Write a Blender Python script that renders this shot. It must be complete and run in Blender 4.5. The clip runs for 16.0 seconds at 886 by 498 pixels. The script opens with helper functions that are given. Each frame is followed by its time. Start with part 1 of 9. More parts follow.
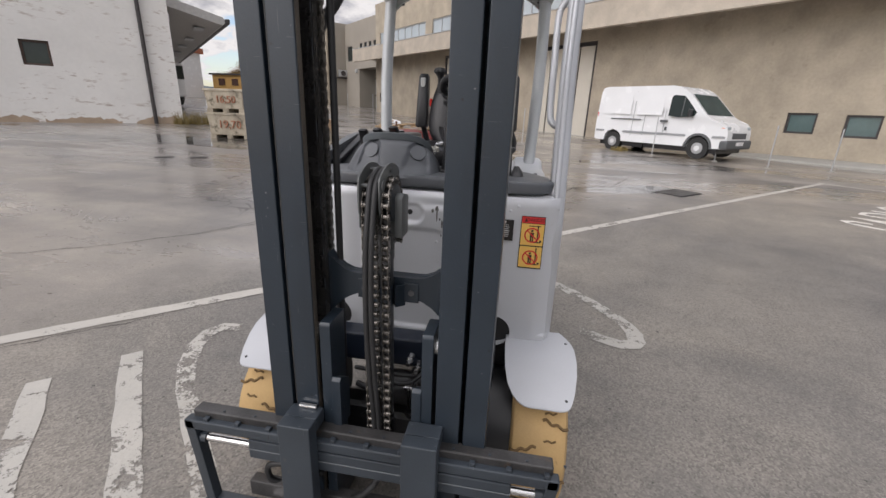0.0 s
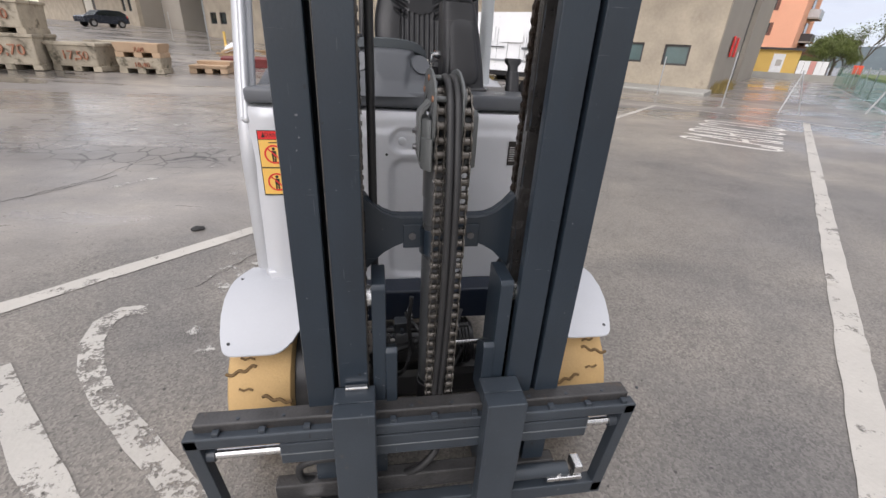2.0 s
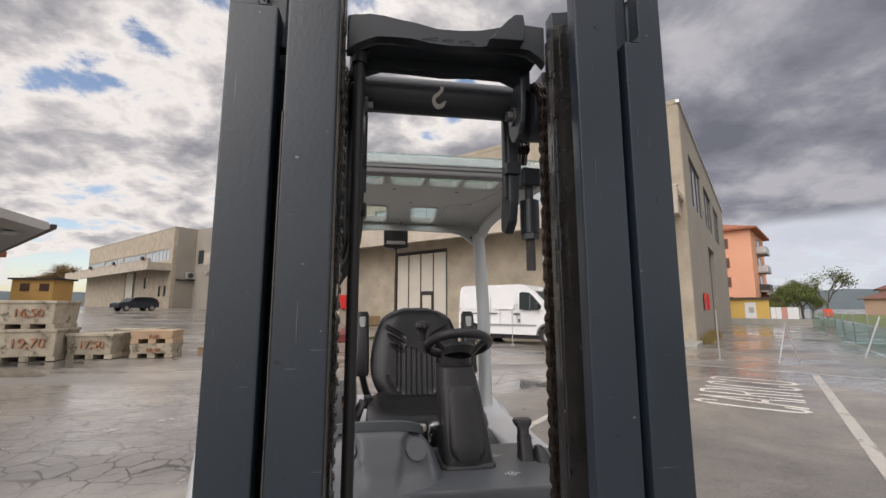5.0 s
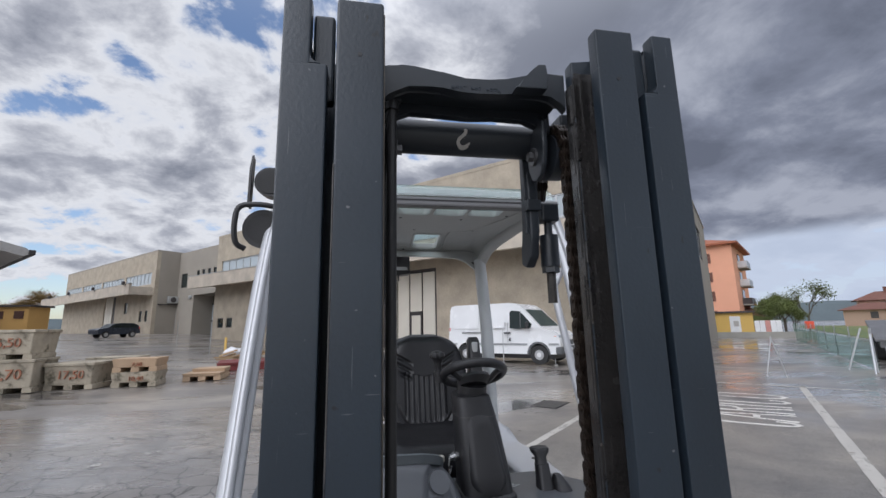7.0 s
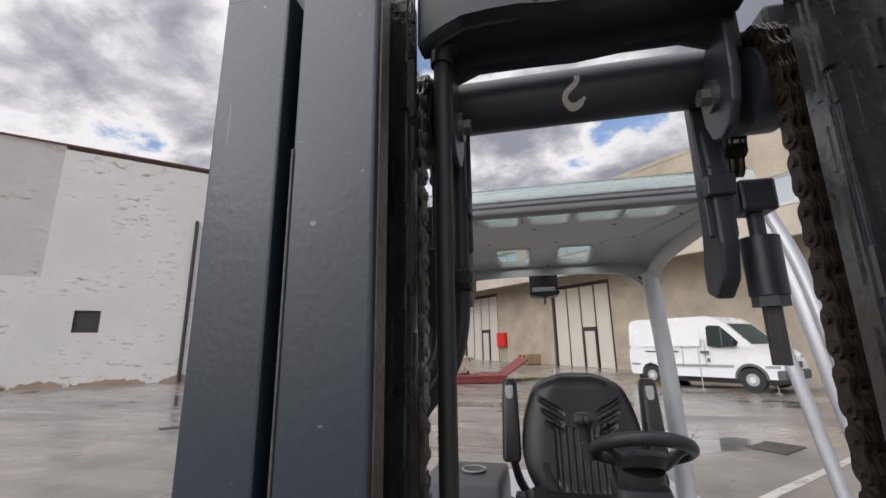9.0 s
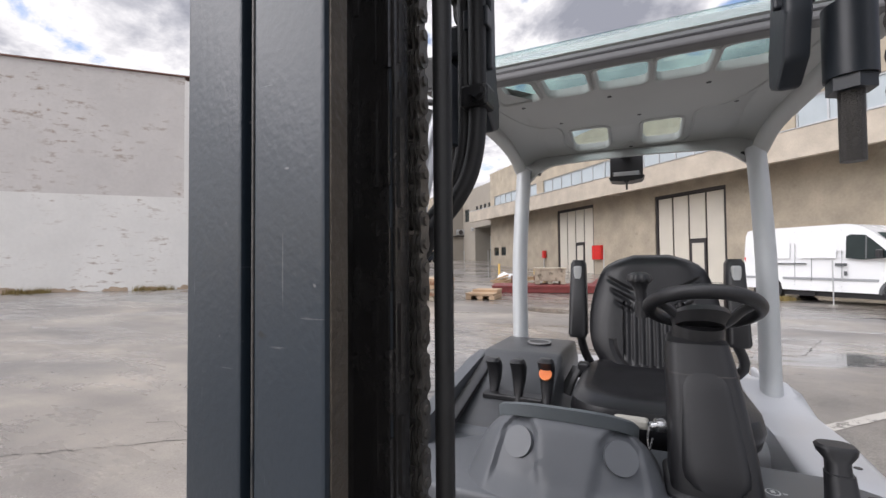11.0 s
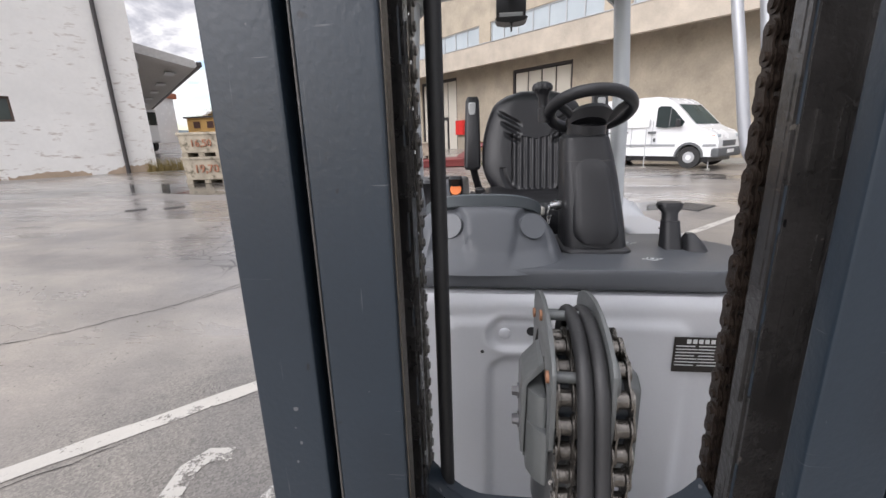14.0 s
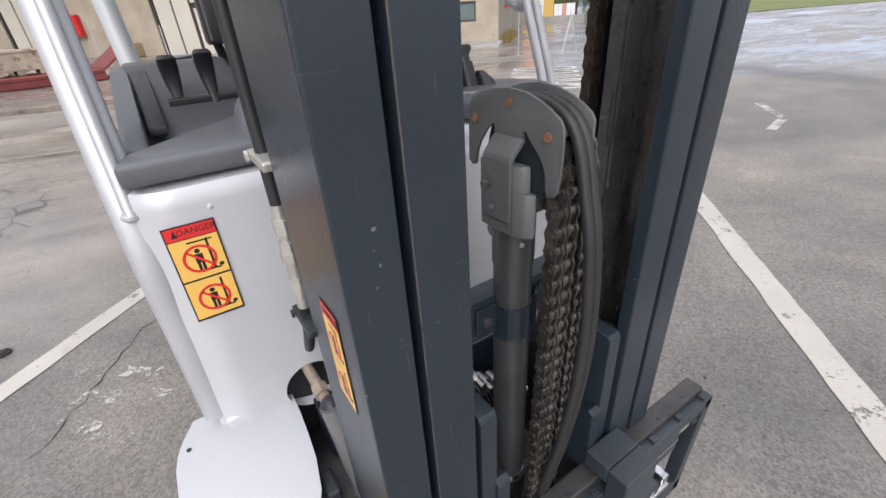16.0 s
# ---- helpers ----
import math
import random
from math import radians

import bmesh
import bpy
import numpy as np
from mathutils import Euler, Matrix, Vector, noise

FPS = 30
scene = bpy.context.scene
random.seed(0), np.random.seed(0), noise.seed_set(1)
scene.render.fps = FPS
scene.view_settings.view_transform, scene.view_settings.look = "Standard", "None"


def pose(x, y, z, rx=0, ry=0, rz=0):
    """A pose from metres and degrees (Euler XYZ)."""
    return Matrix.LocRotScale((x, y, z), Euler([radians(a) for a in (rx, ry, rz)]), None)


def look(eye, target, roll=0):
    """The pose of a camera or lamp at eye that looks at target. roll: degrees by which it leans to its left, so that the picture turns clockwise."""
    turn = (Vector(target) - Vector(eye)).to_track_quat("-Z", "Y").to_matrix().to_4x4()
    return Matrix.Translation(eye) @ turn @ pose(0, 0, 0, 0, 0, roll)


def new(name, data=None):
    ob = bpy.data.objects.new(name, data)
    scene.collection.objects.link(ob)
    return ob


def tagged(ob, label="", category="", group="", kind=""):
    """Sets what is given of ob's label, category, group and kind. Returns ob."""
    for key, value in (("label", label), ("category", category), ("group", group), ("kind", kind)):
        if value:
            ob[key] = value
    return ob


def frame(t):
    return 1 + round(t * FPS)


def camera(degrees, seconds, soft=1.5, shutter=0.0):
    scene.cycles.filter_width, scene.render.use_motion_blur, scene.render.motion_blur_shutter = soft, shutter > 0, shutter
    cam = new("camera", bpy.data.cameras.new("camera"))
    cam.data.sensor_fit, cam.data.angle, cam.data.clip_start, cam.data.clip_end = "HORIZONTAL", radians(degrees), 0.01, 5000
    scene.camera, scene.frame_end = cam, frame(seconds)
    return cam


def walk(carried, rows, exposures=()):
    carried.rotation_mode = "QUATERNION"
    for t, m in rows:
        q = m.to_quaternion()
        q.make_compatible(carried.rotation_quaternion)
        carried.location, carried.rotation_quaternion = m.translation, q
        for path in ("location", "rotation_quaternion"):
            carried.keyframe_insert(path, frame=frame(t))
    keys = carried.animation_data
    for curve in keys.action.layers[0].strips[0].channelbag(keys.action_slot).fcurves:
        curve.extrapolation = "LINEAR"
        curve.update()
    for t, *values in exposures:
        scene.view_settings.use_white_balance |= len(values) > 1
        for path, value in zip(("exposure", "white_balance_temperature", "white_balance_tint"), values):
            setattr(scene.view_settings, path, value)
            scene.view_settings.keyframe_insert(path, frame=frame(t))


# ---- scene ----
cam = camera(93.0, 16.0)
PATH = [
    (0, (0.063, 0.075, 1.277), (-0.242, 1.95, 0.652), 2.3),
    (0.5, (-0.061, 0.134, 1.222), (-0.104, 1.998, 0.497), 1.2),
    (1, (-0.19, 0.248, 1.22), (-0.036, 2.046, 0.358), 0.2),
    (1.5, (-0.331, 0.21, 1.203), (-0.091, 1.984, 0.311), 1.6),
    (2, (-0.386, 0.238, 1.19), (-0.08, 2.012, 0.319), 3.1),
    (2.5, (-0.351, 0.436, 1.205), (-0.064, 2.263, 0.442), 2.7),
    (3, (-0.338, 0.536, 1.261), (-0.042, 2.432, 0.697), 1.6),
    (3.5, (-0.35, 0.539, 1.36), (-0.038, 2.493, 1.073), 0.6),
    (4, (-0.352, 0.485, 1.429), (-0.044, 2.461, 1.384), 0.2),
    (4.5, (-0.356, 0.466, 1.461), (-0.06, 2.438, 1.616), 0.2),
    (4.7, (-0.355, 0.464, 1.459), (-0.059, 2.43, 1.681), 0.1),
    (6.8, (-0.421, 0.443, 1.482), (-0.05, 2.374, 1.851), -1.0),
    (7, (-0.434, 0.444, 1.488), (-0.075, 2.377, 1.854), -1.2),
    (7.5, (-0.456, 0.485, 1.497), (-0.183, 2.43, 1.875), -2.1),
    (8, (-0.402, 0.574, 1.527), (-0.334, 2.53, 1.938), -2.8),
    (8.5, (-0.336, 0.666, 1.555), (-0.523, 2.606, 2.006), -2.6),
    (8.7, (-0.324, 0.699, 1.559), (-0.609, 2.624, 2.018), -1.9),
    (10.8, (-0.241, 0.761, 1.47), (-1.062, 2.582, 1.574), -0.3),
    (11, (-0.232, 0.764, 1.448), (-1.074, 2.577, 1.501), -0.5),
    (11.5, (-0.239, 0.776, 1.404), (-1.084, 2.588, 1.325), -0.8),
    (12, (-0.229, 0.791, 1.376), (-1.048, 2.608, 1.198), -0.9),
    (12.5, (-0.238, 0.792, 1.357), (-0.995, 2.625, 1.096), -0.8),
    (13, (-0.255, 0.769, 1.346), (-0.923, 2.622, 1.003), -0.7),
    (13.5, (-0.263, 0.74, 1.334), (-0.754, 2.631, 0.905), -1.0),
    (14, (-0.333, 0.662, 1.312), (-0.58, 2.578, 0.796), -1.8),
    (14.5, (-0.432, 0.593, 1.281), (-0.351, 2.491, 0.656), -2.9),
    (15, (-0.484, 0.623, 1.262), (-0.054, 2.443, 0.556), -3.9),
    (15.5, (-0.551, 0.684, 1.235), (0.161, 2.36, 0.409), -4.5),
    (16, (-0.633, 0.674, 1.23), (0.291, 2.159, 0.259), -4.0),
]
# seconds, stops, kelvin, tint
EXPOSURES = [(0.0, 0.04, 6600, 15), (0.5, -0.08, 6600, 15), (1.0, 0.08, 6600, 15), (1.5, 0.22, 6550, 15), (3.0, 0.4, 6600, 15), (4.5, 0.12, 7000, 15), (7.0, -0.15, 6050, 13), (8.0, -0.1, 6150, 13), (8.5, 0.0, 6500, 14),
             (11.0, 0.35, 6450, 15), (12.0, 0.53, 6450, 15), (13.5, 0.52, 6450, 15), (15.0, 0.52, 6350, 15), (16.0, 0.48, 6450, 15)]
walk(cam, [(t, look(eye, target, roll)) for t, eye, target, roll in PATH], EXPOSURES)

# ---- sky and sun ----
world = bpy.data.worlds.new("overcast_sky")
scene.world = world
world.use_nodes = True
wn, wl = world.node_tree.nodes, world.node_tree.links
wn.clear()


def wnode(kind, **values):
    n = wn.new(kind)
    for k, v in values.items():
        n.inputs[k].default_value = v
    return n


sky = wn.new("ShaderNodeTexSky")
sky.sky_type, sky.sun_disc = "NISHITA", False
sky.sun_elevation, sky.sun_rotation = radians(35), radians(218)
sky_gain = wn.new("ShaderNodeMix")
sky_gain.data_type, sky_gain.blend_type = "RGBA", "MULTIPLY"
sky_gain.inputs["Factor"].default_value = 1.0
sky_gain.inputs["B"].default_value = (0.18, 0.175, 0.175, 1)
wl.new(sky.outputs["Color"], sky_gain.inputs["A"])
where = wn.new("ShaderNodeTexCoord")
split = wn.new("ShaderNodeSeparateXYZ")
wl.new(where.outputs["Generated"], split.inputs["Vector"])


def world_math(op, a, b=0.0, c=0.0):
    n = wn.new("ShaderNodeMath")
    n.operation = op
    for k, v in enumerate((a, b, c)):
        if isinstance(v, (int, float)):
            n.inputs[k].default_value = v
        else:
            wl.new(v, n.inputs[k])
    return n.outputs[0]


def world_range(src, a, b, to0=0.0, to1=1.0):
    n = wn.new("ShaderNodeMapRange")
    n.interpolation_type = "SMOOTHSTEP"
    n.inputs["From Min"].default_value, n.inputs["From Max"].default_value = a, b
    n.inputs["To Min"].default_value, n.inputs["To Max"].default_value = to0, to1
    wl.new(src, n.inputs["Value"])
    return n.outputs["Result"]


def towards(direction):
    n = wn.new("ShaderNodeVectorMath")
    n.operation = "DOT_PRODUCT"
    n.inputs[1].default_value = direction
    wl.new(where.outputs["Generated"], n.inputs[0])
    return n.outputs["Value"]


# the cloud layer is a flat sheet overhead, so that it closes up towards the horizon
sheet = wn.new("ShaderNodeVectorMath")
sheet.operation = "SCALE"
wl.new(where.outputs["Generated"], sheet.inputs[0])
wl.new(world_math("DIVIDE", 1.0, world_math("ADD", world_math("MAXIMUM", split.outputs["Z"], 0.0), 0.32)), sheet.inputs["Scale"])


def cloud_noise(scale, detail, rough, distort, at):
    n = wnode("ShaderNodeTexNoise", Scale=scale, Detail=detail, Roughness=rough, Distortion=distort)
    m = wn.new("ShaderNodeMapping")
    m.inputs["Scale"].default_value, m.inputs["Location"].default_value = (1.0, 1.0, 0.0), at
    wl.new(sheet.outputs["Vector"], m.inputs["Vector"])
    wl.new(m.outputs["Vector"], n.inputs["Vector"])
    return n.outputs["Fac"]


def world_ramp(src, stops):
    r = wn.new("ShaderNodeValToRGB")
    while len(r.color_ramp.elements) < len(stops):
        r.color_ramp.elements.new(0.5)
    for e, (p, c) in zip(r.color_ramp.elements, stops):
        e.position, e.color = p, (*c, 1)
    wl.new(src, r.inputs["Fac"])
    return r.outputs["Color"]


def world_mix(fac, a, b):
    n = wn.new("ShaderNodeMix")
    n.data_type = "RGBA"
    for key, v in (("Factor", fac), ("A", a), ("B", b)):
        wl.new(v, n.inputs[key])
    return n.outputs["Result"]


SUN_FROM = Vector((-0.50, -0.64, 0.58)).normalized()
billow = cloud_noise(1.9, 3.0, 0.50, 0.2, (0.75, 0.1, 0.0))
puffs = cloud_noise(4.4, 11.0, 0.60, 0.2, (1.7, 0.4, 0.0))
body = world_math("MULTIPLY_ADD", billow, 0.55, world_math("MULTIPLY", puffs, 0.45))
# the heavy rain clouds lie to the north-east, the bright broken ones to the west and south
heavy = world_range(towards((0.88, 0.47, 0.0)), 0.55, 0.90)
# a paler strip of sky stays under them at the horizon
storm = world_math("MULTIPLY", heavy, world_range(world_math("MULTIPLY_ADD", billow, -0.10, split.outputs["Z"]), 0.085, 0.135, 0.0, 1.0))
# the west stays clearer near the horizon
clear = world_math("MULTIPLY", world_range(split.outputs["Z"], 0.04, 0.26, 1.0, 0.0), world_range(towards((0.76, 0.65, 0.0)), 0.1, 0.75, 1.0, 0.15))
thick = world_math("MULTIPLY_ADD", clear, -0.055, world_math("MULTIPLY_ADD", storm, 0.16, body))
cover = world_range(thick, 0.405, 0.452)
bright = world_ramp(thick, [(0.42, (0.74, 0.76, 0.79)), (0.47, (0.84, 0.84, 0.83)), (0.53, (0.48, 0.49, 0.52)), (0.59, (0.28, 0.295, 0.335))])
dark = world_ramp(body, [(0.40, (0.44, 0.46, 0.51)), (0.50, (0.245, 0.265, 0.32)), (0.60, (0.15, 0.165, 0.205))])
tone = world_mix(storm, bright, dark)
broken = world_mix(cover, sky_gain.outputs["Result"], tone)
# smooth pale rain light fills the strip below the heavy clouds
rain = wn.new("ShaderNodeRGB")
rain.outputs["Color"].default_value = (0.60, 0.67, 0.78, 1)
veiled = world_mix(world_math("MULTIPLY", world_math("SUBTRACT", heavy, storm), 0.88), broken, rain.outputs["Color"])
# thin bright cloud round the hidden sun
halo = world_range(towards(tuple(SUN_FROM)), 0.70, 1.0)
clouds = wn.new("ShaderNodeMix")
clouds.data_type, clouds.blend_type = "RGBA", "ADD"
clouds.inputs["B"].default_value = (1.05, 1.06, 1.06, 1)
wl.new(halo, clouds.inputs["Factor"])
wl.new(veiled, clouds.inputs["A"])
# an overcast sky is brightest overhead
overhead = wn.new("ShaderNodeMix")
overhead.data_type, overhead.blend_type = "RGBA", "ADD"
overhead.inputs["B"].default_value = (0.95, 0.97, 0.99, 1)
wl.new(world_range(split.outputs["Z"], 0.55, 1.0), overhead.inputs["Factor"])
wl.new(clouds.outputs["Result"], overhead.inputs["A"])
back = wnode("ShaderNodeBackground", Strength=1.0)
wout = wn.new("ShaderNodeOutputWorld")
wl.new(overhead.outputs["Result"], back.inputs["Color"])
wl.new(back.outputs["Background"], wout.inputs["Surface"])

sun_data = bpy.data.lights.new("sun", "SUN")
sun_data.energy, sun_data.angle, sun_data.color = 0.8, radians(40), (1.0, 0.985, 0.97)
sun = new("sun", sun_data)
sun.matrix_world = look(tuple(SUN_FROM * 20), (0, 0, 0))

# ---- materials ----
def mat(name, colour, rough=0.6, metal=0.0, vary=0.12, scale=8.0, fine=60.0, bump=0.15, dirt=None, dirt_amount=0.5, dirt_scale=3.0,
        rough_vary=0.12, coat=0.0, each=0.0, spec=0.5, dirt_stretch=None):
    """A painted, moulded or mineral surface: base colour with two scales of variation, dirt patches, grain in the relief."""
    m = bpy.data.materials.new(name)
    m.use_nodes = True
    nt = m.node_tree
    nodes, links = nt.nodes, nt.links
    b = nodes["Principled BSDF"]
    b.inputs["Metallic"].default_value = metal
    b.inputs["Coat Weight"].default_value = coat
    b.inputs["Coat Roughness"].default_value = 0.15
    b.inputs["Specular IOR Level"].default_value = spec
    co = nodes.new("ShaderNodeTexCoord")
    large = nodes.new("ShaderNodeTexNoise")
    large.inputs["Scale"].default_value, large.inputs["Detail"].default_value = scale, 6.0
    grain = nodes.new("ShaderNodeTexNoise")
    grain.inputs["Scale"].default_value, grain.inputs["Detail"].default_value = fine, 4.0
    for n in (large, grain):
        links.new(co.outputs["Object"], n.inputs["Vector"])
    both = nodes.new("ShaderNodeMath")
    both.operation = "MULTIPLY_ADD"
    both.inputs[1].default_value = 0.35
    links.new(grain.outputs["Fac"], both.inputs[0])
    links.new(large.outputs["Fac"], both.inputs[2])
    ramp = nodes.new("ShaderNodeValToRGB")
    ramp.color_ramp.elements[0].position, ramp.color_ramp.elements[1].position = 0.42, 0.92
    lo, hi = 1 - vary, 1 + vary
    ramp.color_ramp.elements[0].color = (*[c * lo for c in colour], 1)
    ramp.color_ramp.elements[1].color = (*[min(c * hi, 1) for c in colour], 1)
    links.new(both.outputs[0], ramp.inputs["Fac"])
    out = ramp.outputs["Color"]
    if dirt:
        spots = nodes.new("ShaderNodeTexNoise")
        spots.inputs["Scale"].default_value, spots.inputs["Detail"].default_value, spots.inputs["Roughness"].default_value = dirt_scale, 9.0, 0.65
        if dirt_stretch:
            wide = nodes.new("ShaderNodeMapping")
            wide.inputs["Scale"].default_value = dirt_stretch
            links.new(co.outputs["Object"], wide.inputs["Vector"])
            links.new(wide.outputs["Vector"], spots.inputs["Vector"])
        else:
            links.new(co.outputs["Object"], spots.inputs["Vector"])
        cut = nodes.new("ShaderNodeValToRGB")
        cut.color_ramp.elements[0].position, cut.color_ramp.elements[1].position = 0.74 - 0.3 * dirt_amount, 0.86 - 0.3 * dirt_amount
        links.new(spots.outputs["Fac"], cut.inputs["Fac"])
        mix = nodes.new("ShaderNodeMix")
        mix.data_type = "RGBA"
        mix.inputs["B"].default_value = (*dirt, 1)
        if dirt_stretch:
            # the patches gather in some places
            gather = nodes.new("ShaderNodeMapRange")
            gather.inputs["From Min"].default_value, gather.inputs["From Max"].default_value = 0.44, 0.60
            links.new(large.outputs["Fac"], gather.inputs["Value"])
            fewer = nodes.new("ShaderNodeMath")
            fewer.operation = "MULTIPLY"
            links.new(cut.outputs["Color"], fewer.inputs[0])
            links.new(gather.outputs["Result"], fewer.inputs[1])
            links.new(fewer.outputs[0], mix.inputs["Factor"])
        else:
            links.new(cut.outputs["Color"], mix.inputs["Factor"])
        links.new(out, mix.inputs["A"])
        out = mix.outputs["Result"]
    if each:
        info = nodes.new("ShaderNodeObjectInfo")
        span = nodes.new("ShaderNodeMapRange")
        span.inputs["To Min"].default_value, span.inputs["To Max"].default_value = 1 - each, 1 + each
        links.new(info.outputs["Random"], span.inputs["Value"])
        hsv = nodes.new("ShaderNodeHueSaturation")
        links.new(span.outputs["Result"], hsv.inputs["Value"])
        links.new(out, hsv.inputs["Color"])
        out = hsv.outputs["Color"]
    links.new(out, b.inputs["Base Color"])
    rr = nodes.new("ShaderNodeMapRange")
    rr.inputs["To Min"].default_value, rr.inputs["To Max"].default_value = max(0.02, rough - rough_vary), min(1.0, rough + rough_vary)
    links.new(large.outputs["Fac"], rr.inputs["Value"])
    links.new(rr.outputs["Result"], b.inputs["Roughness"])
    if bump:
        bp = nodes.new("ShaderNodeBump")
        bp.inputs["Strength"].default_value, bp.inputs["Distance"].default_value = bump, 0.004
        links.new(grain.outputs["Fac"], bp.inputs["Height"])
        links.new(bp.outputs["Normal"], b.inputs["Normal"])
    return m


def glass(name, tint, rough=0.03, alpha_mix=0.8):
    """Clear glazing that lets most light straight through and mirrors the rest."""
    m = bpy.data.materials.new(name)
    m.use_nodes = True
    nodes, links = m.node_tree.nodes, m.node_tree.links
    nodes.clear()
    out = nodes.new("ShaderNodeOutputMaterial")
    clear = nodes.new("ShaderNodeBsdfTransparent")
    clear.inputs["Color"].default_value = (*tint, 1)
    shine = nodes.new("ShaderNodeBsdfGlossy")
    shine.inputs["Roughness"].default_value = rough
    mix = nodes.new("ShaderNodeMixShader")
    mix.inputs["Fac"].default_value = 1 - alpha_mix
    links.new(clear.outputs[0], mix.inputs[1])
    links.new(shine.outputs[0], mix.inputs[2])
    links.new(mix.outputs[0], out.inputs["Surface"])
    return m


def scuffed(m, peel=0.0004, marks=(0.17, 0.175, 0.18), dark=(0.012, 0.012, 0.013)):
    """Adds an orange-peel relief, fine scratches, chips and dark grease specks to a paint."""
    nodes, links = m.node_tree.nodes, m.node_tree.links
    b = nodes["Principled BSDF"]
    co = nodes.new("ShaderNodeTexCoord")
    colour = b.inputs["Base Color"].links[0].from_socket

    def noise_of(scale, stretch, detail=3.0, turn=0.0):
        mp = nodes.new("ShaderNodeMapping")
        mp.inputs["Scale"].default_value, mp.inputs["Rotation"].default_value = stretch, (0, turn, 0)
        links.new(co.outputs["Object"], mp.inputs["Vector"])
        n = nodes.new("ShaderNodeTexNoise")
        n.inputs["Scale"].default_value, n.inputs["Detail"].default_value = scale, detail
        links.new(mp.outputs["Vector"], n.inputs["Vector"])
        return n.outputs["Fac"]

    def over(base, mask_src, p0, p1, tone, strength):
        r = nodes.new("ShaderNodeMapRange")
        r.inputs["From Min"].default_value, r.inputs["From Max"].default_value, r.inputs["To Max"].default_value = p0, p1, strength
        links.new(mask_src, r.inputs["Value"])
        mx = nodes.new("ShaderNodeMix")
        mx.data_type = "RGBA"
        mx.inputs["B"].default_value = (*tone, 1)
        links.new(r.outputs["Result"], mx.inputs["Factor"])
        links.new(base, mx.inputs["A"])
        return mx.outputs["Result"]
    c = over(colour, noise_of(16.0, (1, 1, 22), 2.0, 0.12), 0.745, 0.775, marks, 0.42)
    c = over(c, noise_of(10.0, (30, 30, 1.0), 2.0, 0.05), 0.745, 0.775, marks, 0.4)
    c = over(c, noise_of(85.0, (1, 1, 1), 1.0), 0.765, 0.79, marks, 0.8)
    c = over(c, noise_of(60.0, (1, 1, 0.6), 2.0), 0.74, 0.77, dark, 0.8)
    c = over(c, noise_of(5.0, (1, 1, 0.35), 6.0), 0.52, 0.80, dark, 0.55)
    links.new(c, b.inputs["Base Color"])
    bp = nodes.new("ShaderNodeBump")
    bp.inputs["Strength"].default_value, bp.inputs["Distance"].default_value = 0.5, peel
    links.new(noise_of(165.0, (1, 1, 0.8), 2.0), bp.inputs["Height"])
    if b.inputs["Normal"].links:
        links.new(b.inputs["Normal"].links[0].from_socket, bp.inputs["Normal"])
    links.new(bp.outputs["Normal"], b.inputs["Normal"])
    return m


MAST = scuffed(mat("mast_paint", (0.0195, 0.0285, 0.0395), 0.32, 0.0, 0.12, 5, 260, 0.03, (0.06, 0.066, 0.072), 0.10, 34, 0.08, 0.0), 0.0007)
MAST_DARK = scuffed(mat("greased_steel", (0.034, 0.032, 0.031), 0.24, 0.2, 0.4, 14, 120, 0.25, (0.006, 0.006, 0.008), 0.74, 20, 0.14, coat=0.5, dirt_stretch=(1, 1, 0.09)), 0.0022, (0.16, 0.145, 0.13), (0.006, 0.006, 0.007))
WORN_EDGE = mat("worn_brown_steel", (0.085, 0.072, 0.058), 0.42, 0.3, 0.3, 20, 160, 0.5, (0.022, 0.022, 0.024), 0.5, 26, dirt_stretch=(1, 1, 0.3))
SCRAPED = mat("scraped_paint_edge", (0.085, 0.080, 0.076), 0.45, 0.2, 0.3, 30, 200, 0.4, (0.022, 0.028, 0.036), 0.75, 24, dirt_stretch=(1, 1, 0.25))
WHITE = mat("silver_paint", (0.555, 0.565, 0.588), 0.32, 0.15, 0.04, 3, 200, 0.03, (0.5, 0.5, 0.5), 0.1, 12)
PILLAR = mat("brushed_silver_paint", (0.50, 0.51, 0.53), 0.40, 0.35, 0.05, 4, 200, 0.03)
FENDER = mat("white_fender_paint", (0.47, 0.48, 0.505), 0.38, 0.0, 0.04, 5, 150, 0.05, (0.45, 0.43, 0.4), 0.12, 14)
GUARD = mat("overhead_guard_paint", (0.50, 0.52, 0.53), 0.42, 0.1, 0.05, 4, 260, 0.06)
PLASTIC = mat("grey_moulded_plastic", (0.100, 0.107, 0.118), 0.40, 0.0, 0.10, 6, 900, 0.10)
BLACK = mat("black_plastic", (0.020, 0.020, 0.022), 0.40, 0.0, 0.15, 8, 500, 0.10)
RUBBER = mat("hose_rubber", (0.022, 0.022, 0.023), 0.5, 0.0, 0.2, 20, 300, 0.12)
LEATHER = mat("black_vinyl", (0.014, 0.014, 0.016), 0.34, 0.0, 0.2, 10, 420, 0.08)
CHAIN = mat("oiled_chain", (0.15, 0.138, 0.125), 0.24, 0.8, 0.4, 60, 300, 0.15, (0.04, 0.034, 0.029), 0.55, 40)
# paler colour for the left side chain
CHAIN_PALE = mat("pale_chain", (0.15, 0.14, 0.13), 0.36, 0.6, 0.3, 60, 300, 0.15)
CHAIN_DARK = mat("greased_chain", (0.045, 0.033, 0.026), 0.38, 0.6, 0.35, 60, 300, 0.2)
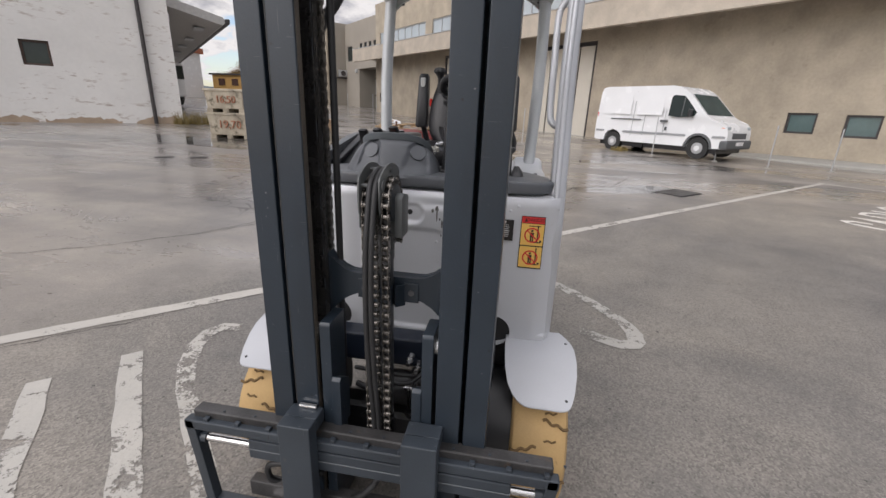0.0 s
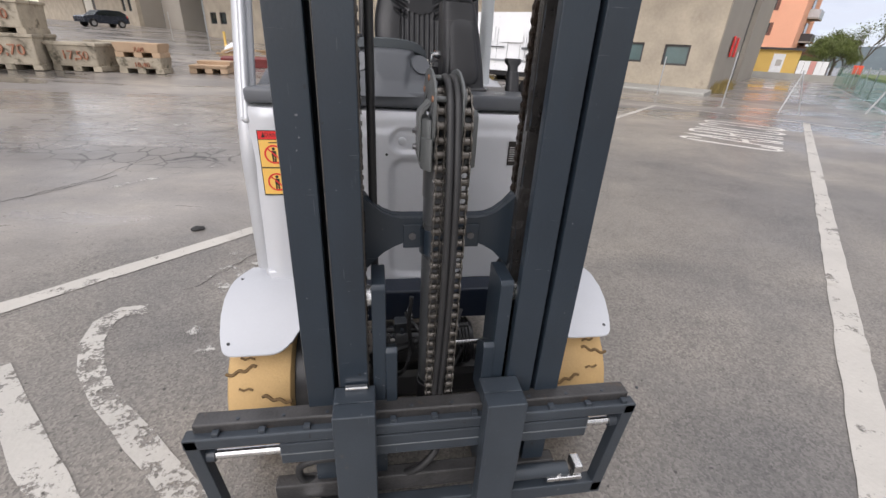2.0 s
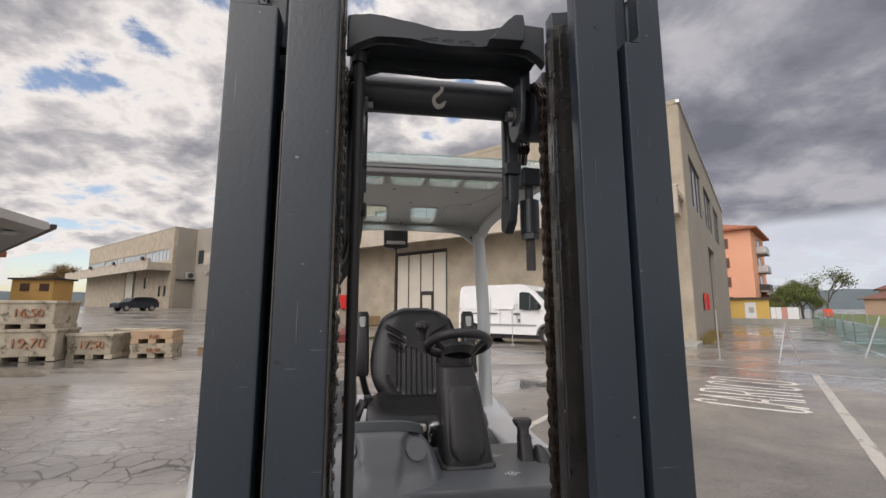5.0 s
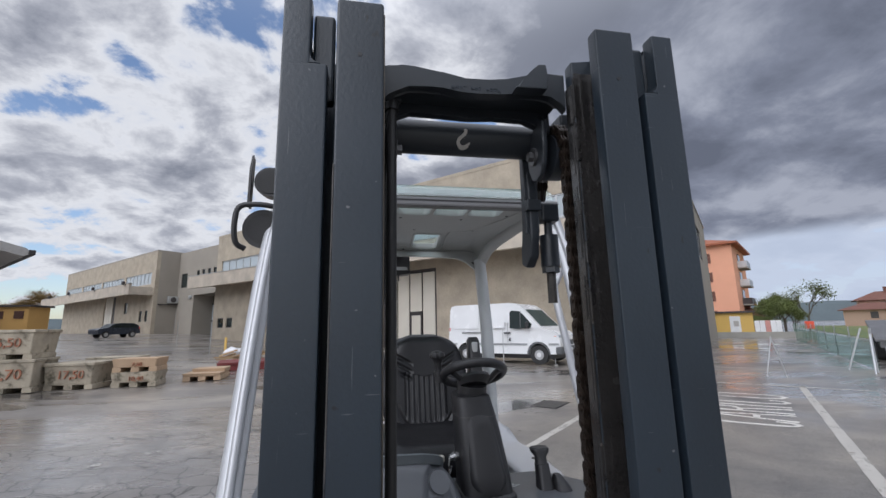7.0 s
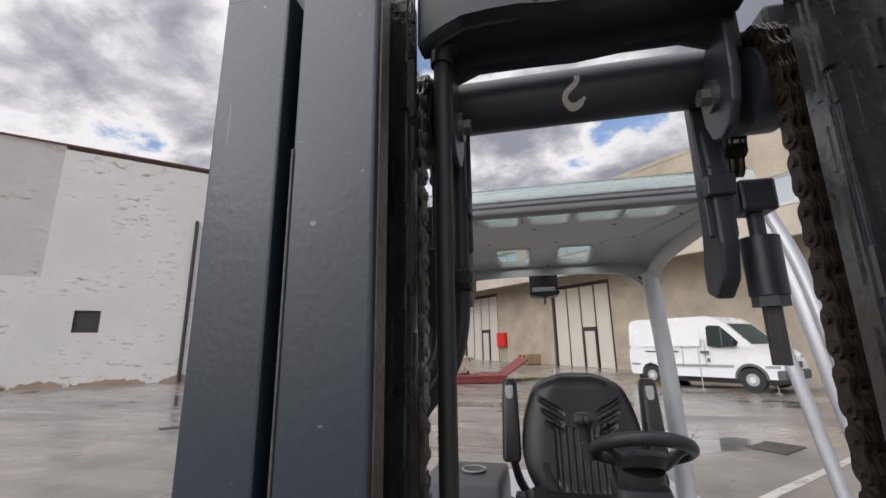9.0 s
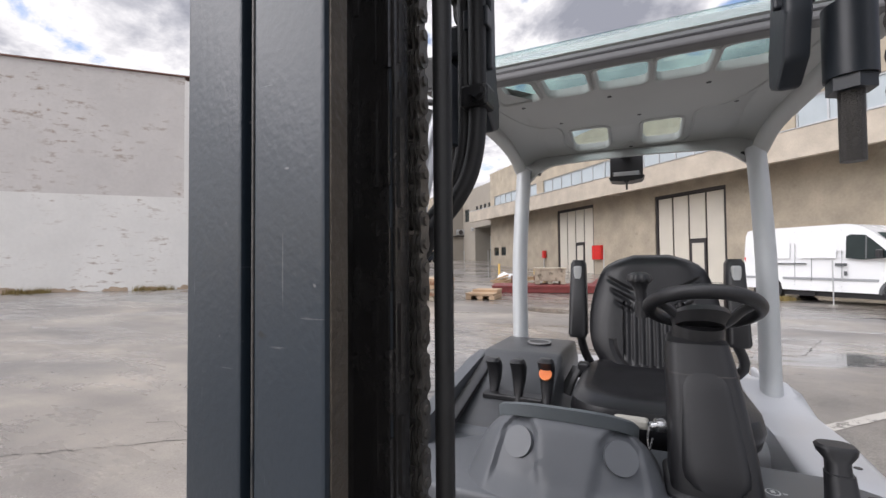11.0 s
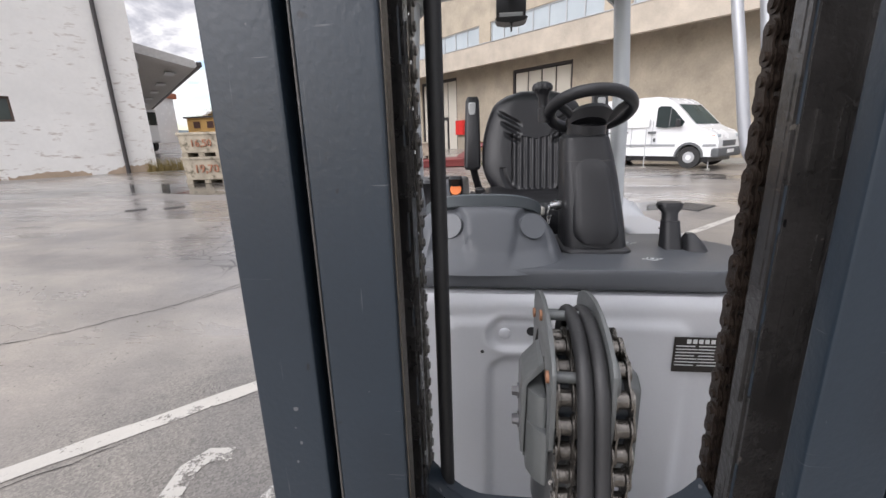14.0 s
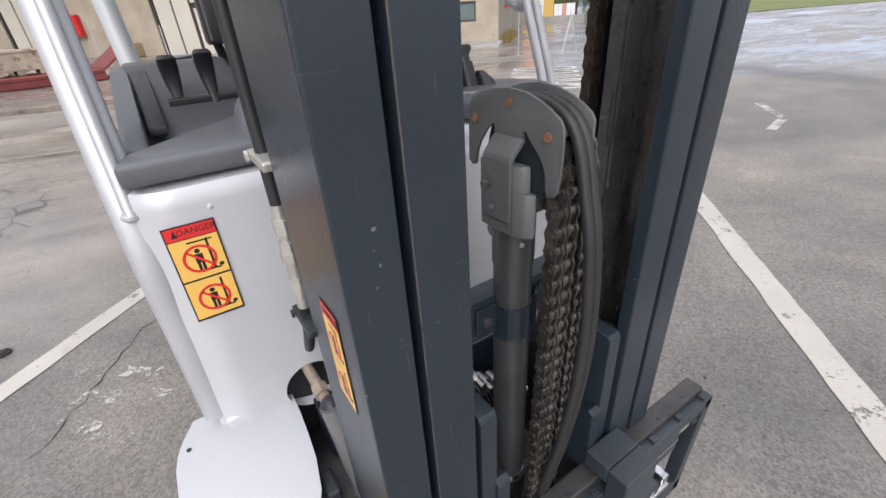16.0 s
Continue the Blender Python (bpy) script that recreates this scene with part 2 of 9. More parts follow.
DARK_STEEL = mat("dull_steel", (0.13, 0.13, 0.135), 0.42, 0.6, 0.2, 30, 200, 0.08)
STEEL = mat("bright_steel", (0.62, 0.62, 0.62), 0.25, 1.0, 0.1, 20, 200, 0.05)
RUST = mat("rusty_pin", (0.34, 0.17, 0.10), 0.55, 0.5, 0.3, 60, 300, 0.2)
TYRE = mat("tan_rubber", (0.50, 0.33, 0.145), 0.72, 0.0, 0.12, 9, 160, 0.25, (0.2, 0.12, 0.06), 0.22, 12)
TYRE_BLACK = mat("black_rubber", (0.03, 0.03, 0.03), 0.8, 0.0, 0.2, 10, 150, 0.2)
CARRIAGE = scuffed(mat("worn_carriage_paint", (0.036, 0.045, 0.056), 0.38, 0.0, 0.15, 8, 220, 0.06, (0.10, 0.085, 0.07), 0.25, 16))
GREASE_TOP = mat("greasy_bar", (0.06, 0.058, 0.058), 0.4, 0.4, 0.4, 12, 150, 0.3, (0.12, 0.085, 0.06), 0.4, 20)
ORANGE = mat("orange_button", (0.85, 0.20, 0.03), 0.4, 0.0, 0.03)
STICKER_Y = mat("sticker_yellow", (0.85, 0.52, 0.12), 0.35, 0.0, 0.03, bump=0)
STICKER_R = mat("sticker_red", (0.72, 0.03, 0.03), 0.35, 0.0, 0.03, bump=0)
STICKER_K = mat("sticker_black", (0.015, 0.012, 0.01), 0.4, 0.0, 0.05, bump=0)
GLASS = glass("roof_glass", (0.72, 0.86, 0.84), 0.05, 0.72)
CAST = mat("cast_steel_paint", (0.022, 0.027, 0.034), 0.40, 0.0, 0.12, 6, 130, 0.06)
WALL_TAN = mat("tan_roughcast", (0.41, 0.355, 0.278), 0.9, 0.0, 0.20, 1.1, 10, 1.0, (0.31, 0.265, 0.205), 0.42, 1.6)
WALL_GREY = mat("grey_concrete_panels", (0.32, 0.29, 0.247), 0.9, 0.0, 0.08, 0.5, 18, 0.6, (0.30, 0.28, 0.25), 0.25, 0.7)
BAND = mat("pebble_concrete", (0.49, 0.43, 0.355), 0.9, 0.0, 0.20, 1.2, 26, 1.0)
WHITEWASH = mat("peeling_whitewash", (0.74, 0.725, 0.70), 0.85, 0.0, 0.07, 0.6, 9, 0.5, (0.38, 0.31, 0.26), 0.58, 4.0, dirt_stretch=(0.6, 0.6, 1.9))
GREYWASH = mat("weathered_greywash", (0.60, 0.57, 0.55), 0.88, 0.0, 0.10, 0.5, 9, 0.5, (0.33, 0.26, 0.21), 0.66, 4.0, dirt_stretch=(0.6, 0.6, 1.6))
VAN = mat("van_white", (0.80, 0.81, 0.82), 0.25, 0.0, 0.03, 2, 60, 0.02, coat=0.4)
VAN_STRIP = mat("van_strip_plastic", (0.30, 0.31, 0.32), 0.6)
VAN_GREY = mat("van_grey_plastic", (0.10, 0.105, 0.11), 0.6)
DARK_GLASS = mat("dark_window_glass", (0.025, 0.035, 0.035), 0.06, 0.0, 0.1, 3, 30, 0.0)
GREEN_GLASS = mat("greenish_window_glass", (0.10, 0.15, 0.15), 0.10, 0.0, 0.12, 2, 30, 0.0)
PALE_GLASS = mat("pale_wired_glass", (0.42, 0.47, 0.50), 0.15, 0.0, 0.08, 0.8, 20, 0.02)
FRAME_DARK = mat("dark_metal_frame", (0.045, 0.04, 0.04), 0.5)
GATE = mat("cream_gate_panel", (0.62, 0.58, 0.50), 0.6, 0.0, 0.05, 1.0, 30, 0.05)


CRATE = mat("weathered_concrete_crate", (0.36, 0.315, 0.245), 0.9, 0.0, 0.3, 3, 40, 0.9, (0.12, 0.105, 0.075), 0.66, 4, each=0.14)
CRATE_ORANGE = mat("orange_stained_crate", (0.46, 0.33, 0.22), 0.9, 0.0, 0.14, 2, 40, 0.7, (0.26, 0.20, 0.14), 0.35, 3)
CRATE_INK = mat("red_paint_marks", (0.34, 0.15, 0.09), 0.8, 0.0, 0.3, 6, 40, 0.1, (0.30, 0.26, 0.2), 0.55, 8)
SUV = mat("dark_grey_car_paint", (0.035, 0.045, 0.065), 0.25, 0.3, 0.05, coat=0.5, bump=0)
ALU = mat("galvanised_steel", (0.50, 0.51, 0.52), 0.4, 0.7, 0.1, 6, 60, 0.05)
ORANGE_WALL = mat("salmon_render", (0.80, 0.40, 0.26), 0.85, 0.0, 0.05, 0.4, 6, 0.2)
YELLOW_WALL = mat("ochre_render", (0.72, 0.48, 0.14), 0.85, 0.0, 0.06, 0.4, 6, 0.2)
TILE_BROWN = mat("brown_red_tiles", (0.17, 0.075, 0.055), 0.8, 0.0, 0.2, 1.5, 8, 0.5)
TILE_RED = mat("red_roof_tiles", (0.34, 0.12, 0.065), 0.8, 0.0, 0.2, 1.5, 8, 0.5)
LEAF = mat("foliage", (0.10, 0.125, 0.03), 0.7, 0.0, 0.45, 1.2, 8, 0.3)
LEAF_AUTUMN = mat("autumn_foliage", (0.16, 0.10, 0.025), 0.7, 0.0, 0.4, 1.2, 8, 0.3)
BARK = mat("bark", (0.10, 0.085, 0.07), 0.9, 0.0, 0.3, 5, 40, 0.6)
GRASS = mat("grass_field", (0.15, 0.175, 0.06), 0.9, 0.0, 0.3, 0.5, 12, 0.4)
# distance haze is mixed into the hill colour as blue
HILL = mat("hazy_wooded_hill", (0.10, 0.125, 0.135), 0.95, 0.0, 0.2, 0.03, 0.4, 0.1)
RED_METAL = mat("red_metal", (0.17, 0.03, 0.028), 0.55, 0.0, 0.2, 2, 40, 0.2)
RED_BOX = mat("fire_red", (0.65, 0.03, 0.025), 0.4)
WOOD = mat("pallet_wood", (0.42, 0.30, 0.18), 0.85, 0.0, 0.18, 6, 60, 0.4, each=0.15)
NET = mat("green_fence_wire", (0.05, 0.17, 0.12), 0.6)
KERB = mat("kerb_concrete", (0.34, 0.33, 0.30), 0.9, 0.0, 0.12, 1.5, 30, 0.5)
WEED = mat("dry_weeds", (0.25, 0.19, 0.07), 0.9, 0.0, 0.3, 10, 40, 0.2)


def asphalt_material():
    """Wet asphalt: stony grain near the marked bays, smoother and wetter towards the hall, standing water, a crack net."""
    m = bpy.data.materials.new("wet_asphalt")
    m.use_nodes = True
    nodes, links = m.node_tree.nodes, m.node_tree.links
    b = nodes["Principled BSDF"]
    co = nodes.new("ShaderNodeTexCoord")

    def mapped(scale=(1, 1, 1), turn=-44.5, at=(0, 0, 0)):
        n = nodes.new("ShaderNodeMapping")
        n.vector_type = "POINT"
        n.inputs["Rotation"].default_value = (0, 0, radians(turn))
        n.inputs["Scale"].default_value, n.inputs["Location"].default_value = scale, at
        links.new(co.outputs["Object"], n.inputs["Vector"])
        return n.outputs["Vector"]

    def noise(scale, detail=6.0, rough=0.55, distort=0.0, vec=None):
        n = nodes.new("ShaderNodeTexNoise")
        n.inputs["Scale"].default_value, n.inputs["Detail"].default_value = scale, detail
        n.inputs["Roughness"].default_value, n.inputs["Distortion"].default_value = rough, distort
        links.new(vec or co.outputs["Object"], n.inputs["Vector"])
        return n.outputs["Fac"]

    def ramp(src, p0, p1, c0=(0, 0, 0, 1), c1=(1, 1, 1, 1)):
        r = nodes.new("ShaderNodeValToRGB")
        r.color_ramp.elements[0].position, r.color_ramp.elements[1].position = p0, p1
        r.color_ramp.elements[0].color, r.color_ramp.elements[1].color = c0, c1
        links.new(src, r.inputs["Fac"])
        return r.outputs["Color"]

    def mixed(fac, a, b2, kind="MIX"):
        n = nodes.new("ShaderNodeMix")
        n.data_type, n.blend_type = "RGBA", kind
        for key, v in (("Factor", fac), ("A", a), ("B", b2)):
            if isinstance(v, (tuple, float)):
                n.inputs[key].default_value = v
            else:
                links.new(v, n.inputs[key])
        return n.outputs["Result"]

    def calc(op, a, b2=0.0, c=0.0):
        n = nodes.new("ShaderNodeMath")
        n.operation = op
        for k, v in enumerate((a, b2, c)):
            if isinstance(v, (int, float)):
                n.inputs[k].default_value = v
            else:
                links.new(v, n.inputs[k])
        return n.outputs[0]

    yard = mapped()
    axes = nodes.new("ShaderNodeSeparateXYZ")
    links.new(yard, axes.inputs["Vector"])
    u, v = axes.outputs["X"], axes.outputs["Y"]
    stones = nodes.new("ShaderNodeTexVoronoi")
    stones.inputs["Scale"].default_value = 130.0
    links.new(co.outputs["Object"], stones.inputs["Vector"])
    stone = ramp(stones.outputs["Color"], 0.1, 0.95, (0.135, 0.128, 0.119, 1), (0.325, 0.308, 0.282, 1))
    # finer, paler wearing course beyond the bays
    fine = ramp(noise(70.0, 4.0, 0.7), 0.3, 0.75, (0.235, 0.222, 0.208, 1), (0.39, 0.37, 0.345, 1))
    beyond = ramp(calc("MULTIPLY_ADD", noise(0.6, 5.0, 0.6), 2.2, calc("MAXIMUM", calc("MULTIPLY_ADD", v, 0.5, -2.1), calc("MULTIPLY_ADD", u, 0.30, -3.2))), 0.35, 0.9)
    base = mixed(beyond, stone, fine)
    patch = ramp(noise(0.35, 5.0, 0.6, 0.6), 0.36, 0.66, (0.60, 0.60, 0.62, 1), (1.26, 1.20, 1.12, 1))
    base = mixed(1.0, base, patch, "MULTIPLY")
    base = mixed(ramp(noise(2.2, 8.0, 0.65), 0.35, 0.75, (0.0, 0, 0, 1), (0.35, 0.35, 0.35, 1)), base, (0.24, 0.225, 0.205, 1.0))
    # dust and damp blotches of a hand's to a stride's width
    blotch = ramp(noise(1.5, 9.0, 0.68, 0.4), 0.36, 0.64, (0.80, 0.80, 0.80, 1), (1.14, 1.12, 1.09, 1))
    base = mixed(0.85, base, mixed(1.0, base, blotch, "MULTIPLY"))
    base = mixed(ramp(noise(5.5, 6.0, 0.7), 0.60, 0.70, (0, 0, 0, 1), (0.5, 0.5, 0.5, 1)), base, mixed(1.0, base, (0.69, 0.69, 0.69, 1.0), "MULTIPLY"))
    # drying streaks along the yard
    streak = ramp(noise(1.0, 7.0, 0.62, 0.8, mapped((0.22, 0.85, 1.0))), 0.40, 0.62, (0.66, 0.66, 0.68, 1), (1.08, 1.07, 1.05, 1))
    base = mixed(mixed(1.0, beyond, (0.8, 0.8, 0.8, 1.0), "MULTIPLY"), base, mixed(1.0, base, streak, "MULTIPLY"))
    # small grit and dark specks
    base = mixed(ramp(noise(38.0, 2.0, 0.5), 0.70, 0.74), base, (0.05, 0.047, 0.042, 1.0))
    # a net of cracks where the surface has failed
    warp = nodes.new("ShaderNodeTexNoise")
    warp.inputs["Scale"].default_value, warp.inputs["Detail"].default_value = 2.2, 5.0
    links.new(co.outputs["Object"], warp.inputs["Vector"])
    bent = nodes.new("ShaderNodeVectorMath")
    bent.operation = "MULTIPLY_ADD"
    bent.inputs[1].default_value = (0.30, 0.30, 0.0)
    links.new(warp.outputs["Color"], bent.inputs[0])
    links.new(co.outputs["Object"], bent.inputs[2])
    cells = nodes.new("ShaderNodeTexVoronoi")
    cells.feature = "DISTANCE_TO_EDGE"
    cells.inputs["Scale"].default_value = 3.6
    links.new(bent.outputs[0], cells.inputs["Vector"])
    net = ramp(cells.outputs["Distance"], 0.010, 0.036, (1, 1, 1, 1), (0, 0, 0, 1))
    du, dv = calc("MULTIPLY", calc("SUBTRACT", u, 1.95), 0.62), calc("MULTIPLY", calc("SUBTRACT", v, 6.5), 0.45)
    far_off = calc("ADD", calc("ADD", calc("MULTIPLY", du, du), calc("MULTIPLY", dv, dv)), calc("MULTIPLY_ADD", noise(1.1, 3.0), 0.9, -0.45))
    zone = ramp(far_off, 0.55, 0.80, (1, 1, 1, 1), (0, 0, 0, 1))
    crack = mixed(1.0, net, zone, "MULTIPLY")
    base = mixed(mixed(1.0, zone, (0.10, 0.10, 0.10, 1.0), "MULTIPLY"), base, (0.11, 0.105, 0.10, 1.0))
    base = mixed(crack, base, (0.022, 0.02, 0.018, 1.0))
    # damp film and standing water
    wet = calc("MULTIPLY", ramp(noise(0.42, 8.0, 0.62, 0.9, mapped((0.45, 1.0, 1.0))), 0.37, 0.53), calc("MULTIPLY_ADD", beyond, 0.92, 0.08))
    wet = calc("MULTIPLY", wet, ramp(noise(2.4, 8.0, 0.7, 0.6, mapped((0.4, 1.5, 1.0))), 0.34, 0.60, (0.45, 0.45, 0.45, 1)))
    pool = calc("MULTIPLY", ramp(noise(0.26, 6.0, 0.55, 1.0, mapped((0.5, 1.0, 1.0), at=(3.1, 0.7, 0))), 0.590, 0.625), calc("MAXIMUM", ramp(calc("MULTIPLY_ADD", v, 1.0, -2.6), 0.0, 1.0), ramp(calc("MULTIPLY_ADD", u, 0.3, -2.4), 0.0, 1.0)))
    base = mixed(wet, base, mixed(1.0, base, (0.86, 0.85, 0.85, 1.0), "MULTIPLY"))
    base = mixed(pool, base, (0.062, 0.059, 0.056, 1.0))
    links.new(base, b.inputs["Base Color"])
    dry = mixed(wet, (0.50, 0.50, 0.50, 1.0), (0.19, 0.19, 0.19, 1.0))
    shine = mixed(pool, dry, (0.03, 0.03, 0.03, 1.0))
    links.new(shine, b.inputs["Roughness"])
    # film of water lying on the surface
    links.new(calc("MULTIPLY", wet, 0.85), b.inputs["Coat Weight"])
    b.inputs["Coat Roughness"].default_value = 0.20
    b.inputs["Coat IOR"].default_value = 1.5
    rough_h = mixed(0.5, stones.outputs["Distance"], noise(160.0, 3.0))
    flat_h = mixed(0.14, (0.5, 0.5, 0.5, 1.0), noise(60.0, 4.0, 0.7))
    height = mixed(pool, mixed(crack, mixed(beyond, rough_h, flat_h), (0.0, 0.0, 0.0, 1.0)), (0.5, 0.5, 0.5, 1.0))
    bp = nodes.new("ShaderNodeBump")
    bp.inputs["Strength"].default_value, bp.inputs["Distance"].default_value = 0.5, 0.004
    links.new(height, bp.inputs["Height"])
    links.new(bp.outputs["Normal"], b.inputs["Normal"])
    return m


def paint_material(name, colour, kept):
    """Road paint worn through to the asphalt in flakes; kept is the share that is left."""
    m = mat(name, colour, 0.55, 0.0, 0.10, 3, 60, 0.5, (0.36, 0.33, 0.29), 0.45, 5)
    nodes, links = m.node_tree.nodes, m.node_tree.links
    b = nodes["Principled BSDF"]
    co = nodes.new("ShaderNodeTexCoord")
    total = None
    for scale, detail, weight in ((1.3, 4.0, 0.55), (9.0, 9.0, 0.75), (70.0, 3.0, 0.35)):
        n = nodes.new("ShaderNodeTexNoise")
        n.inputs["Scale"].default_value, n.inputs["Detail"].default_value, n.inputs["Roughness"].default_value = scale, detail, 0.7
        links.new(co.outputs["Object"], n.inputs["Vector"])
        add = nodes.new("ShaderNodeMath")
        add.operation = "MULTIPLY_ADD"
        add.inputs[1].default_value = weight
        links.new(n.outputs["Fac"], add.inputs[0])
        if total:
            links.new(total, add.inputs[2])
        else:
            add.inputs[2].default_value = 0.0
        total = add.outputs[0]
    cut = nodes.new("ShaderNodeMapRange")
    mid = 0.825 + (0.5 - kept) * 0.55
    cut.inputs["From Min"].default_value, cut.inputs["From Max"].default_value = mid - 0.035, mid + 0.035
    links.new(total, cut.inputs["Value"])
    links.new(cut.outputs["Result"], b.inputs["Alpha"])
    return m


ASPHALT = asphalt_material()
PAINT = paint_material("worn_road_paint", (0.46, 0.435, 0.395), 0.70)
PAINT_FAINT = paint_material("faded_road_paint", (0.43, 0.41, 0.375), 0.59)
PAINT_WORD = paint_material("white_word_paint", (0.68, 0.65, 0.60), 0.72)
PAINT_GHOST = paint_material("ghost_road_paint", (0.46, 0.445, 0.415), 0.36)
CRACK = mat("asphalt_crack", (0.024, 0.022, 0.02), 0.9, 0.0, 0.2, 20, 100, 0.2)

# ---- mesh helpers ----
YARD = Matrix.Rotation(radians(44.5), 4, "Z")  # the yard's own axes: u towards the warehouse, v along it


def rise(v):
    """Height of the ground, which climbs gently along the warehouse."""
    return 0.02 * (min(max(v, 3.0), 62.0) - 3.0) + 0.014 * (min(max(v, 30.0), 62.0) - 30.0)


def place(u, v, dz=0.0):
    p = YARD @ Vector((u, v, 0))
    p.z = rise(v) + dz
    return p


def thing(name, at=(0, 0, 0), turn=0.0, label="", category="", group="", kind=""):
    ob = new(name)
    ob.empty_display_size = 0.2
    ob.matrix_world = Matrix.Translation(at) @ Matrix.Rotation(radians(turn), 4, "Z")
    return tagged(ob, label, category, group, kind)


def part(name, bm, material, parent=None, label="", smooth=False):
    """Links a bmesh as one mesh object under a thing or a part; vertices are in the thing's own axes."""
    me = bpy.data.meshes.new(name)
    bmesh.ops.recalc_face_normals(bm, faces=bm.faces)
    bm.to_mesh(me)
    bm.free()
    if smooth:
        for p in me.polygons:
            p.use_smooth = True
        me.set_sharp_from_angle(angle=radians(38))
    for m in material if isinstance(material, (list, tuple)) else (material,):
        me.materials.append(m)
    ob = new(name, me)
    if smooth and material in (MAST, CARRIAGE, CAST, MAST_DARK, VAN):
        ob.modifiers.new("face_weights", "WEIGHTED_NORMAL").keep_sharp = True
    if parent is not None:
        ob.parent = parent
    if label:
        ob["label"] = label
    return ob


def box(bm, x0, x1, y0, y1, z0, z1, bevel=0.0, seg=2):
    made = bmesh.ops.create_cube(bm, size=1.0)["verts"]
    for v in made:
        v.co = Vector((x0 + (v.co.x + 0.5) * (x1 - x0), y0 + (v.co.y + 0.5) * (y1 - y0), z0 + (v.co.z + 0.5) * (z1 - z0)))
    if bevel:
        edges = list({e for v in made for e in v.link_edges})
        bmesh.ops.bevel(bm, geom=edges, offset=bevel, segments=seg, profile=0.5, affect="EDGES")
    return bm


def boxed(x0, x1, y0, y1, z0, z1, bevel=0.0, seg=2):
    return box(bmesh.new(), x0, x1, y0, y1, z0, z1, bevel, seg)


def rod(bm, a, b, r, r2=None, seg=16, caps=True):
    a, b = Vector(a), Vector(b)
    m = Matrix.Translation((a + b) / 2) @ (b - a).to_track_quat("Z", "Y").to_matrix().to_4x4()
    bmesh.ops.create_cone(bm, cap_ends=caps, segments=seg, radius1=r, radius2=r if r2 is None else r2, depth=(b - a).length, matrix=m)
    return bm


def ball(bm, at, r, scale=(1, 1, 1), seg=16):
    m = Matrix.Translation(at) @ Matrix.Diagonal((*scale, 1))
    bmesh.ops.create_uvsphere(bm, u_segments=seg, v_segments=max(6, seg // 2), radius=r, matrix=m)
    return bm


def smooth_path(pts, steps=6):
    """Catmull-Rom through the points."""
    p = [Vector(q) for q in pts]
    p = [2 * p[0] - p[1]] + p + [2 * p[-1] - p[-2]]
    out = []
    for i in range(1, len(p) - 2):
        a, b, c, d = p[i - 1:i + 3]
        for k in range(steps):
            t = k / steps
            out.append(0.5 * ((2 * b) + (c - a) * t + (2 * a - 5 * b + 4 * c - d) * t * t + (3 * b - a - 3 * c + d) * t ** 3))
    out.append(p[-2])
    return out


def tube(bm, pts, r, seg=12, steps=6, flat=1.0, side=None):
    """A swept round (or flattened) bar through the points."""
    path = smooth_path(pts, steps) if steps > 1 else [Vector(q) for q in pts]
    rings = []
    up = Vector(side) if side else Vector((0.31, 0.27, 0.91))
    for i, q in enumerate(path):
        d = (path[min(i + 1, len(path) - 1)] - path[max(i - 1, 0)]).normalized()
        a = d.cross(up)
        if a.length < 0.05:
            a = d.cross(Vector((1, 0.2, 0)))
        a.normalize()
        b = d.cross(a).normalized()
        rings.append([bm.verts.new(q + a * math.cos(2 * math.pi * k / seg) * r + b * math.sin(2 * math.pi * k / seg) * r * flat) for k in range(seg)])
    for r0, r1 in zip(rings, rings[1:]):
        for k in range(seg):
            bm.faces.new((r0[k], r0[(k + 1) % seg], r1[(k + 1) % seg], r1[k]))
    bm.faces.new(rings[0][::-1])
    bm.faces.new(rings[-1])
    return bm


def prism(bm, outline, axis, a, b, bevel=0.0, seg=2):
    """Pulls a flat outline from a to b along an axis. The outline is given in the other two axes, in order."""
    def at(p, q, c):
        return {"x": (c, p, q), "y": (p, c, q), "z": (p, q, c)}[axis]
    low = [bm.verts.new(at(p, q, a)) for p, q in outline]
    high = [bm.verts.new(at(p, q, b)) for p, q in outline]
    n = len(outline)
    faces = [bm.faces.new(low[::-1]), bm.faces.new(high)]
    for i in range(n):
        faces.append(bm.faces.new((low[i], low[(i + 1) % n], high[(i + 1) % n], high[i])))
    if bevel:
        edges = list({e for f in faces for e in f.edges})
        bmesh.ops.bevel(bm, geom=edges, offset=bevel, segments=seg, profile=0.5, affect="EDGES")
    return bm


def loft(bm, rings, close=True, caps=True):
    """Skins a row of rings that have the same number of points."""
    vs = [[bm.verts.new(p) for p in ring] for ring in rings]
    n = len(vs[0])
    for r0, r1 in zip(vs, vs[1:]):
        for k in range(n if close else n - 1):
            bm.faces.new((r0[k], r0[(k + 1) % n], r1[(k + 1) % n], r1[k]))
    if caps and close:
        bm.faces.new(vs[0][::-1])
        bm.faces.new(vs[-1])
    return bm


def round_rect(w, h, r, n=4):
    """Outline of a rounded rectangle round the origin."""
    pts = []
    for cx, cy, a0 in ((w / 2 - r, h / 2 - r, 0), (-w / 2 + r, h / 2 - r, 90), (-w / 2 + r, -h / 2 + r, 180), (w / 2 - r, -h / 2 + r, 270)):
        for k in range(n + 1):
            a = radians(a0 + 90 * k / n)
            pts.append((cx + r * math.cos(a), cy + r * math.sin(a)))
    return pts


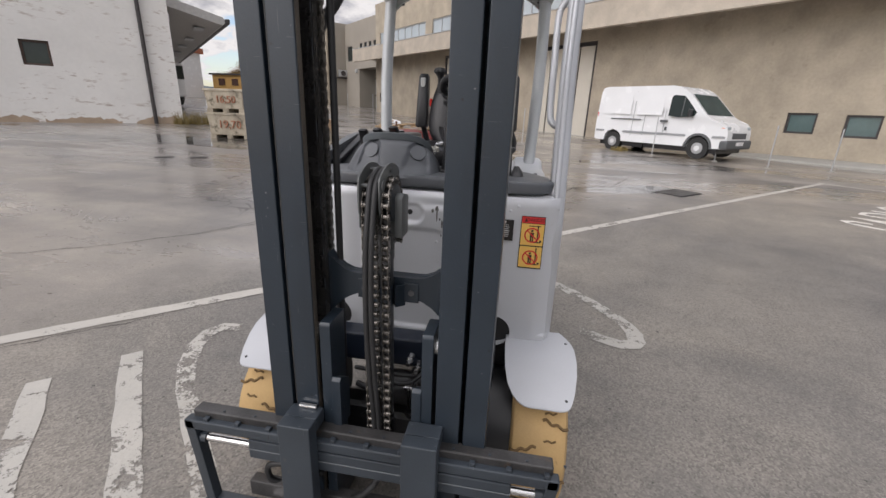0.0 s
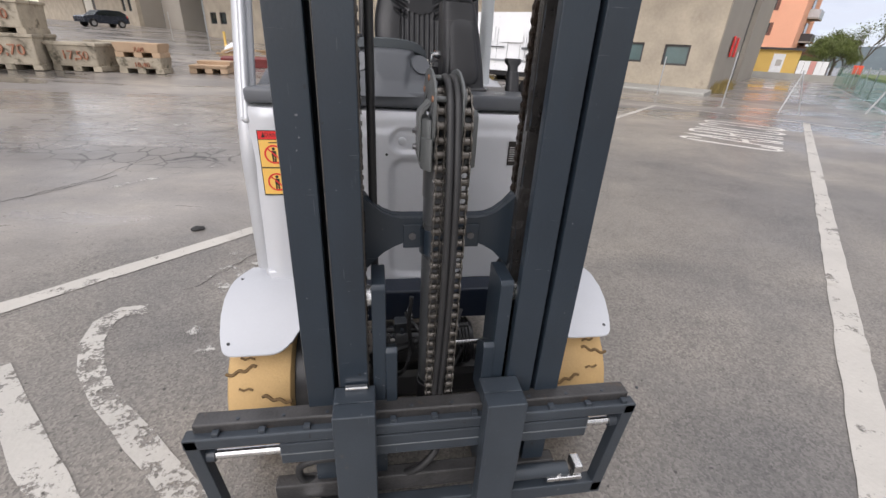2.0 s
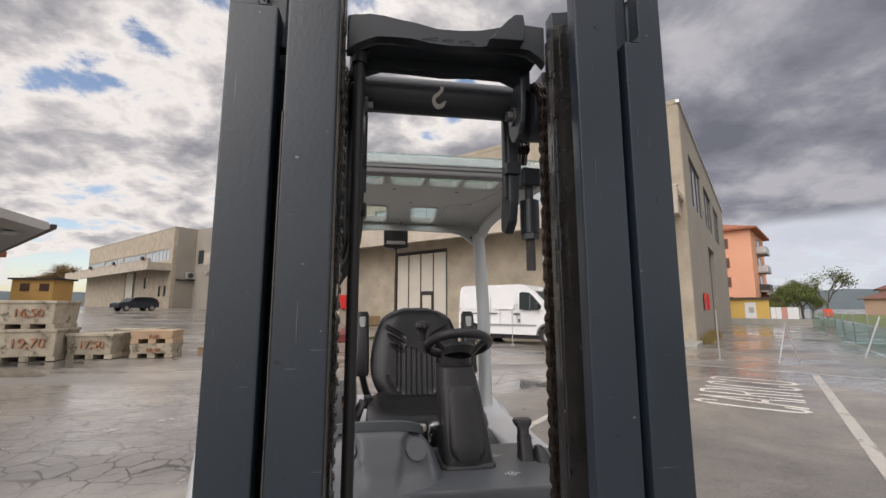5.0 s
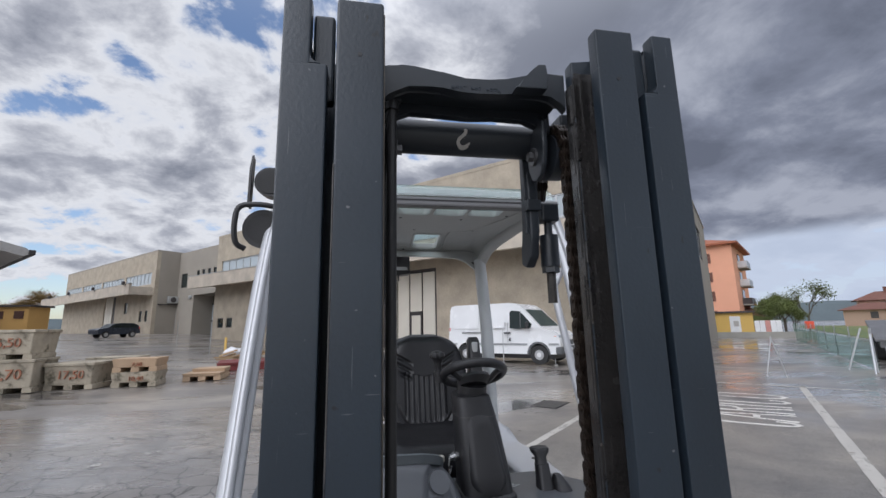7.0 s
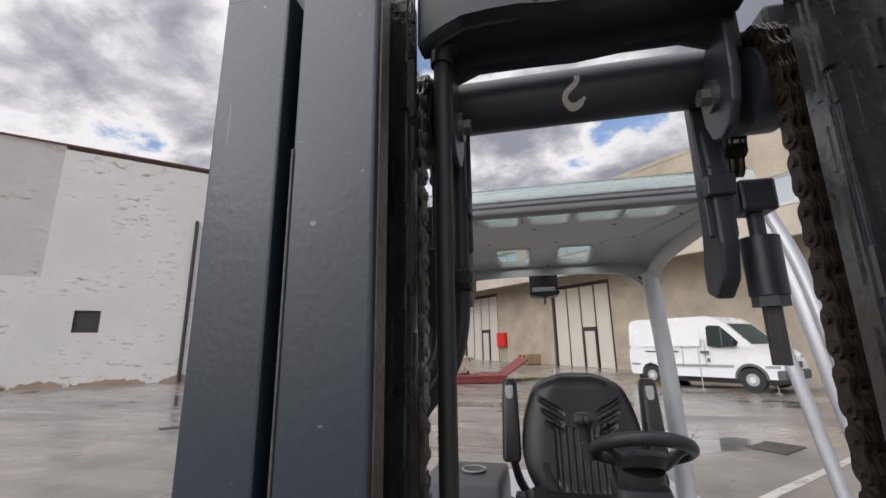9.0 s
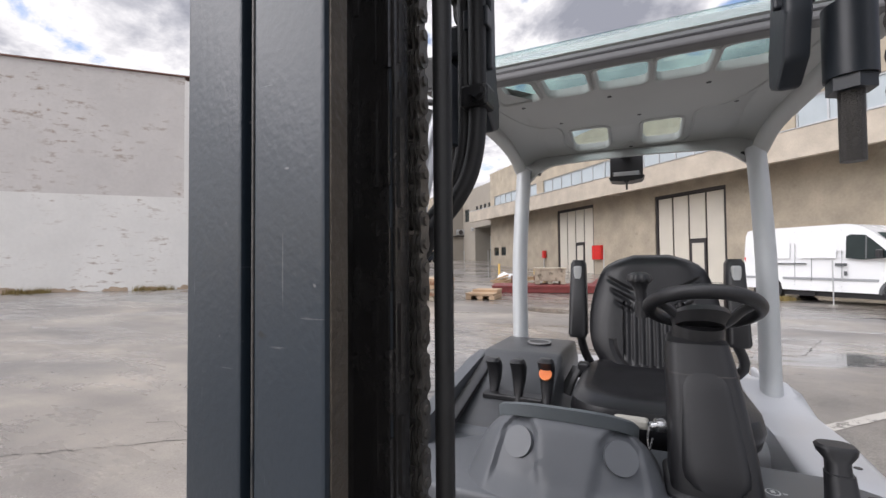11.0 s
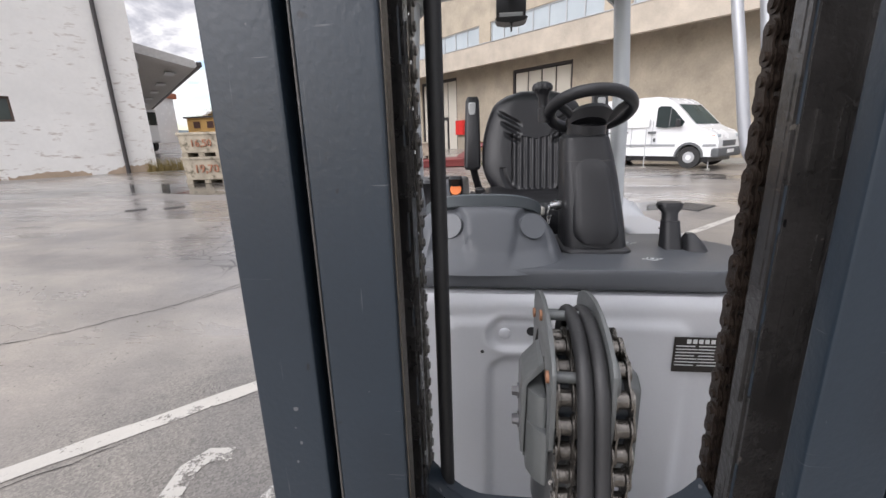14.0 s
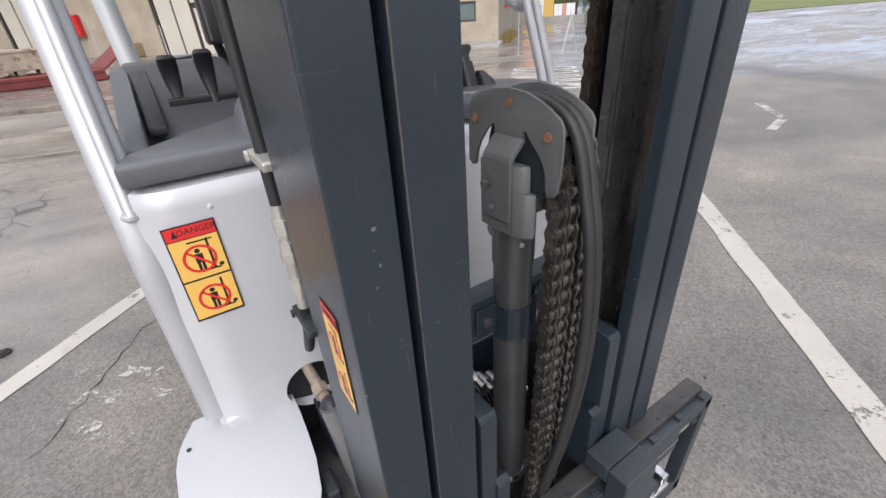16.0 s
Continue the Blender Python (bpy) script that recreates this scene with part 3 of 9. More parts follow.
def writing(name, text, size, material, m, parent=None, depth=0.001, align="CENTER"):
    cu = bpy.data.curves.new(name, "FONT")
    cu.body, cu.size, cu.extrude, cu.align_x, cu.align_y = text, size, depth, align, "CENTER"
    cu.materials.append(material)
    tmp = bpy.data.objects.new(name, cu)
    scene.collection.objects.link(tmp)
    me = bpy.data.meshes.new_from_object(tmp.evaluated_get(bpy.context.evaluated_depsgraph_get()))
    bpy.data.objects.remove(tmp)
    me.transform(m)
    if not me.materials:
        me.materials.append(material)
    ob = new(name, me)
    if parent is not None:
        ob.parent = parent
    return ob

# ---- ground and road markings ----
def build_ground():
    bm = bmesh.new()
    vs = [-900, -200, -60, -20, 0, 2, 3, 4, 6, 10, 15, 20, 30, 40, 50, 60, 62, 64, 120, 300, 900]
    us = [-900, -200, -60, -20, -5, 0, 5, 12, 20, 40, 70, 200, 900]
    grid = [[bm.verts.new(place(u, v)) for v in vs] for u in us]
    for a, b in zip(grid, grid[1:]):
        for k in range(len(vs) - 1):
            bm.faces.new((a[k], b[k], b[k + 1], a[k + 1]))
    ob = part("ground", bm, ASPHALT)
    return tagged(ob, "wet cracked grey asphalt yard with puddles", "ground", kind="structure")


build_ground()


def stripe(name, path, width, material, label, ragged=0.005, lift=0.004):
    """A painted stroke on the ground through yard points (u, v), with worn edges."""
    pts = []
    for (u0, v0), (u1, v1) in zip(path, path[1:]):
        n = max(1, int(math.hypot(u1 - u0, v1 - v0) / 0.12))
        pts += [(u0 + (u1 - u0) * k / n, v0 + (v1 - v0) * k / n) for k in range(n)]
    pts.append(path[-1])
    rng = random.Random(name + str(path[0]))
    bm = bmesh.new()
    left, right = [], []
    for i, (u, v) in enumerate(pts):
        a, b = pts[max(i - 1, 0)], pts[min(i + 1, len(pts) - 1)]
        du, dv = b[0] - a[0], b[1] - a[1]
        s = math.hypot(du, dv) or 1
        nu, nv = -dv / s, du / s
        w0 = width / 2 + rng.uniform(-ragged, ragged)
        w1 = width / 2 + rng.uniform(-ragged, ragged)
        left.append(bm.verts.new(place(u + nu * w0, v + nv * w0, lift)))
        right.append(bm.verts.new(place(u - nu * w1, v - nv * w1, lift)))
    for i in range(len(pts) - 1):
        bm.faces.new((left[i], right[i], right[i + 1], left[i + 1]))
    ob = part(name, bm, material)
    return tagged(ob, label, "road marking", "yard markings", "structure")


BAY = "worn white paint line on the wet asphalt"
stripe("bay_line", [(-9.0, 3.0), (12.85, 3.0)], 0.105, PAINT, BAY)
stripe("bay_line", [(-3.0, -0.16), (6.0, -0.22), (12.85, -0.27)], 0.125, PAINT, BAY)
stripe("bay_line", [(12.92, 3.1), (12.6, -1.4)], 0.12, PAINT, BAY)
stripe("bay_line", [(17.2, 2.4), (16.6, -2.2)], 0.10, PAINT_FAINT, BAY)
stripe("bay_line", [(-16.0, 15.2), (-2.5, 15.0)], 0.14, PAINT_FAINT, BAY)
FADED = "faded white painted letter stroke on the asphalt"
stripe("letter_stroke", [(0.42, 2.51), (0.33, 2.57), (0.25, 2.54), (0.17, 2.42), (0.11, 2.24), (0.09, 2.02), (0.09, 1.86), (0.095, 1.62), (0.10, 1.3)], 0.085, PAINT_FAINT, FADED, 0.008)
stripe("letter_stroke", [(-0.115, 2.50), (-0.125, 2.2), (-0.13, 1.9), (-0.14, 1.3)], 0.10, PAINT_FAINT, FADED, 0.008)
stripe("letter_stroke", [(-0.47, 2.44), (-0.48, 1.9), (-0.49, 1.3)], 0.10, PAINT_FAINT, FADED, 0.008)
stripe("letter_stroke", [(0.44, 2.33), (0.46, 2.18), (0.43, 2.0)], 0.07, PAINT_GHOST, FADED, 0.01)
stripe("letter_stroke", [(0.73, 2.60), (0.75, 2.42)], 0.06, PAINT_GHOST, FADED, 0.01)
stripe("letter_stroke", [(-0.85, 2.5), (-0.85, 1.4)], 0.10, PAINT_GHOST, FADED, 0.01)
stripe("letter_stroke", [(-1.2, 2.5), (-1.15, 1.5)], 0.10, PAINT_GHOST, FADED, 0.01)
hook = [Vector((a, b, 0)) for a, b in ((2.62, 2.05), (2.60, 1.75), (2.54, 1.45), (2.45, 1.24), (2.33, 1.15), (2.23, 1.21), (2.17, 1.42))]
stripe("letter_stroke", [(p.x, p.y) for p in smooth_path([tuple(p) for p in hook], 6)], 0.10, PAINT_FAINT, FADED, 0.006)
stripe("bay_line", [(0.85, 4.50), (1.85, 4.54)], 0.07, PAINT_GHOST, BAY)
stripe("bay_line", [(0.6, 6.82), (1.5, 6.62), (2.9, 6.66)], 0.09, PAINT_GHOST, BAY)


def crack(path, width, seed):
    """A wandering open crack in the asphalt."""
    rng = random.Random(seed)
    bm = bmesh.new()
    prev = None
    for (u0, v0), (u1, v1) in zip(path, path[1:]):
        n = max(2, int(math.hypot(u1 - u0, v1 - v0) / 0.05))
        for k in range(n):
            u = u0 + (u1 - u0) * k / n + rng.uniform(-0.012, 0.012)
            v = v0 + (v1 - v0) * k / n + rng.uniform(-0.016, 0.016)
            w = width * rng.uniform(0.3, 1.0)
            pair = (bm.verts.new(place(u, v - w, 0.003)), bm.verts.new(place(u, v + w, 0.003)))
            if prev:
                bm.faces.new((prev[0], pair[0], pair[1], prev[1]))
            prev = pair
    ob = part("asphalt_crack", bm, CRACK)
    return tagged(ob, "open dark crack in the wet asphalt", "crack", "asphalt cracks", "structure")


crack([(-6.5, 4.9), (-4.2, 4.75), (-2.4, 4.86), (-1.2, 4.68), (-0.61, 4.62), (-0.29, 4.59), (0.06, 4.62), (0.42, 4.64), (0.66, 4.68), (1.1, 4.80)], 0.006, 3)
crack([(0.40, 4.64), (0.69, 4.74), (0.94, 4.83), (1.3, 5.1), (1.9, 5.3)], 0.005, 4)
crack([(-0.6, 4.62), (-0.52, 4.85), (-0.62, 5.05), (-0.9, 5.1)], 0.004, 5)
crack([(5.2, 4.4), (6.4, 4.9), (7.3, 4.7), (8.8, 5.3)], 0.007, 6)
crack([(3.0, 7.9), (4.4, 8.2), (5.6, 8.0)], 0.006, 7)
crack([(0.6, 2.55), (0.9, 2.62), (1.25, 2.74), (1.6, 2.7)], 0.003, 8)
crack([(-9.0, 2.86), (-4.0, 2.88), (-1.0, 2.9), (0.1, 2.91)], 0.004, 9)
# the long word painted across the bay, its letters drawn out to twice their width


def bay_letter(letter, u, w):
    """Strokes of one letter; u is its left edge, w its width. The foot lies towards the outer line."""
    lo, hi = 0.13, 1.53

    def at(p, q):
        return (u + w * p, lo + (hi - lo) * q)
    bow = [(1.0, 0.80), (0.90, 0.94), (0.55, 1.0), (0.18, 0.94), (0.03, 0.75), (0.0, 0.5), (0.03, 0.25), (0.18, 0.06), (0.55, 0.0), (0.90, 0.06), (1.0, 0.20)]
    strokes = {"C": [bow],
               "O": [bow + [(1.03, 0.5), (1.0, 0.80)]],
               "A": [[(0.0, 0.0), (0.5, 1.0), (1.0, 0.0)], [(0.18, 0.36), (0.82, 0.36)]],
               "R": [[(0.0, 0.0), (0.0, 1.0), (0.6, 1.0), (0.95, 0.90), (1.0, 0.76), (0.9, 0.60), (0.6, 0.52), (0.0, 0.52)], [(0.55, 0.52), (1.0, 0.0)]],
               "I": [[(0.5, 0.0), (0.5, 1.0)]]}
    for stroke in strokes[letter]:
        stripe("letter_stroke", [at(p, q) for p, q in stroke], 0.095, PAINT_WORD, "white painted letter stroke on the asphalt", 0.012)


for letter, u, w in (("C", 7.96, 0.30), ("A", 8.36, 0.50), ("R", 9.02, 0.40), ("I", 9.45, 0.36), ("C", 9.95, 0.40), ("O", 10.58, 0.46)):
    bay_letter(letter, u, w)
for path in ([(0.98, 2.78), (1.04, 2.34)], [(0.84, 2.70), (0.93, 2.26)], [(0.68, 2.60), (0.74, 2.22)]):
    stripe("letter_stroke", path, 0.06, PAINT_GHOST, FADED, 0.01)
stripe("direction_arrow", [(6.3, -1.82), (5.45, -1.74), (4.95, -1.42)], 0.09, PAINT_FAINT, "white painted arrow on the asphalt")


# ---- buildings ----
def pierced(bm, plane, at, thick, a0, a1, z0, z1, holes):
    """A wall slab with openings through it. plane 'u': stands at u=at and runs along v; plane 'v': the other way. thick points away from the viewer's side."""
    xs = sorted({a0, a1, *[h[0] for h in holes], *[h[1] for h in holes]})
    zs = sorted({z0, z1, *[h[2] for h in holes], *[h[3] for h in holes]})
    xs = [x for x in xs if a0 <= x <= a1]
    zs = [z for z in zs if z0 <= z <= z1]

    def pt(a, z, d):
        return (at + d, a, z) if plane == "u" else (a, at + d, z)
    cells = {}
    for i in range(len(xs) - 1):
        for j in range(len(zs) - 1):
            cx, cz = (xs[i] + xs[i + 1]) / 2, (zs[j] + zs[j + 1]) / 2
            cells[i, j] = not any(h[0] < cx < h[1] and h[2] < cz < h[3] for h in holes)
    vert = {}

    def v(i, j, d):
        if (i, j, d) not in vert:
            vert[i, j, d] = bm.verts.new(pt(xs[i], zs[j], d))
        return vert[i, j, d]
    for (i, j), full in cells.items():
        if not full:
            continue
        for d in (0.0, thick):
            bm.faces.new((v(i, j, d), v(i + 1, j, d), v(i + 1, j + 1, d), v(i, j + 1, d)))
        for di, dj, p, q in ((-1, 0, (i, j), (i, j + 1)), (1, 0, (i + 1, j), (i + 1, j + 1)), (0, -1, (i, j), (i + 1, j)), (0, 1, (i, j + 1), (i + 1, j + 1))):
            if not cells.get((i + di, j + dj), False):
                bm.faces.new((v(*p, 0.0), v(*q, 0.0), v(*q, thick), v(*p, thick)))
    return bm


def strip_window(parent, plane, at, a0, a1, z0, z1, n, frame_mat, pane_mat, name="window", fw=0.07):
    """A window: frame with mullions as one mesh, each pane its own."""
    def bx(bm, p0, p1, q0, q1, d0, d1):
        return box(bm, at + d0, at + d1, p0, p1, q0, q1) if plane == "u" else box(bm, p0, p1, at + d0, at + d1, q0, q1)
    bm = bmesh.new()
    bx(bm, a0, a1, z0, z0 + fw, 0.06, 0.16)
    bx(bm, a0, a1, z1 - fw, z1, 0.06, 0.16)
    step = (a1 - a0) / n
    for k in range(n + 1):
        c = a0 + k * step
        w0 = 0 if k == 0 else -fw / 2
        w1 = 0 if k == n else fw / 2
        bx(bm, c + (w0 if k else 0), c + (w1 if k else fw), z0 + fw, z1 - fw, 0.06, 0.16) if k < n else bx(bm, c - fw, c, z0 + fw, z1 - fw, 0.06, 0.16)
    fr = part(name, bm, frame_mat, parent)
    for k in range(n):
        bm = bmesh.new()
        bx(bm, a0 + k * step + fw * 0.5, a0 + (k + 1) * step - fw * 0.5, z0 + fw, z1 - fw, 0.11, 0.13)
        part("pane", bm, pane_mat, fr)
    return fr


def build_warehouse():
    b = thing("warehouse", (0, 0, 0), 44.5, "tan roughcast warehouse with a pebbled concrete canopy band and tall gates", "warehouse")
    g2, g1 = (15.0, 19.2, 0.1, 4.95), (24.4, 28.6, 0.3, 5.2)
    w1, w2 = (5.32, 6.22, 0.97, 1.69), (3.62, 4.55, 0.92, 1.66)
    smalls = [(37.1, 38.1, 1.85, 2.7), (38.6, 39.6, 1.85, 2.7)]
    groups = [(4.2, 12.0), (13.4, 21.1), (22.1, 30.5), (31.5, 39.5)]
    tops = [(a, c, 6.72, 7.92) for a, c in groups]
    bm = pierced(bmesh.new(), "u", 19.8, 0.4, 2.7, 40.4, -0.3, 10.2, [g2, g1, w1, w2, *smalls, *tops])
    part("wall", bm, WALL_TAN, b)
    side_w = [(22.2, 27.0, 6.2, 8.7), (28.6, 33.4, 6.2, 8.7), (35.0, 39.8, 6.2, 8.7)]
    side_d = (28.5, 32.5, 0.0, 5.0)
    bm = pierced(bmesh.new(), "v", 2.7, 0.4, 20.2, 46.0, -0.3, 10.2, [*side_w, side_d])
    part("wall", bm, WALL_GREY, b, "smooth grey concrete side wall")
    part("wall", boxed(20.2, 46, 40.0, 40.4, -0.3, 10.2), WALL_TAN, b)
    part("wall", boxed(45.6, 46, 3.1, 40.0, -0.3, 10.2), WALL_GREY, b)
    # level roof
    bm = bmesh.new()
    prism(bm, [(2.7, 10.2), (40.4, 10.2), (40.4, 10.40), (2.7, 10.40)], "x", 19.78, 46.0)
    part("roof", bm, WALL_TAN, b)
    part("coping", boxed(19.7, 46.05, 2.62, 2.76, 10.2, 10.34), ALU, b)
    # canopy band
    bm = boxed(17.9, 18.15, 2.75, 41.6, 5.03, 6.12, 0.02)
    box(bm, 18.15, 19.8, 2.75, 41.6, 5.85, 6.05)
    for v in (2.9, 13.0, 21.6, 31.0, 40.0):
        box(bm, 18.15, 19.8, v, v + 0.35, 5.25, 5.85)
    climb = Matrix.Identity(4)
    climb[2][1], climb[2][3] = 0.0095, -0.0095 * 2.75
    bm.transform(climb)
    part("canopy_band", bm, BAND, b, "cream pebble-dash concrete band")
    bm = boxed(17.87, 18.18, 2.72, 41.63, 6.12, 6.16)
    bm.transform(climb)
    part("flashing", bm, ALU, b)
    for a, c in groups:
        strip_window(b, "u", 19.8, a, c, 6.72, 7.92, 7, ALU, PALE_GLASS)
    for a, c, z0, z1 in (w1, w2):
        strip_window(b, "u", 19.8, a, c, z0, z1, 1, FRAME_DARK, GREEN_GLASS)
    for a, c, z0, z1 in smalls:
        strip_window(b, "u", 19.8, a, c, z0, z1, 1, FRAME_DARK, DARK_GLASS)
    for a, c, z0, z1 in side_w:
        strip_window(b, "v", 2.7, a, c, z0, z1, 3, FRAME_DARK, PALE_GLASS)
    part("side_door", boxed(28.5, 32.5, 2.95, 3.05, 0, 5.0), FRAME_DARK, b)
    # folding gates: dark frame, four cream leaves, a wicket door
    for a, c, z0, z1 in (g2, g1):
        bm = boxed(19.86, 19.98, a, a + 0.14, z0, z1)
        box(bm, 19.86, 19.98, c - 0.14, c, z0, z1)
        box(bm, 19.86, 19.98, a + 0.14, c - 0.14, z1 - 0.16, z1)
        gate = part("gate", bm, FRAME_DARK, b, "dark steel frame of a folding gate")
        w = (c - a - 0.28) / 4
        for k in range(4):
            p0 = a + 0.14 + k * w
            if k == 1:
                part("leaf", boxed(19.9, 19.96, p0 + 0.05, p0 + w - 0.05, 2.35 + z0, z1 - 0.2, 0.01), GATE, gate)
                wicket = part("wicket_door", boxed(19.9, 19.96, p0 + 0.14, p0 + w - 0.14, z0 + 0.05, z0 + 2.12, 0.01), GATE, gate)
                bm = boxed(19.88, 19.97, p0 + 0.03, p0 + 0.14, z0, z0 + 2.3)
                box(bm, 19.88, 19.97, p0 + w - 0.14, p0 + w - 0.03, z0, z0 + 2.3)
                box(bm, 19.88, 19.97, p0 + 0.14, p0 + w - 0.14, z0 + 2.12, z0 + 2.3)
                part("wicket_frame", bm, FRAME_DARK, gate)
            else:
                part("leaf", boxed(19.9, 19.96, p0 + 0.05, p0 + w - 0.05, z0 + 0.05, z1 - 0.2, 0.01), GATE, gate)
        part("backing", boxed(20.0, 20.05, a, c, z0, z1), FRAME_DARK, gate)
    # kerb along the wall
    k = tagged(part("kerb", prism(bmesh.new(), [(17.9, -0.2), (19.8, -0.2), (19.8, 0.16), (17.95, 0.12), (17.9, 0.08)], "y", 2.5, 14.8), KERB), "low concrete kerb along the warehouse wall", "kerb", kind="structure")
    k.matrix_world = YARD
    return b


build_warehouse()


def build_office():
    """The far block with its own canopy band, gate and strip windows; the yard's axes serve it too."""
    b = thing("office_block", place(20.5, 55.7, -0.1), 44.5, "beige concrete industrial block with strip windows and a canopy", "building")
    gate_h = (11.4, 15.4, 0.0, 5.0)
    wins = [(1.1, 8.8, 5.85, 7.25), (9.6, 17.0, 5.85, 7.25), (17.5, 25.2, 5.85, 7.25), (25.7, 32.8, 5.85, 7.25)]
    small = [(1.2, 2.0, 1.5, 2.8), (2.8, 3.6, 1.5, 2.8), (7.4, 8.4, 2.6, 4.0)]
    part("wall", pierced(bmesh.new(), "u", 0.0, 0.4, 0.0, 33.4, -0.9, 9.6, [gate_h, *wins, *small]), WALL_TAN, b)
    part("wall", pierced(bmesh.new(), "v", 0.0, 0.4, 0.4, 12.0, -0.9, 9.6, []), WALL_GREY, b)
    part("wall", boxed(0.4, 12, 33.0, 33.4, -0.9, 9.6), WALL_GREY, b)
    part("roof", boxed(0.0, 12.0, 0.0, 33.4, 9.6, 9.8), WALL_GREY, b)
    bm = boxed(-2.4, -2.15, 0.3, 35.4, 4.5, 5.7, 0.02)
    box(bm, -2.15, 0.0, 0.3, 35.4, 5.2, 5.4)
    box(bm, -2.15, 0.0, 0.3, 0.5, 4.5, 5.2)
    part("canopy_band", bm, BAND, b)
    part("flashing", boxed(-2.44, -2.1, 0.26, 35.44, 5.7, 5.74), ALU, b)
    for a, c, z0, z1 in wins:
        strip_window(b, "u", 0.0, a, c, z0, z1, 7, ALU, PALE_GLASS)
    for a, c, z0, z1 in small:
        strip_window(b, "u", 0.0, a, c, z0, z1, 1, FRAME_DARK, DARK_GLASS)
    gate = part("gate", boxed(0.2, 0.26, 11.5, 12.6, 0.0, 4.9), FRAME_DARK, b, "cream sliding gate in a dark frame")
    for k in range(3):
        part("leaf", boxed(0.1, 0.18, 12.7 + k * 0.88, 13.5 + k * 0.88, 0.0, 4.9, 0.01), GATE, gate)
    for y in (1.2, 11.0, 20.8, 30.0):
        fl = part("flood_lamp", boxed(-2.75, -2.5, y, y + 0.45, 5.65, 6.0, 0.04), FRAME_DARK, b, "dark flood lamp on the canopy")
        part("arm", boxed(-2.6, -2.3, y + 0.18, y + 0.26, 5.55, 5.67), ALU, fl)
    ac = part("air_conditioner", boxed(1.4, 2.5, -0.45, -0.05, 3.6, 4.4, 0.04), ALU, b, "wall-hung air conditioner")
    part("fan_grille", rod(bmesh.new(), (1.95, -0.46, 4.0), (1.95, -0.44, 4.0), 0.32, seg=24), FRAME_DARK, ac)
    part("bracket", boxed(0.5, 3.3, -0.3, -0.02, 3.40, 3.5), FRAME_DARK, ac)
    part("side_door", boxed(2.5, 3.3, -0.06, -0.02, 0.0, 2.9), PALE_GLASS, b)
    # recessed wing between the two blocks
    w = thing("recessed_wing", (0, 0, 0), 44.5, "grey concrete wing with a deep entrance and narrow windows", "building")
    entry = (46.3, 51.6, 0.6, 5.7)
    tall = (53.5, 55.0, 6.7, 8.4)
    row = [(45.6 + 1.25 * k, 46.3 + 1.25 * k, 7.7, 8.5) for k in range(5)]
    part("wall", pierced(bmesh.new(), "u", 23.0, 0.4, 40.45, 56.2, -0.3, 10.75, [entry, tall, *row]), WALL_GREY, w)
    part("recess", boxed(25.4, 25.6, 45.8, 52.2, 0.3, 6.0), WALL_GREY, w)
    for v in (46.1, 51.7):
        part("recess_cheek", boxed(23.4, 25.4, v - 0.1, v + 0.1, 0.3, 6.0), WALL_GREY, w)
    part("recess_soffit", boxed(23.4, 25.4, 46.2, 51.6, 5.72, 5.9), WALL_GREY, w)
    d = part("entrance_door", boxed(25.2, 25.3, 49.9, 52.0, 0.9, 4.7), PALE_GLASS, w, "glazed grey entrance door")
    bm = boxed(25.12, 25.19, 49.8, 49.95, 0.9, 4.8)
    box(bm, 25.12, 25.19, 51.0, 51.12, 0.9, 4.7)
    box(bm, 25.12, 25.19, 49.95, 51.9, 2.7, 2.85)
    box(bm, 25.12, 25.19, 49.95, 51.9, 4.65, 4.8)
    part("door_frame", bm, FRAME_DARK, d)
    part("wall_lamp", boxed(22.8, 22.99, 51.9, 52.5, 5.3, 5.7, 0.05), ALU, w)
    for a, c, z0, z1 in (tall, *row):
        strip_window(w, "u", 23.0, a, c, z0, z1, 1, FRAME_DARK, DARK_GLASS)
    part("roof", boxed(23.0, 36.0, 40.45, 56.2, 10.75, 10.95), WALL_GREY, w)


build_office()


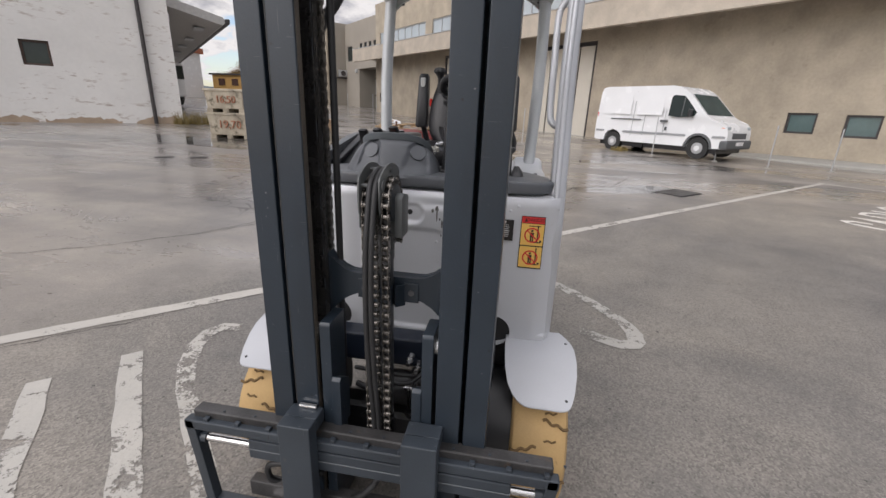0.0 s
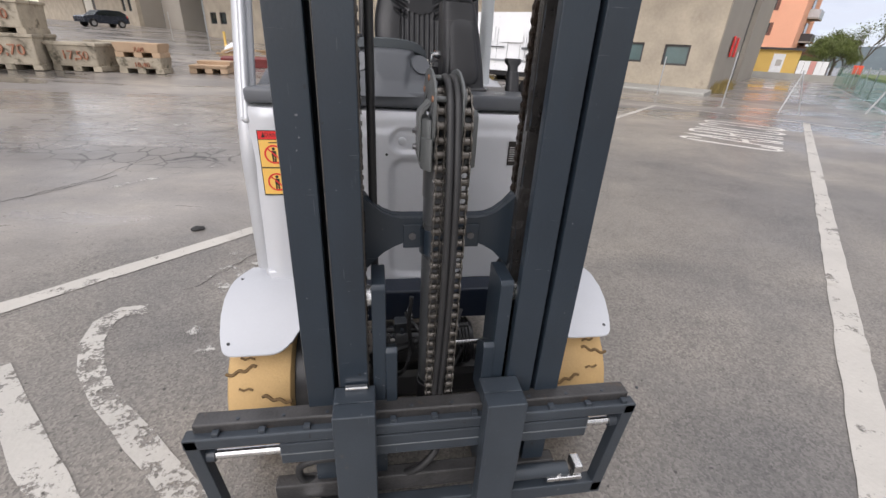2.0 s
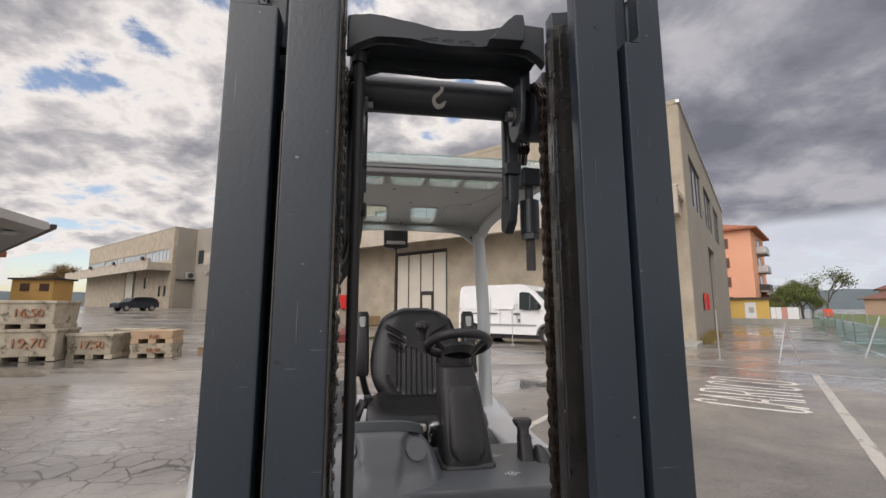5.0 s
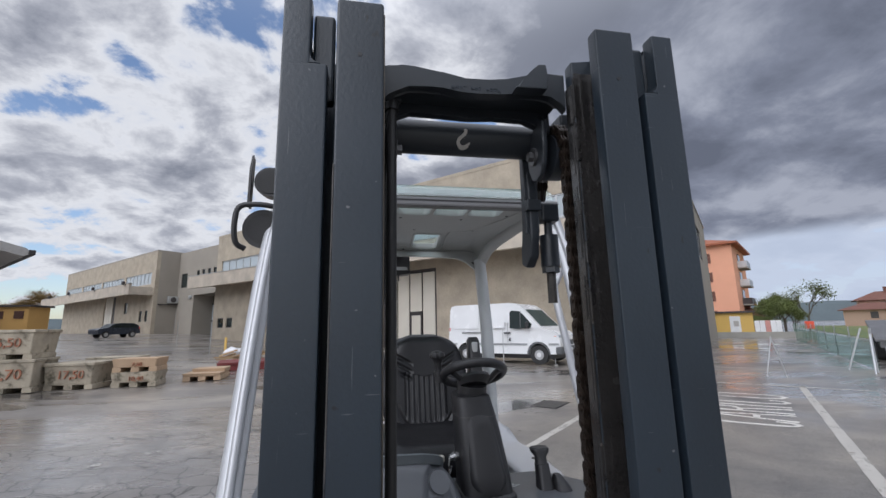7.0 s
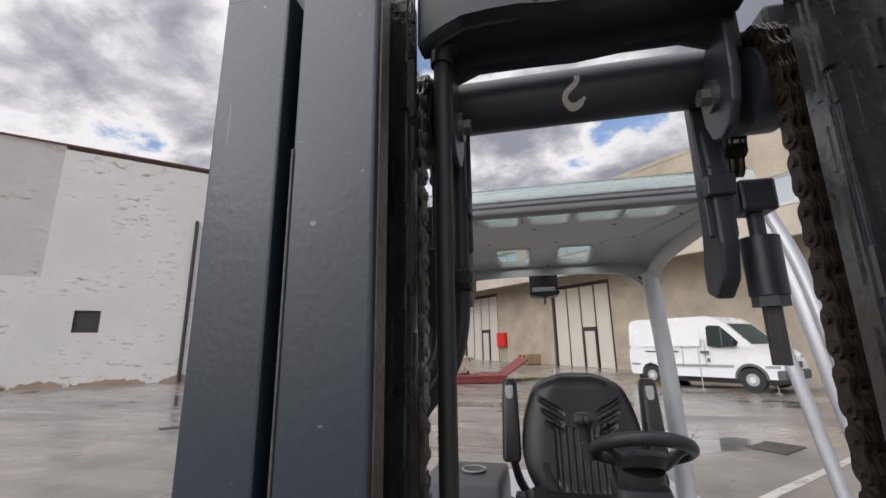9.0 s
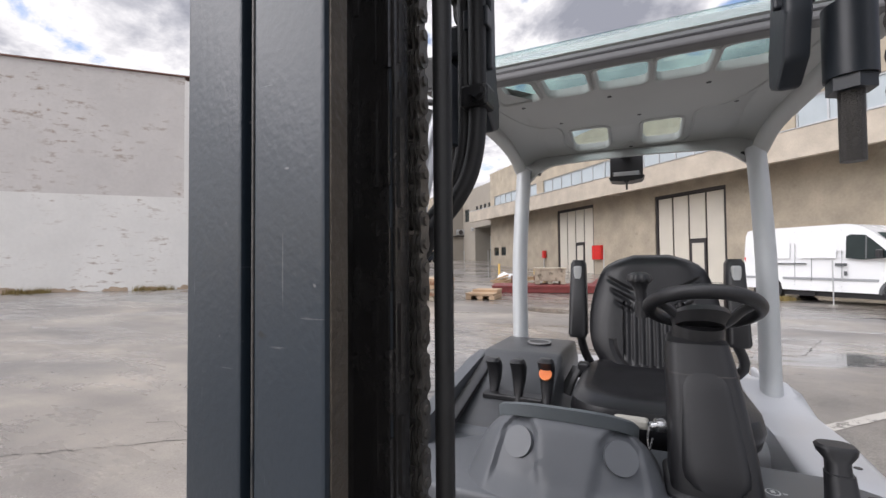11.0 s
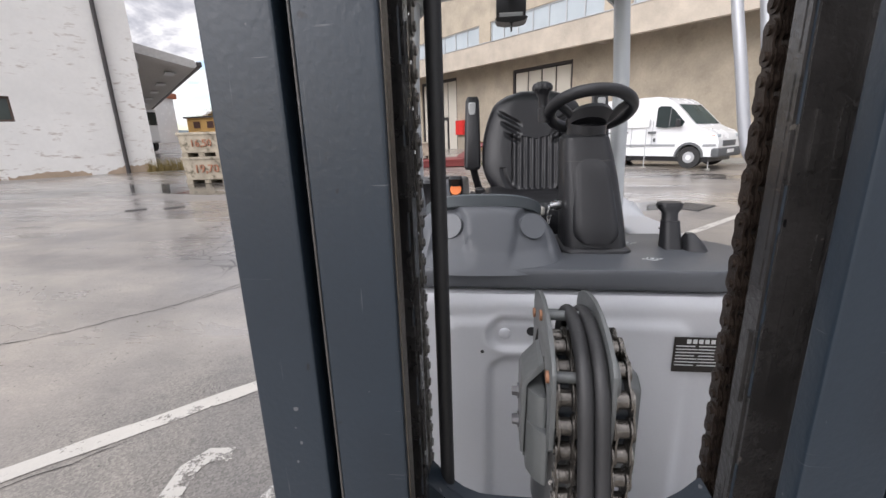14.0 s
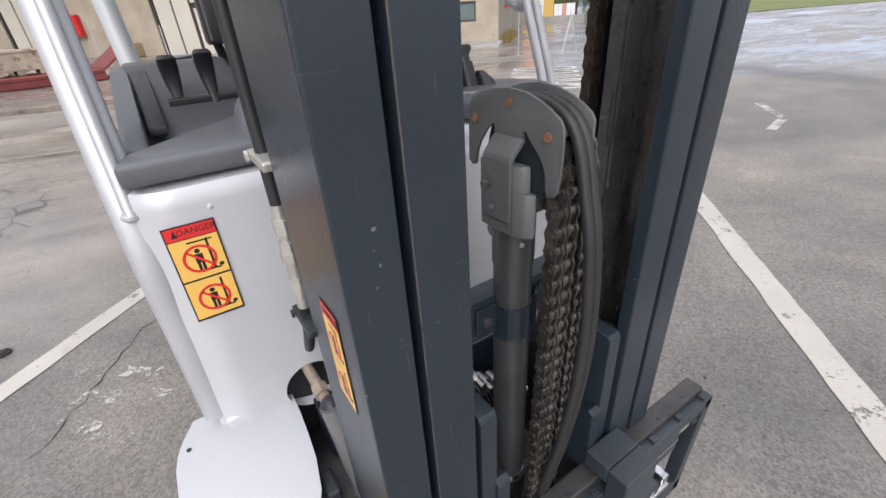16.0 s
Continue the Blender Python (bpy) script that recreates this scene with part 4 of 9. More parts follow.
def build_white_hall():
    b = thing("whitewashed_hall", (0, 0, 0), 44.5, "old whitewashed hall with peeling plaster and a drainpipe", "building")
    hole = (-2.83, -2.07, 2.21, 3.0)
    part("wall", pierced(bmesh.new(), "v", 20.6, 0.4, -48.0, 1.55, 0.0, 9.0, [hole, (-48, -3.9, 4.12, 9.0)]), WHITEWASH, b)
    part("upper_wall", pierced(bmesh.new(), "v", 20.62, 0.38, -48.0, -3.9, 4.12, 9.15, []), GREYWASH, b, "grey peeling upper plaster")
    part("wall", boxed(1.15, 1.55, 21.0, 60.0, 0.0, 9.0), WHITEWASH, b)
    bm = boxed(-48.1, 1.63, 20.54, 21.2, 9.15, 9.21, 0.01)
    box(bm, 1.0, 1.7, 21.2, 60, 9.0, 9.12)
    part("coping", bm, mat("brown_coping", (0.16, 0.08, 0.06), 0.6), b)
    part("roof", boxed(-48, 1.15, 21.0, 60.0, 8.7, 8.9), WALL_GREY, b)
    strip_window(b, "v", 20.6, *hole, 1, mat("brown_window_frame", (0.06, 0.035, 0.025), 0.6), DARK_GLASS, "window", 0.07)
    bm = rod(bmesh.new(), (0.62, 20.52, 0.3), (0.62, 20.52, 6.8), 0.07, seg=10)
    part("drainpipe", bm, FRAME_DARK, b, "dark rusty drainpipe")
    # plaster fallen off along the foot of the wall
    rng = random.Random(17)
    bare = mat("bare_rubble_plaster", (0.40, 0.31, 0.23), 0.95, 0.0, 0.25, 1.5, 20, 0.9, (0.62, 0.58, 0.54), 0.4, 2.5)
    u = -30.0
    while u < 1.4:
        w = rng.uniform(0.5, 2.2)
        n = max(4, int(w / 0.09))
        h = rng.uniform(0.10, 0.34)
        top = [(u + w * k / n, rise(20.6) + max(0.02, h * (0.35 + 0.65 * math.sin(math.pi * k / n)) + rng.uniform(-0.06, 0.06))) for k in range(n + 1)]
        top = [(min(a, 1.5), z) for a, z in top]
        part("bare_patch", prism(bmesh.new(), [(top[0][0], rise(20.6) - 0.05)] + top + [(top[-1][0], rise(20.6) - 0.05)], "y", 20.588, 20.6), bare, b, "bare plaster at the foot")
        u += w + rng.uniform(-0.05, 0.5)
    # canopy on the flank
    bm = prism(bmesh.new(), [(1.56, 4.75), (3.5, 4.30), (3.7, 4.42), (3.55, 4.60), (1.56, 5.1)], "y", 21.4, 48.0)
    c = part("canopy", bm, mat("grey_sheet_canopy", (0.46, 0.45, 0.44), 0.6), b, "grey sheet-metal canopy")
    for k in range(6):
        part("canopy_lamp", boxed(2.7, 3.1, 23.5 + k * 4.2, 24.3 + k * 4.2, 4.34, 4.40), ALU, c)
    part("gutter", boxed(3.62, 3.8, 21.3, 48.0, 4.36, 4.54, 0.02), FRAME_DARK, c)
    for k in range(5):
        box_u = 1.56
        part("bracket", boxed(box_u, box_u + 0.2, 23 + 5 * k, 23.1 + 5 * k, 4.4, 4.9), ALU, c)


build_white_hall()


def weeds(u0, u1, v, n, seed, height=0.25, material=None):
    rng = random.Random(seed)
    bm = bmesh.new()
    for _ in range(n):
        u, w = rng.uniform(u0, u1), v + rng.gauss(0, 0.12)
        p = place(u, w)
        h = height * rng.uniform(0.3, 1.0)
        a = rng.uniform(0, math.tau)
        lean = Vector((math.cos(a), math.sin(a), 0)) * h * rng.uniform(0.2, 0.7)
        side = Vector((-math.sin(a), math.cos(a), 0)) * 0.012
        bm.faces.new([bm.verts.new(q) for q in (p - side, p + side, p + lean + Vector((0, 0, h)))])
    return tagged(part("weeds", bm, material or WEED), "dry weeds at the foot of a wall", "weeds", kind="stuff")


weeds(-9.5, -8.2, 20.5, 500, 4)
weeds(-5.6, -4.2, 20.5, 300, 5)
weeds(-12.5, -10.5, 20.5, 300, 6, 0.15)
weeds(1.2, 3.4, 20.6, 700, 7, 0.6)
weeds(20.5, 26.0, 2.5, 900, 8, 0.5)
weeds(14.2, 14.9, 9.4, 260, 9, 0.18)
weeds(10.6, 13.0, 13.4, 500, 10, 0.12, LEAF)

# ---- things in the yard ----
def build_van():
    """Panel van. Own axes: y forward, x to its right, the origin on the ground under its middle."""
    v = thing("delivery_van", place(15.62, 8.33), 44.5 + 180, "white panel van with grey rubbing strips parked beside the warehouse", "van")
    W = 0.99

    def run(y):
        """Lengths of the short-wheelbase body."""
        if y > 1.3:
            return y - 0.26 if y < 2.2 else 1.94 + (y - 2.2) * 0.85
        if y < -1.2:
            return y + 0.23 if y > -2.12 else -1.89 + (y + 2.12) * 0.75
        return -0.97 + (y + 1.2) * 2.01 / 2.5
    # flank outline in (y, z), nose at +y
    body = [(-2.66, 0.42), (-2.68, 0.95), (-2.62, 2.05), (-2.54, 2.20), (-2.30, 2.245), (0.55, 2.245), (0.86, 2.20), (1.10, 2.10), (1.30, 1.98), (1.95, 1.32), (2.10, 1.24), (2.42, 1.13), (2.60, 1.00), (2.66, 0.80), (2.66, 0.45), (2.58, 0.36),
            (2.20, 0.36), (2.16, 0.56), (2.03, 0.70), (1.83, 0.76), (1.63, 0.70), (1.50, 0.56), (1.45, 0.36), (-1.38, 0.36), (-1.42, 0.56), (-1.55, 0.70), (-1.75, 0.76), (-1.95, 0.70), (-2.08, 0.56), (-2.12, 0.36), (-2.55, 0.36)]
    bm = bmesh.new()
    prism(bm, body, "x", -W, W)
    for vert in bm.verts:
        if vert.co.z > 1.25:
            vert.co.x *= 1 - 0.085 * (vert.co.z - 1.25)
        if vert.co.y > 2.0:
            vert.co.x *= 1 - 0.16 * ((vert.co.y - 2.0) / 0.66) ** 2
    bmesh.ops.bevel(bm, geom=[e for e in bm.edges if abs(e.verts[0].co.x - e.verts[1].co.x) < 0.2 and e.calc_length() > 0.05 and len(e.link_faces) == 2 and e.calc_face_angle(0) > 0.7], offset=0.05, segments=3, affect="EDGES")
    hull = part("body", bm, VAN, v, smooth=True)

    def skin(name, pts, material, lift=0.006, side=1, label=""):
        """A panel let into a flank, following its lean."""
        bm2 = bmesh.new()
        def sx(y, z, d):
            x = (W + d) * (1 - 0.085 * max(0, z - 1.25))
            if y > 2.0:
                x *= 1 - 0.16 * ((y - 2.0) / 0.66) ** 2
            return side * x
        lo = [bm2.verts.new((sx(y, z, -0.02), y, z)) for y, z in pts]
        hi = [bm2.verts.new((sx(y, z, lift), y, z)) for y, z in pts]
        bm2.faces.new(hi)
        for i in range(len(pts)):
            bm2.faces.new((lo[i], lo[(i + 1) % len(pts)], hi[(i + 1) % len(pts)], hi[i]))
        return part(name, bm2, material, hull, label)
    for s in (1, -1):
        skin("side_window", [(0.58, 1.30), (0.58, 1.90), (0.70, 1.95), (1.08, 1.92), (1.26, 1.80), (1.62, 1.42), (1.55, 1.30), (1.0, 1.26)], DARK_GLASS, 0.004, s, "dark cab window")
        skin("window_bar", [(1.10, 1.28), (1.10, 1.92), (1.14, 1.90), (1.14, 1.28)], VAN_GREY, 0.009, s)
        for a, b in ((-2.6, -2.15), (-1.35, -0.45), (-0.42, 0.42), (0.46, 1.40), (2.22, 2.6)):
            skin("rubbing_strip", [(a, 0.67), (a, 0.74), (b, 0.74), (b, 0.67)], VAN_STRIP, 0.014, s, "grey rubbing strip")
        skin("door_handle", [(0.28, 1.08), (0.28, 1.16), (0.60, 1.16), (0.60, 1.08)], VAN_GREY, 0.02, s)
        skin("slide_rail", [(-1.9, 1.12), (-1.9, 1.16), (-0.6, 1.16), (-0.6, 1.12)], VAN_GREY, 0.008, s)
        skin("fuel_cap", [(0.52, 0.82), (0.52, 0.94), (0.60, 0.94), (0.60, 0.82)], VAN_GREY, 0.006, s)
        for y in (-1.0, 0.44, -0.46):
            skin("panel_gap", [(y, 0.5), (y, 2.1), (y + 0.008, 2.1), (y + 0.008, 0.5)], VAN_STRIP, 0.0015, s)
        skin("pressed_panel", [(-0.85, 1.3), (-0.85, 1.98), (0.30, 1.98), (0.30, 1.3)], VAN, 0.003, s)
        skin("pressed_panel", [(-2.35, 1.3), (-2.35, 1.98), (-1.15, 1.98), (-1.15, 1.3)], VAN, 0.003, s)
        arch = [(1.83 + 0.44 * math.cos(a), 0.34 + 0.46 * math.sin(a)) for a in [math.pi * k / 12 for k in range(13)]]
        inner = [(1.83 + 0.37 * math.cos(a), 0.34 + 0.39 * math.sin(a)) for a in [math.pi * k / 12 for k in range(13)]]
        skin("wheel_arch", arch + inner[::-1], VAN_GREY, 0.02, s, "grey arch trim")
        bm2 = boxed(*sorted((s * 0.99, s * 1.18)), 1.42, 1.52, 1.28, 1.52, 0.03)
        part("mirror", bm2, BLACK, hull)
        for y in (1.83, -1.75):
            w = part("wheel", rod(bmesh.new(), (s * 0.74, y, 0.335), (s * 0.96, y, 0.335), 0.335, seg=32), TYRE_BLACK, v, "black tyre", True)
            part("hub", rod(bmesh.new(), (s * 0.93, y, 0.335), (s * 0.967, y, 0.335), 0.20, 0.17, seg=28), ALU, w, smooth=True)
            part("hub_cap", rod(bmesh.new(), (s * 0.96, y, 0.335), (s * 0.975, y, 0.335), 0.085, seg=20), VAN, w, smooth=True)
        bm2 = boxed(*sorted((s * 0.58, s * 0.84)), 2.50, 2.62, 0.86, 1.03, 0.03)
        part("headlight", bm2, PALE_GLASS, hull, "clear headlight")
        part("indicator", boxed(*sorted((s * 0.80, s * 0.87)), 2.42, 2.55, 0.87, 1.0, 0.02), mat("amber_lens", (0.75, 0.22, 0.05), 0.3), hull, "amber indicator")
        part("tail_light", boxed(*sorted((s * 0.86, s * 0.965)), -2.69, -2.60, 0.95, 1.35, 0.02), RED_BOX, hull, "red tail light")
    # windscreen
    bm2 = bmesh.new()
    vs = [bm2.verts.new(p) for p in ((-0.80, 1.315, 1.985), (0.80, 1.315, 1.985), (0.88, 1.93, 1.355), (-0.88, 1.93, 1.355))]
    bm2.faces.new(vs)
    bmesh.ops.solidify(bm2, geom=list(bm2.faces), thickness=-0.02)
    part("windscreen", bm2, GREEN_GLASS, hull, "greenish windscreen")
    part("bumper", boxed(-0.90, 0.90, 2.45, 2.73, 0.34, 0.62, 0.06, 3), VAN_GREY, v, "grey plastic bumper")
    part("grille", boxed(-0.50, 0.50, 2.60, 2.675, 0.66, 0.84, 0.02), VAN_GREY, hull)
    part("number_plate", boxed(-0.26, 0.26, 2.72, 2.74, 0.46, 0.57), VAN, v, "pale plate with plain bars")
    part("underbody", boxed(-0.85, 0.85, -2.4, 2.4, 0.20, 0.40), BLACK, v)
    part("spare_box", boxed(-0.6, 0.9, -1.3, -0.4, 0.2, 0.34), BLACK, v)
    for ob in list(v.children_recursive):
        round_part = ob.name.startswith(("wheel", "hub")) and not ob.name.startswith("wheel_arch")
        mid = sum(q.co.y for q in ob.data.vertices) / len(ob.data.vertices)
        for q in ob.data.vertices:
            q.co.y = q.co.y + run(mid) - mid if round_part else run(q.co.y)


build_van()


def crate_mesh(w, d, h, slant=0.04, foot=0.11):
    """A heavy box on three skids, the walls leaning a little outwards."""
    bm = bmesh.new()
    lo = [(-w / 2 + slant, -d / 2 + slant), (w / 2 - slant, -d / 2 + slant), (w / 2 - slant, d / 2 - slant), (-w / 2 + slant, d / 2 - slant)]
    hi = [(-w / 2, -d / 2), (w / 2, -d / 2), (w / 2, d / 2), (-w / 2, d / 2)]
    loft(bm, [[(x, y, foot) for x, y in lo], [(x, y, h) for x, y in hi]])
    bmesh.ops.bevel(bm, geom=list(bm.edges), offset=0.015, segments=2, affect="EDGES")
    return bm


def build_crate(u, v, turn, w, d, h, text, material, z=0.0, label="", lip=True):
    c = thing("concrete_crate", place(u, v, z), 44.5 + turn, label, "crate", "crates in the yard")
    part("box", crate_mesh(w, d, h), material, c)
    for x in (-w / 2 + 0.10, 0.0, w / 2 - 0.10):
        part("skid", boxed(x - 0.09, x + 0.09, -d / 2 + 0.05, d / 2 - 0.05, 0.0, 0.12, 0.01), material, c)
    if lip:
        part("rim", prism(bmesh.new(), [(-d / 2 - 0.02, h - 0.07), (d / 2 + 0.02, h - 0.07), (d / 2 + 0.02, h + 0.002), (-d / 2 - 0.02, h + 0.002)], "x", -w / 2 - 0.02, w / 2 + 0.02, 0.012), material, c)
    if text:
        m = Matrix.Translation((0.05, -d / 2 + 0.012 - 0.01, h * 0.55)) @ Matrix.Rotation(radians(90), 4, "X")
        t = writing("painted_number", text, min(0.34, h * 0.42), CRATE_INK, m, c, 0.014)
        t["label"] = "red hand-painted number"
    return c


GREYC, ORNC = "weathered grey concrete crate with a red painted number", "orange-stained weathered concrete crate with red numbers"
build_crate(2.52, 14.62, -36, 1.20, 1.05, 0.74, "19,70", CRATE, 0.0, GREYC)
build_crate(2.50, 14.64, -39, 1.16, 1.03, 0.66, "16,50", CRATE, 0.74, GREYC + ", stacked on another")
build_crate(3.62, 14.05, -46, 1.05, 0.95, 0.62, "17,50", CRATE, 0.0, GREYC)
build_crate(4.75, 15.25, -42, 1.15, 0.9, 0.62, "", CRATE, 0.0, "weathered grey concrete crate behind the others")
build_crate(4.60, 13.28, -40, 0.98, 0.8, 0.36, "10,40", CRATE, 0.0, GREYC, False)
build_crate(4.60, 13.28, -40, 0.98, 0.82, 0.32, "7,60", CRATE_ORANGE, 0.36, ORNC, False)
build_crate(6.08, 13.02, -40, 0.95, 0.75, 0.20, "", CRATE_ORANGE, 0.0, "low orange-stained concrete pallet crate", False)
build_crate(6.42, 13.35, -40, 0.85, 0.75, 0.28, "", CRATE_ORANGE, 0.0, "low orange-stained concrete crate", False)
build_crate(9.75, 14.75, -30, 1.15, 1.0, 0.62, "", CRATE, 0.27, "weathered concrete crate on a red metal platform")


def build_suv():
    """Parked estate seen side-on, far across the yard. Own axes: x along the car."""
    c = thing("parked_suv", place(15.0, 48.6), 44.5 + 12, "dark grey sport utility car parked by the far block", "car")
    body = [(-2.15, 0.40), (-2.18, 0.85), (-2.0, 0.98), (-1.15, 1.06), (-0.55, 1.50), (0.2, 1.60), (1.5, 1.58), (1.95, 1.35), (2.15, 1.0), (2.18, 0.45), (1.75, 0.40), (1.65, 0.65), (1.35, 0.76), (1.05, 0.65), (0.95, 0.35), (-0.95, 0.35), (-1.05, 0.65), (-1.35, 0.76), (-1.65, 0.65), (-1.75, 0.40)]
    bm = prism(bmesh.new(), body, "y", -0.88, 0.88)
    for v in bm.verts:
        if v.co.z > 1.0:
            v.co.y *= 1 - 0.32 * (v.co.z - 1.0)
    part("body", bm, SUV, c, smooth=True)
    for s in (1, -1):
        for pts in ([(-0.95, 1.10), (-0.50, 1.45), (0.15, 1.52), (0.15, 1.08)], [(0.22, 1.08), (0.22, 1.52), (1.05, 1.51), (1.05, 1.08)], [(1.12, 1.08), (1.12, 1.51), (1.5, 1.50), (1.8, 1.2), (1.78, 1.1)]):
            bm = bmesh.new()
            vs = [bm.verts.new((x, s * (0.885 * (1 - 0.32 * (z - 1.0)) + 0.004), z)) for x, z in pts]
            bm.faces.new(vs)
            bmesh.ops.solidify(bm, geom=list(bm.faces), thickness=0.02)
            part("window", bm, DARK_GLASS, c)
        for x in (-1.35, 1.35):
            w = part("wheel", rod(bmesh.new(), (x, s * 0.70, 0.34), (x, s * 0.90, 0.34), 0.34, seg=24), TYRE_BLACK, c, smooth=True)
            part("rim", rod(bmesh.new(), (x, s * 0.88, 0.34), (x, s * 0.91, 0.34), 0.21, seg=20), ALU, w, smooth=True)
        part("headlight", boxed(-2.15, -1.95, *sorted((s * 0.55, s * 0.86)), 0.78, 0.92, 0.02), PALE_GLASS, c)
        part("tail_light", boxed(2.02, 2.14, *sorted((s * 0.6, s * 0.86)), 0.95, 1.15, 0.02), RED_BOX, c)
    part("windscreen", prism(bmesh.new(), [(-1.12, 1.085), (-0.58, 1.49), (-0.53, 1.46), (-1.06, 1.07)], "y", -0.72, 0.72), DARK_GLASS, c)
    for ob in c.children_recursive:
        for q in ob.data.vertices:
            q.co *= 0.83


build_suv()


def build_pallet(u, v, turn, label, z=0.0):
    p = thing("wooden_pallet", place(u, v, z), 44.5 + turn, label, "pallet", "pallets")
    for k in range(7):
        part("deck_board", boxed(-0.6, 0.6, -0.4 + k * 0.117, -0.305 + k * 0.117, 0.122, 0.144, 0.003), WOOD, p)
    for y in (-0.4, -0.06, 0.28):
        part("bearer", boxed(-0.6, 0.6, y, y + 0.1, 0.02, 0.122, 0.004), WOOD, p)
        part("bottom_board", boxed(-0.6, 0.6, y, y + 0.1, 0.0, 0.02), WOOD, p)
    return p


for k in range(4):
    build_pallet(19.2, 20.8, 0, "stacked brown wooden pallet against the warehouse wall", 0.145 * k + 0.02)


def build_red_platform():
    r = thing("red_platform", place(9.35, 14.55), 44.5 - 30, "low dark red steel platform lying on the asphalt", "platform")
    part("deck", boxed(-1.9, 1.9, -0.9, 0.9, 0.18, 0.26, 0.01), RED_METAL, r)
    for y in (-0.88, 0.80):
        part("edge_beam", boxed(-1.9, 1.9, y, y + 0.08, 0.0, 0.18, 0.01), RED_METAL, r)
    for x in (-1.7, 0.0, 1.6):
        part("cross_beam", boxed(x, x + 0.1, -0.8, 0.8, 0.02, 0.18), RED_METAL, r)
    part("ramp_flap", prism(bmesh.new(), [(1.9, 0.22), (2.7, 0.75), (2.7, 0.82), (1.9, 0.28)], "y", -0.9, 0.9, 0.01), RED_METAL, r)
    s = thing("scrap_heap", place(9.9, 17.0), 44.5, "heap of brown scrap timber and old frames", "scrap")
    rng = random.Random(12)
    for k in range(16):
        x, y, a = rng.uniform(-1.0, 1.0), rng.uniform(-0.5, 0.5), rng.uniform(-0.6, 0.6)
        bm = boxed(-0.5, 0.5, -0.05, 0.05, -0.03, 0.03, 0.004)
        bm.transform(Matrix.Translation((x, y, 0.06 + 0.022 * k)) @ Matrix.Rotation(a * 3, 4, "Z") @ Matrix.Rotation(a * 0.4, 4, "Y"))
        part("old_board", bm, WOOD, s)
    for x in (-0.9, 0.2, 1.0):
        part("old_frame", boxed(x, x + 0.06, -0.6, -0.54, 0, 0.5), mat("rusty_frame", (0.16, 0.08, 0.05), 0.8), s)
    w = thing("rubble_sack", place(9.7, 18.1), 44.5, "crumpled white rubble sack by a yellow post", "sack")
    bm = ball(bmesh.new(), (0, 0, 0.26), 0.42, (1.2, 0.8, 0.62), 18)
    for v in bm.verts:
        v.co += Vector((noise.noise(v.co * 4), noise.noise(v.co * 4 + Vector((7, 0, 0))), noise.noise(v.co * 4 + Vector((0, 9, 0))))) * 0.12
        v.co.z = max(v.co.z, 0.0)
    part("sack", bm, mat("white_sack", (0.72, 0.72, 0.74), 0.7), w, smooth=True)


build_red_platform()


def stake(u, v, h, label="thin galvanised steel stake standing in the yard", r=0.018, material=None, name="steel_stake"):
    s = thing(name, place(u, v), 0, label, "post", "stakes round the yard")
    part("shaft", rod(bmesh.new(), (0, 0, -0.02), (0, 0, h), r, seg=8), material or ALU, s)
    part("foot", rod(bmesh.new(), (0, 0, 0.0), (0, 0, 0.03), 0.09, seg=14), KERB, s)


for u, v, h in ((14.3, 8.0, 1.25), (15.0, 6.3, 1.25), (14.9, 4.8, 1.2), (16.3, 3.7, 1.2), (14.4, 1.6, 1.4), (13.6, 16.2, 1.6), (11.0, 22.8, 1.6), (12.9, 31.0, 1.6), (12.0, 11.9, 1.3)):
    stake(u, v, h)
stake(9.45, 18.4, 0.95, "yellow painted steel post by the rubble sack", 0.05, YELLOW_WALL, "yellow_post")
stake(10.6, 17.2, 0.8, "yellow painted steel post by the scrap heap", 0.03, YELLOW_WALL, "yellow_post")


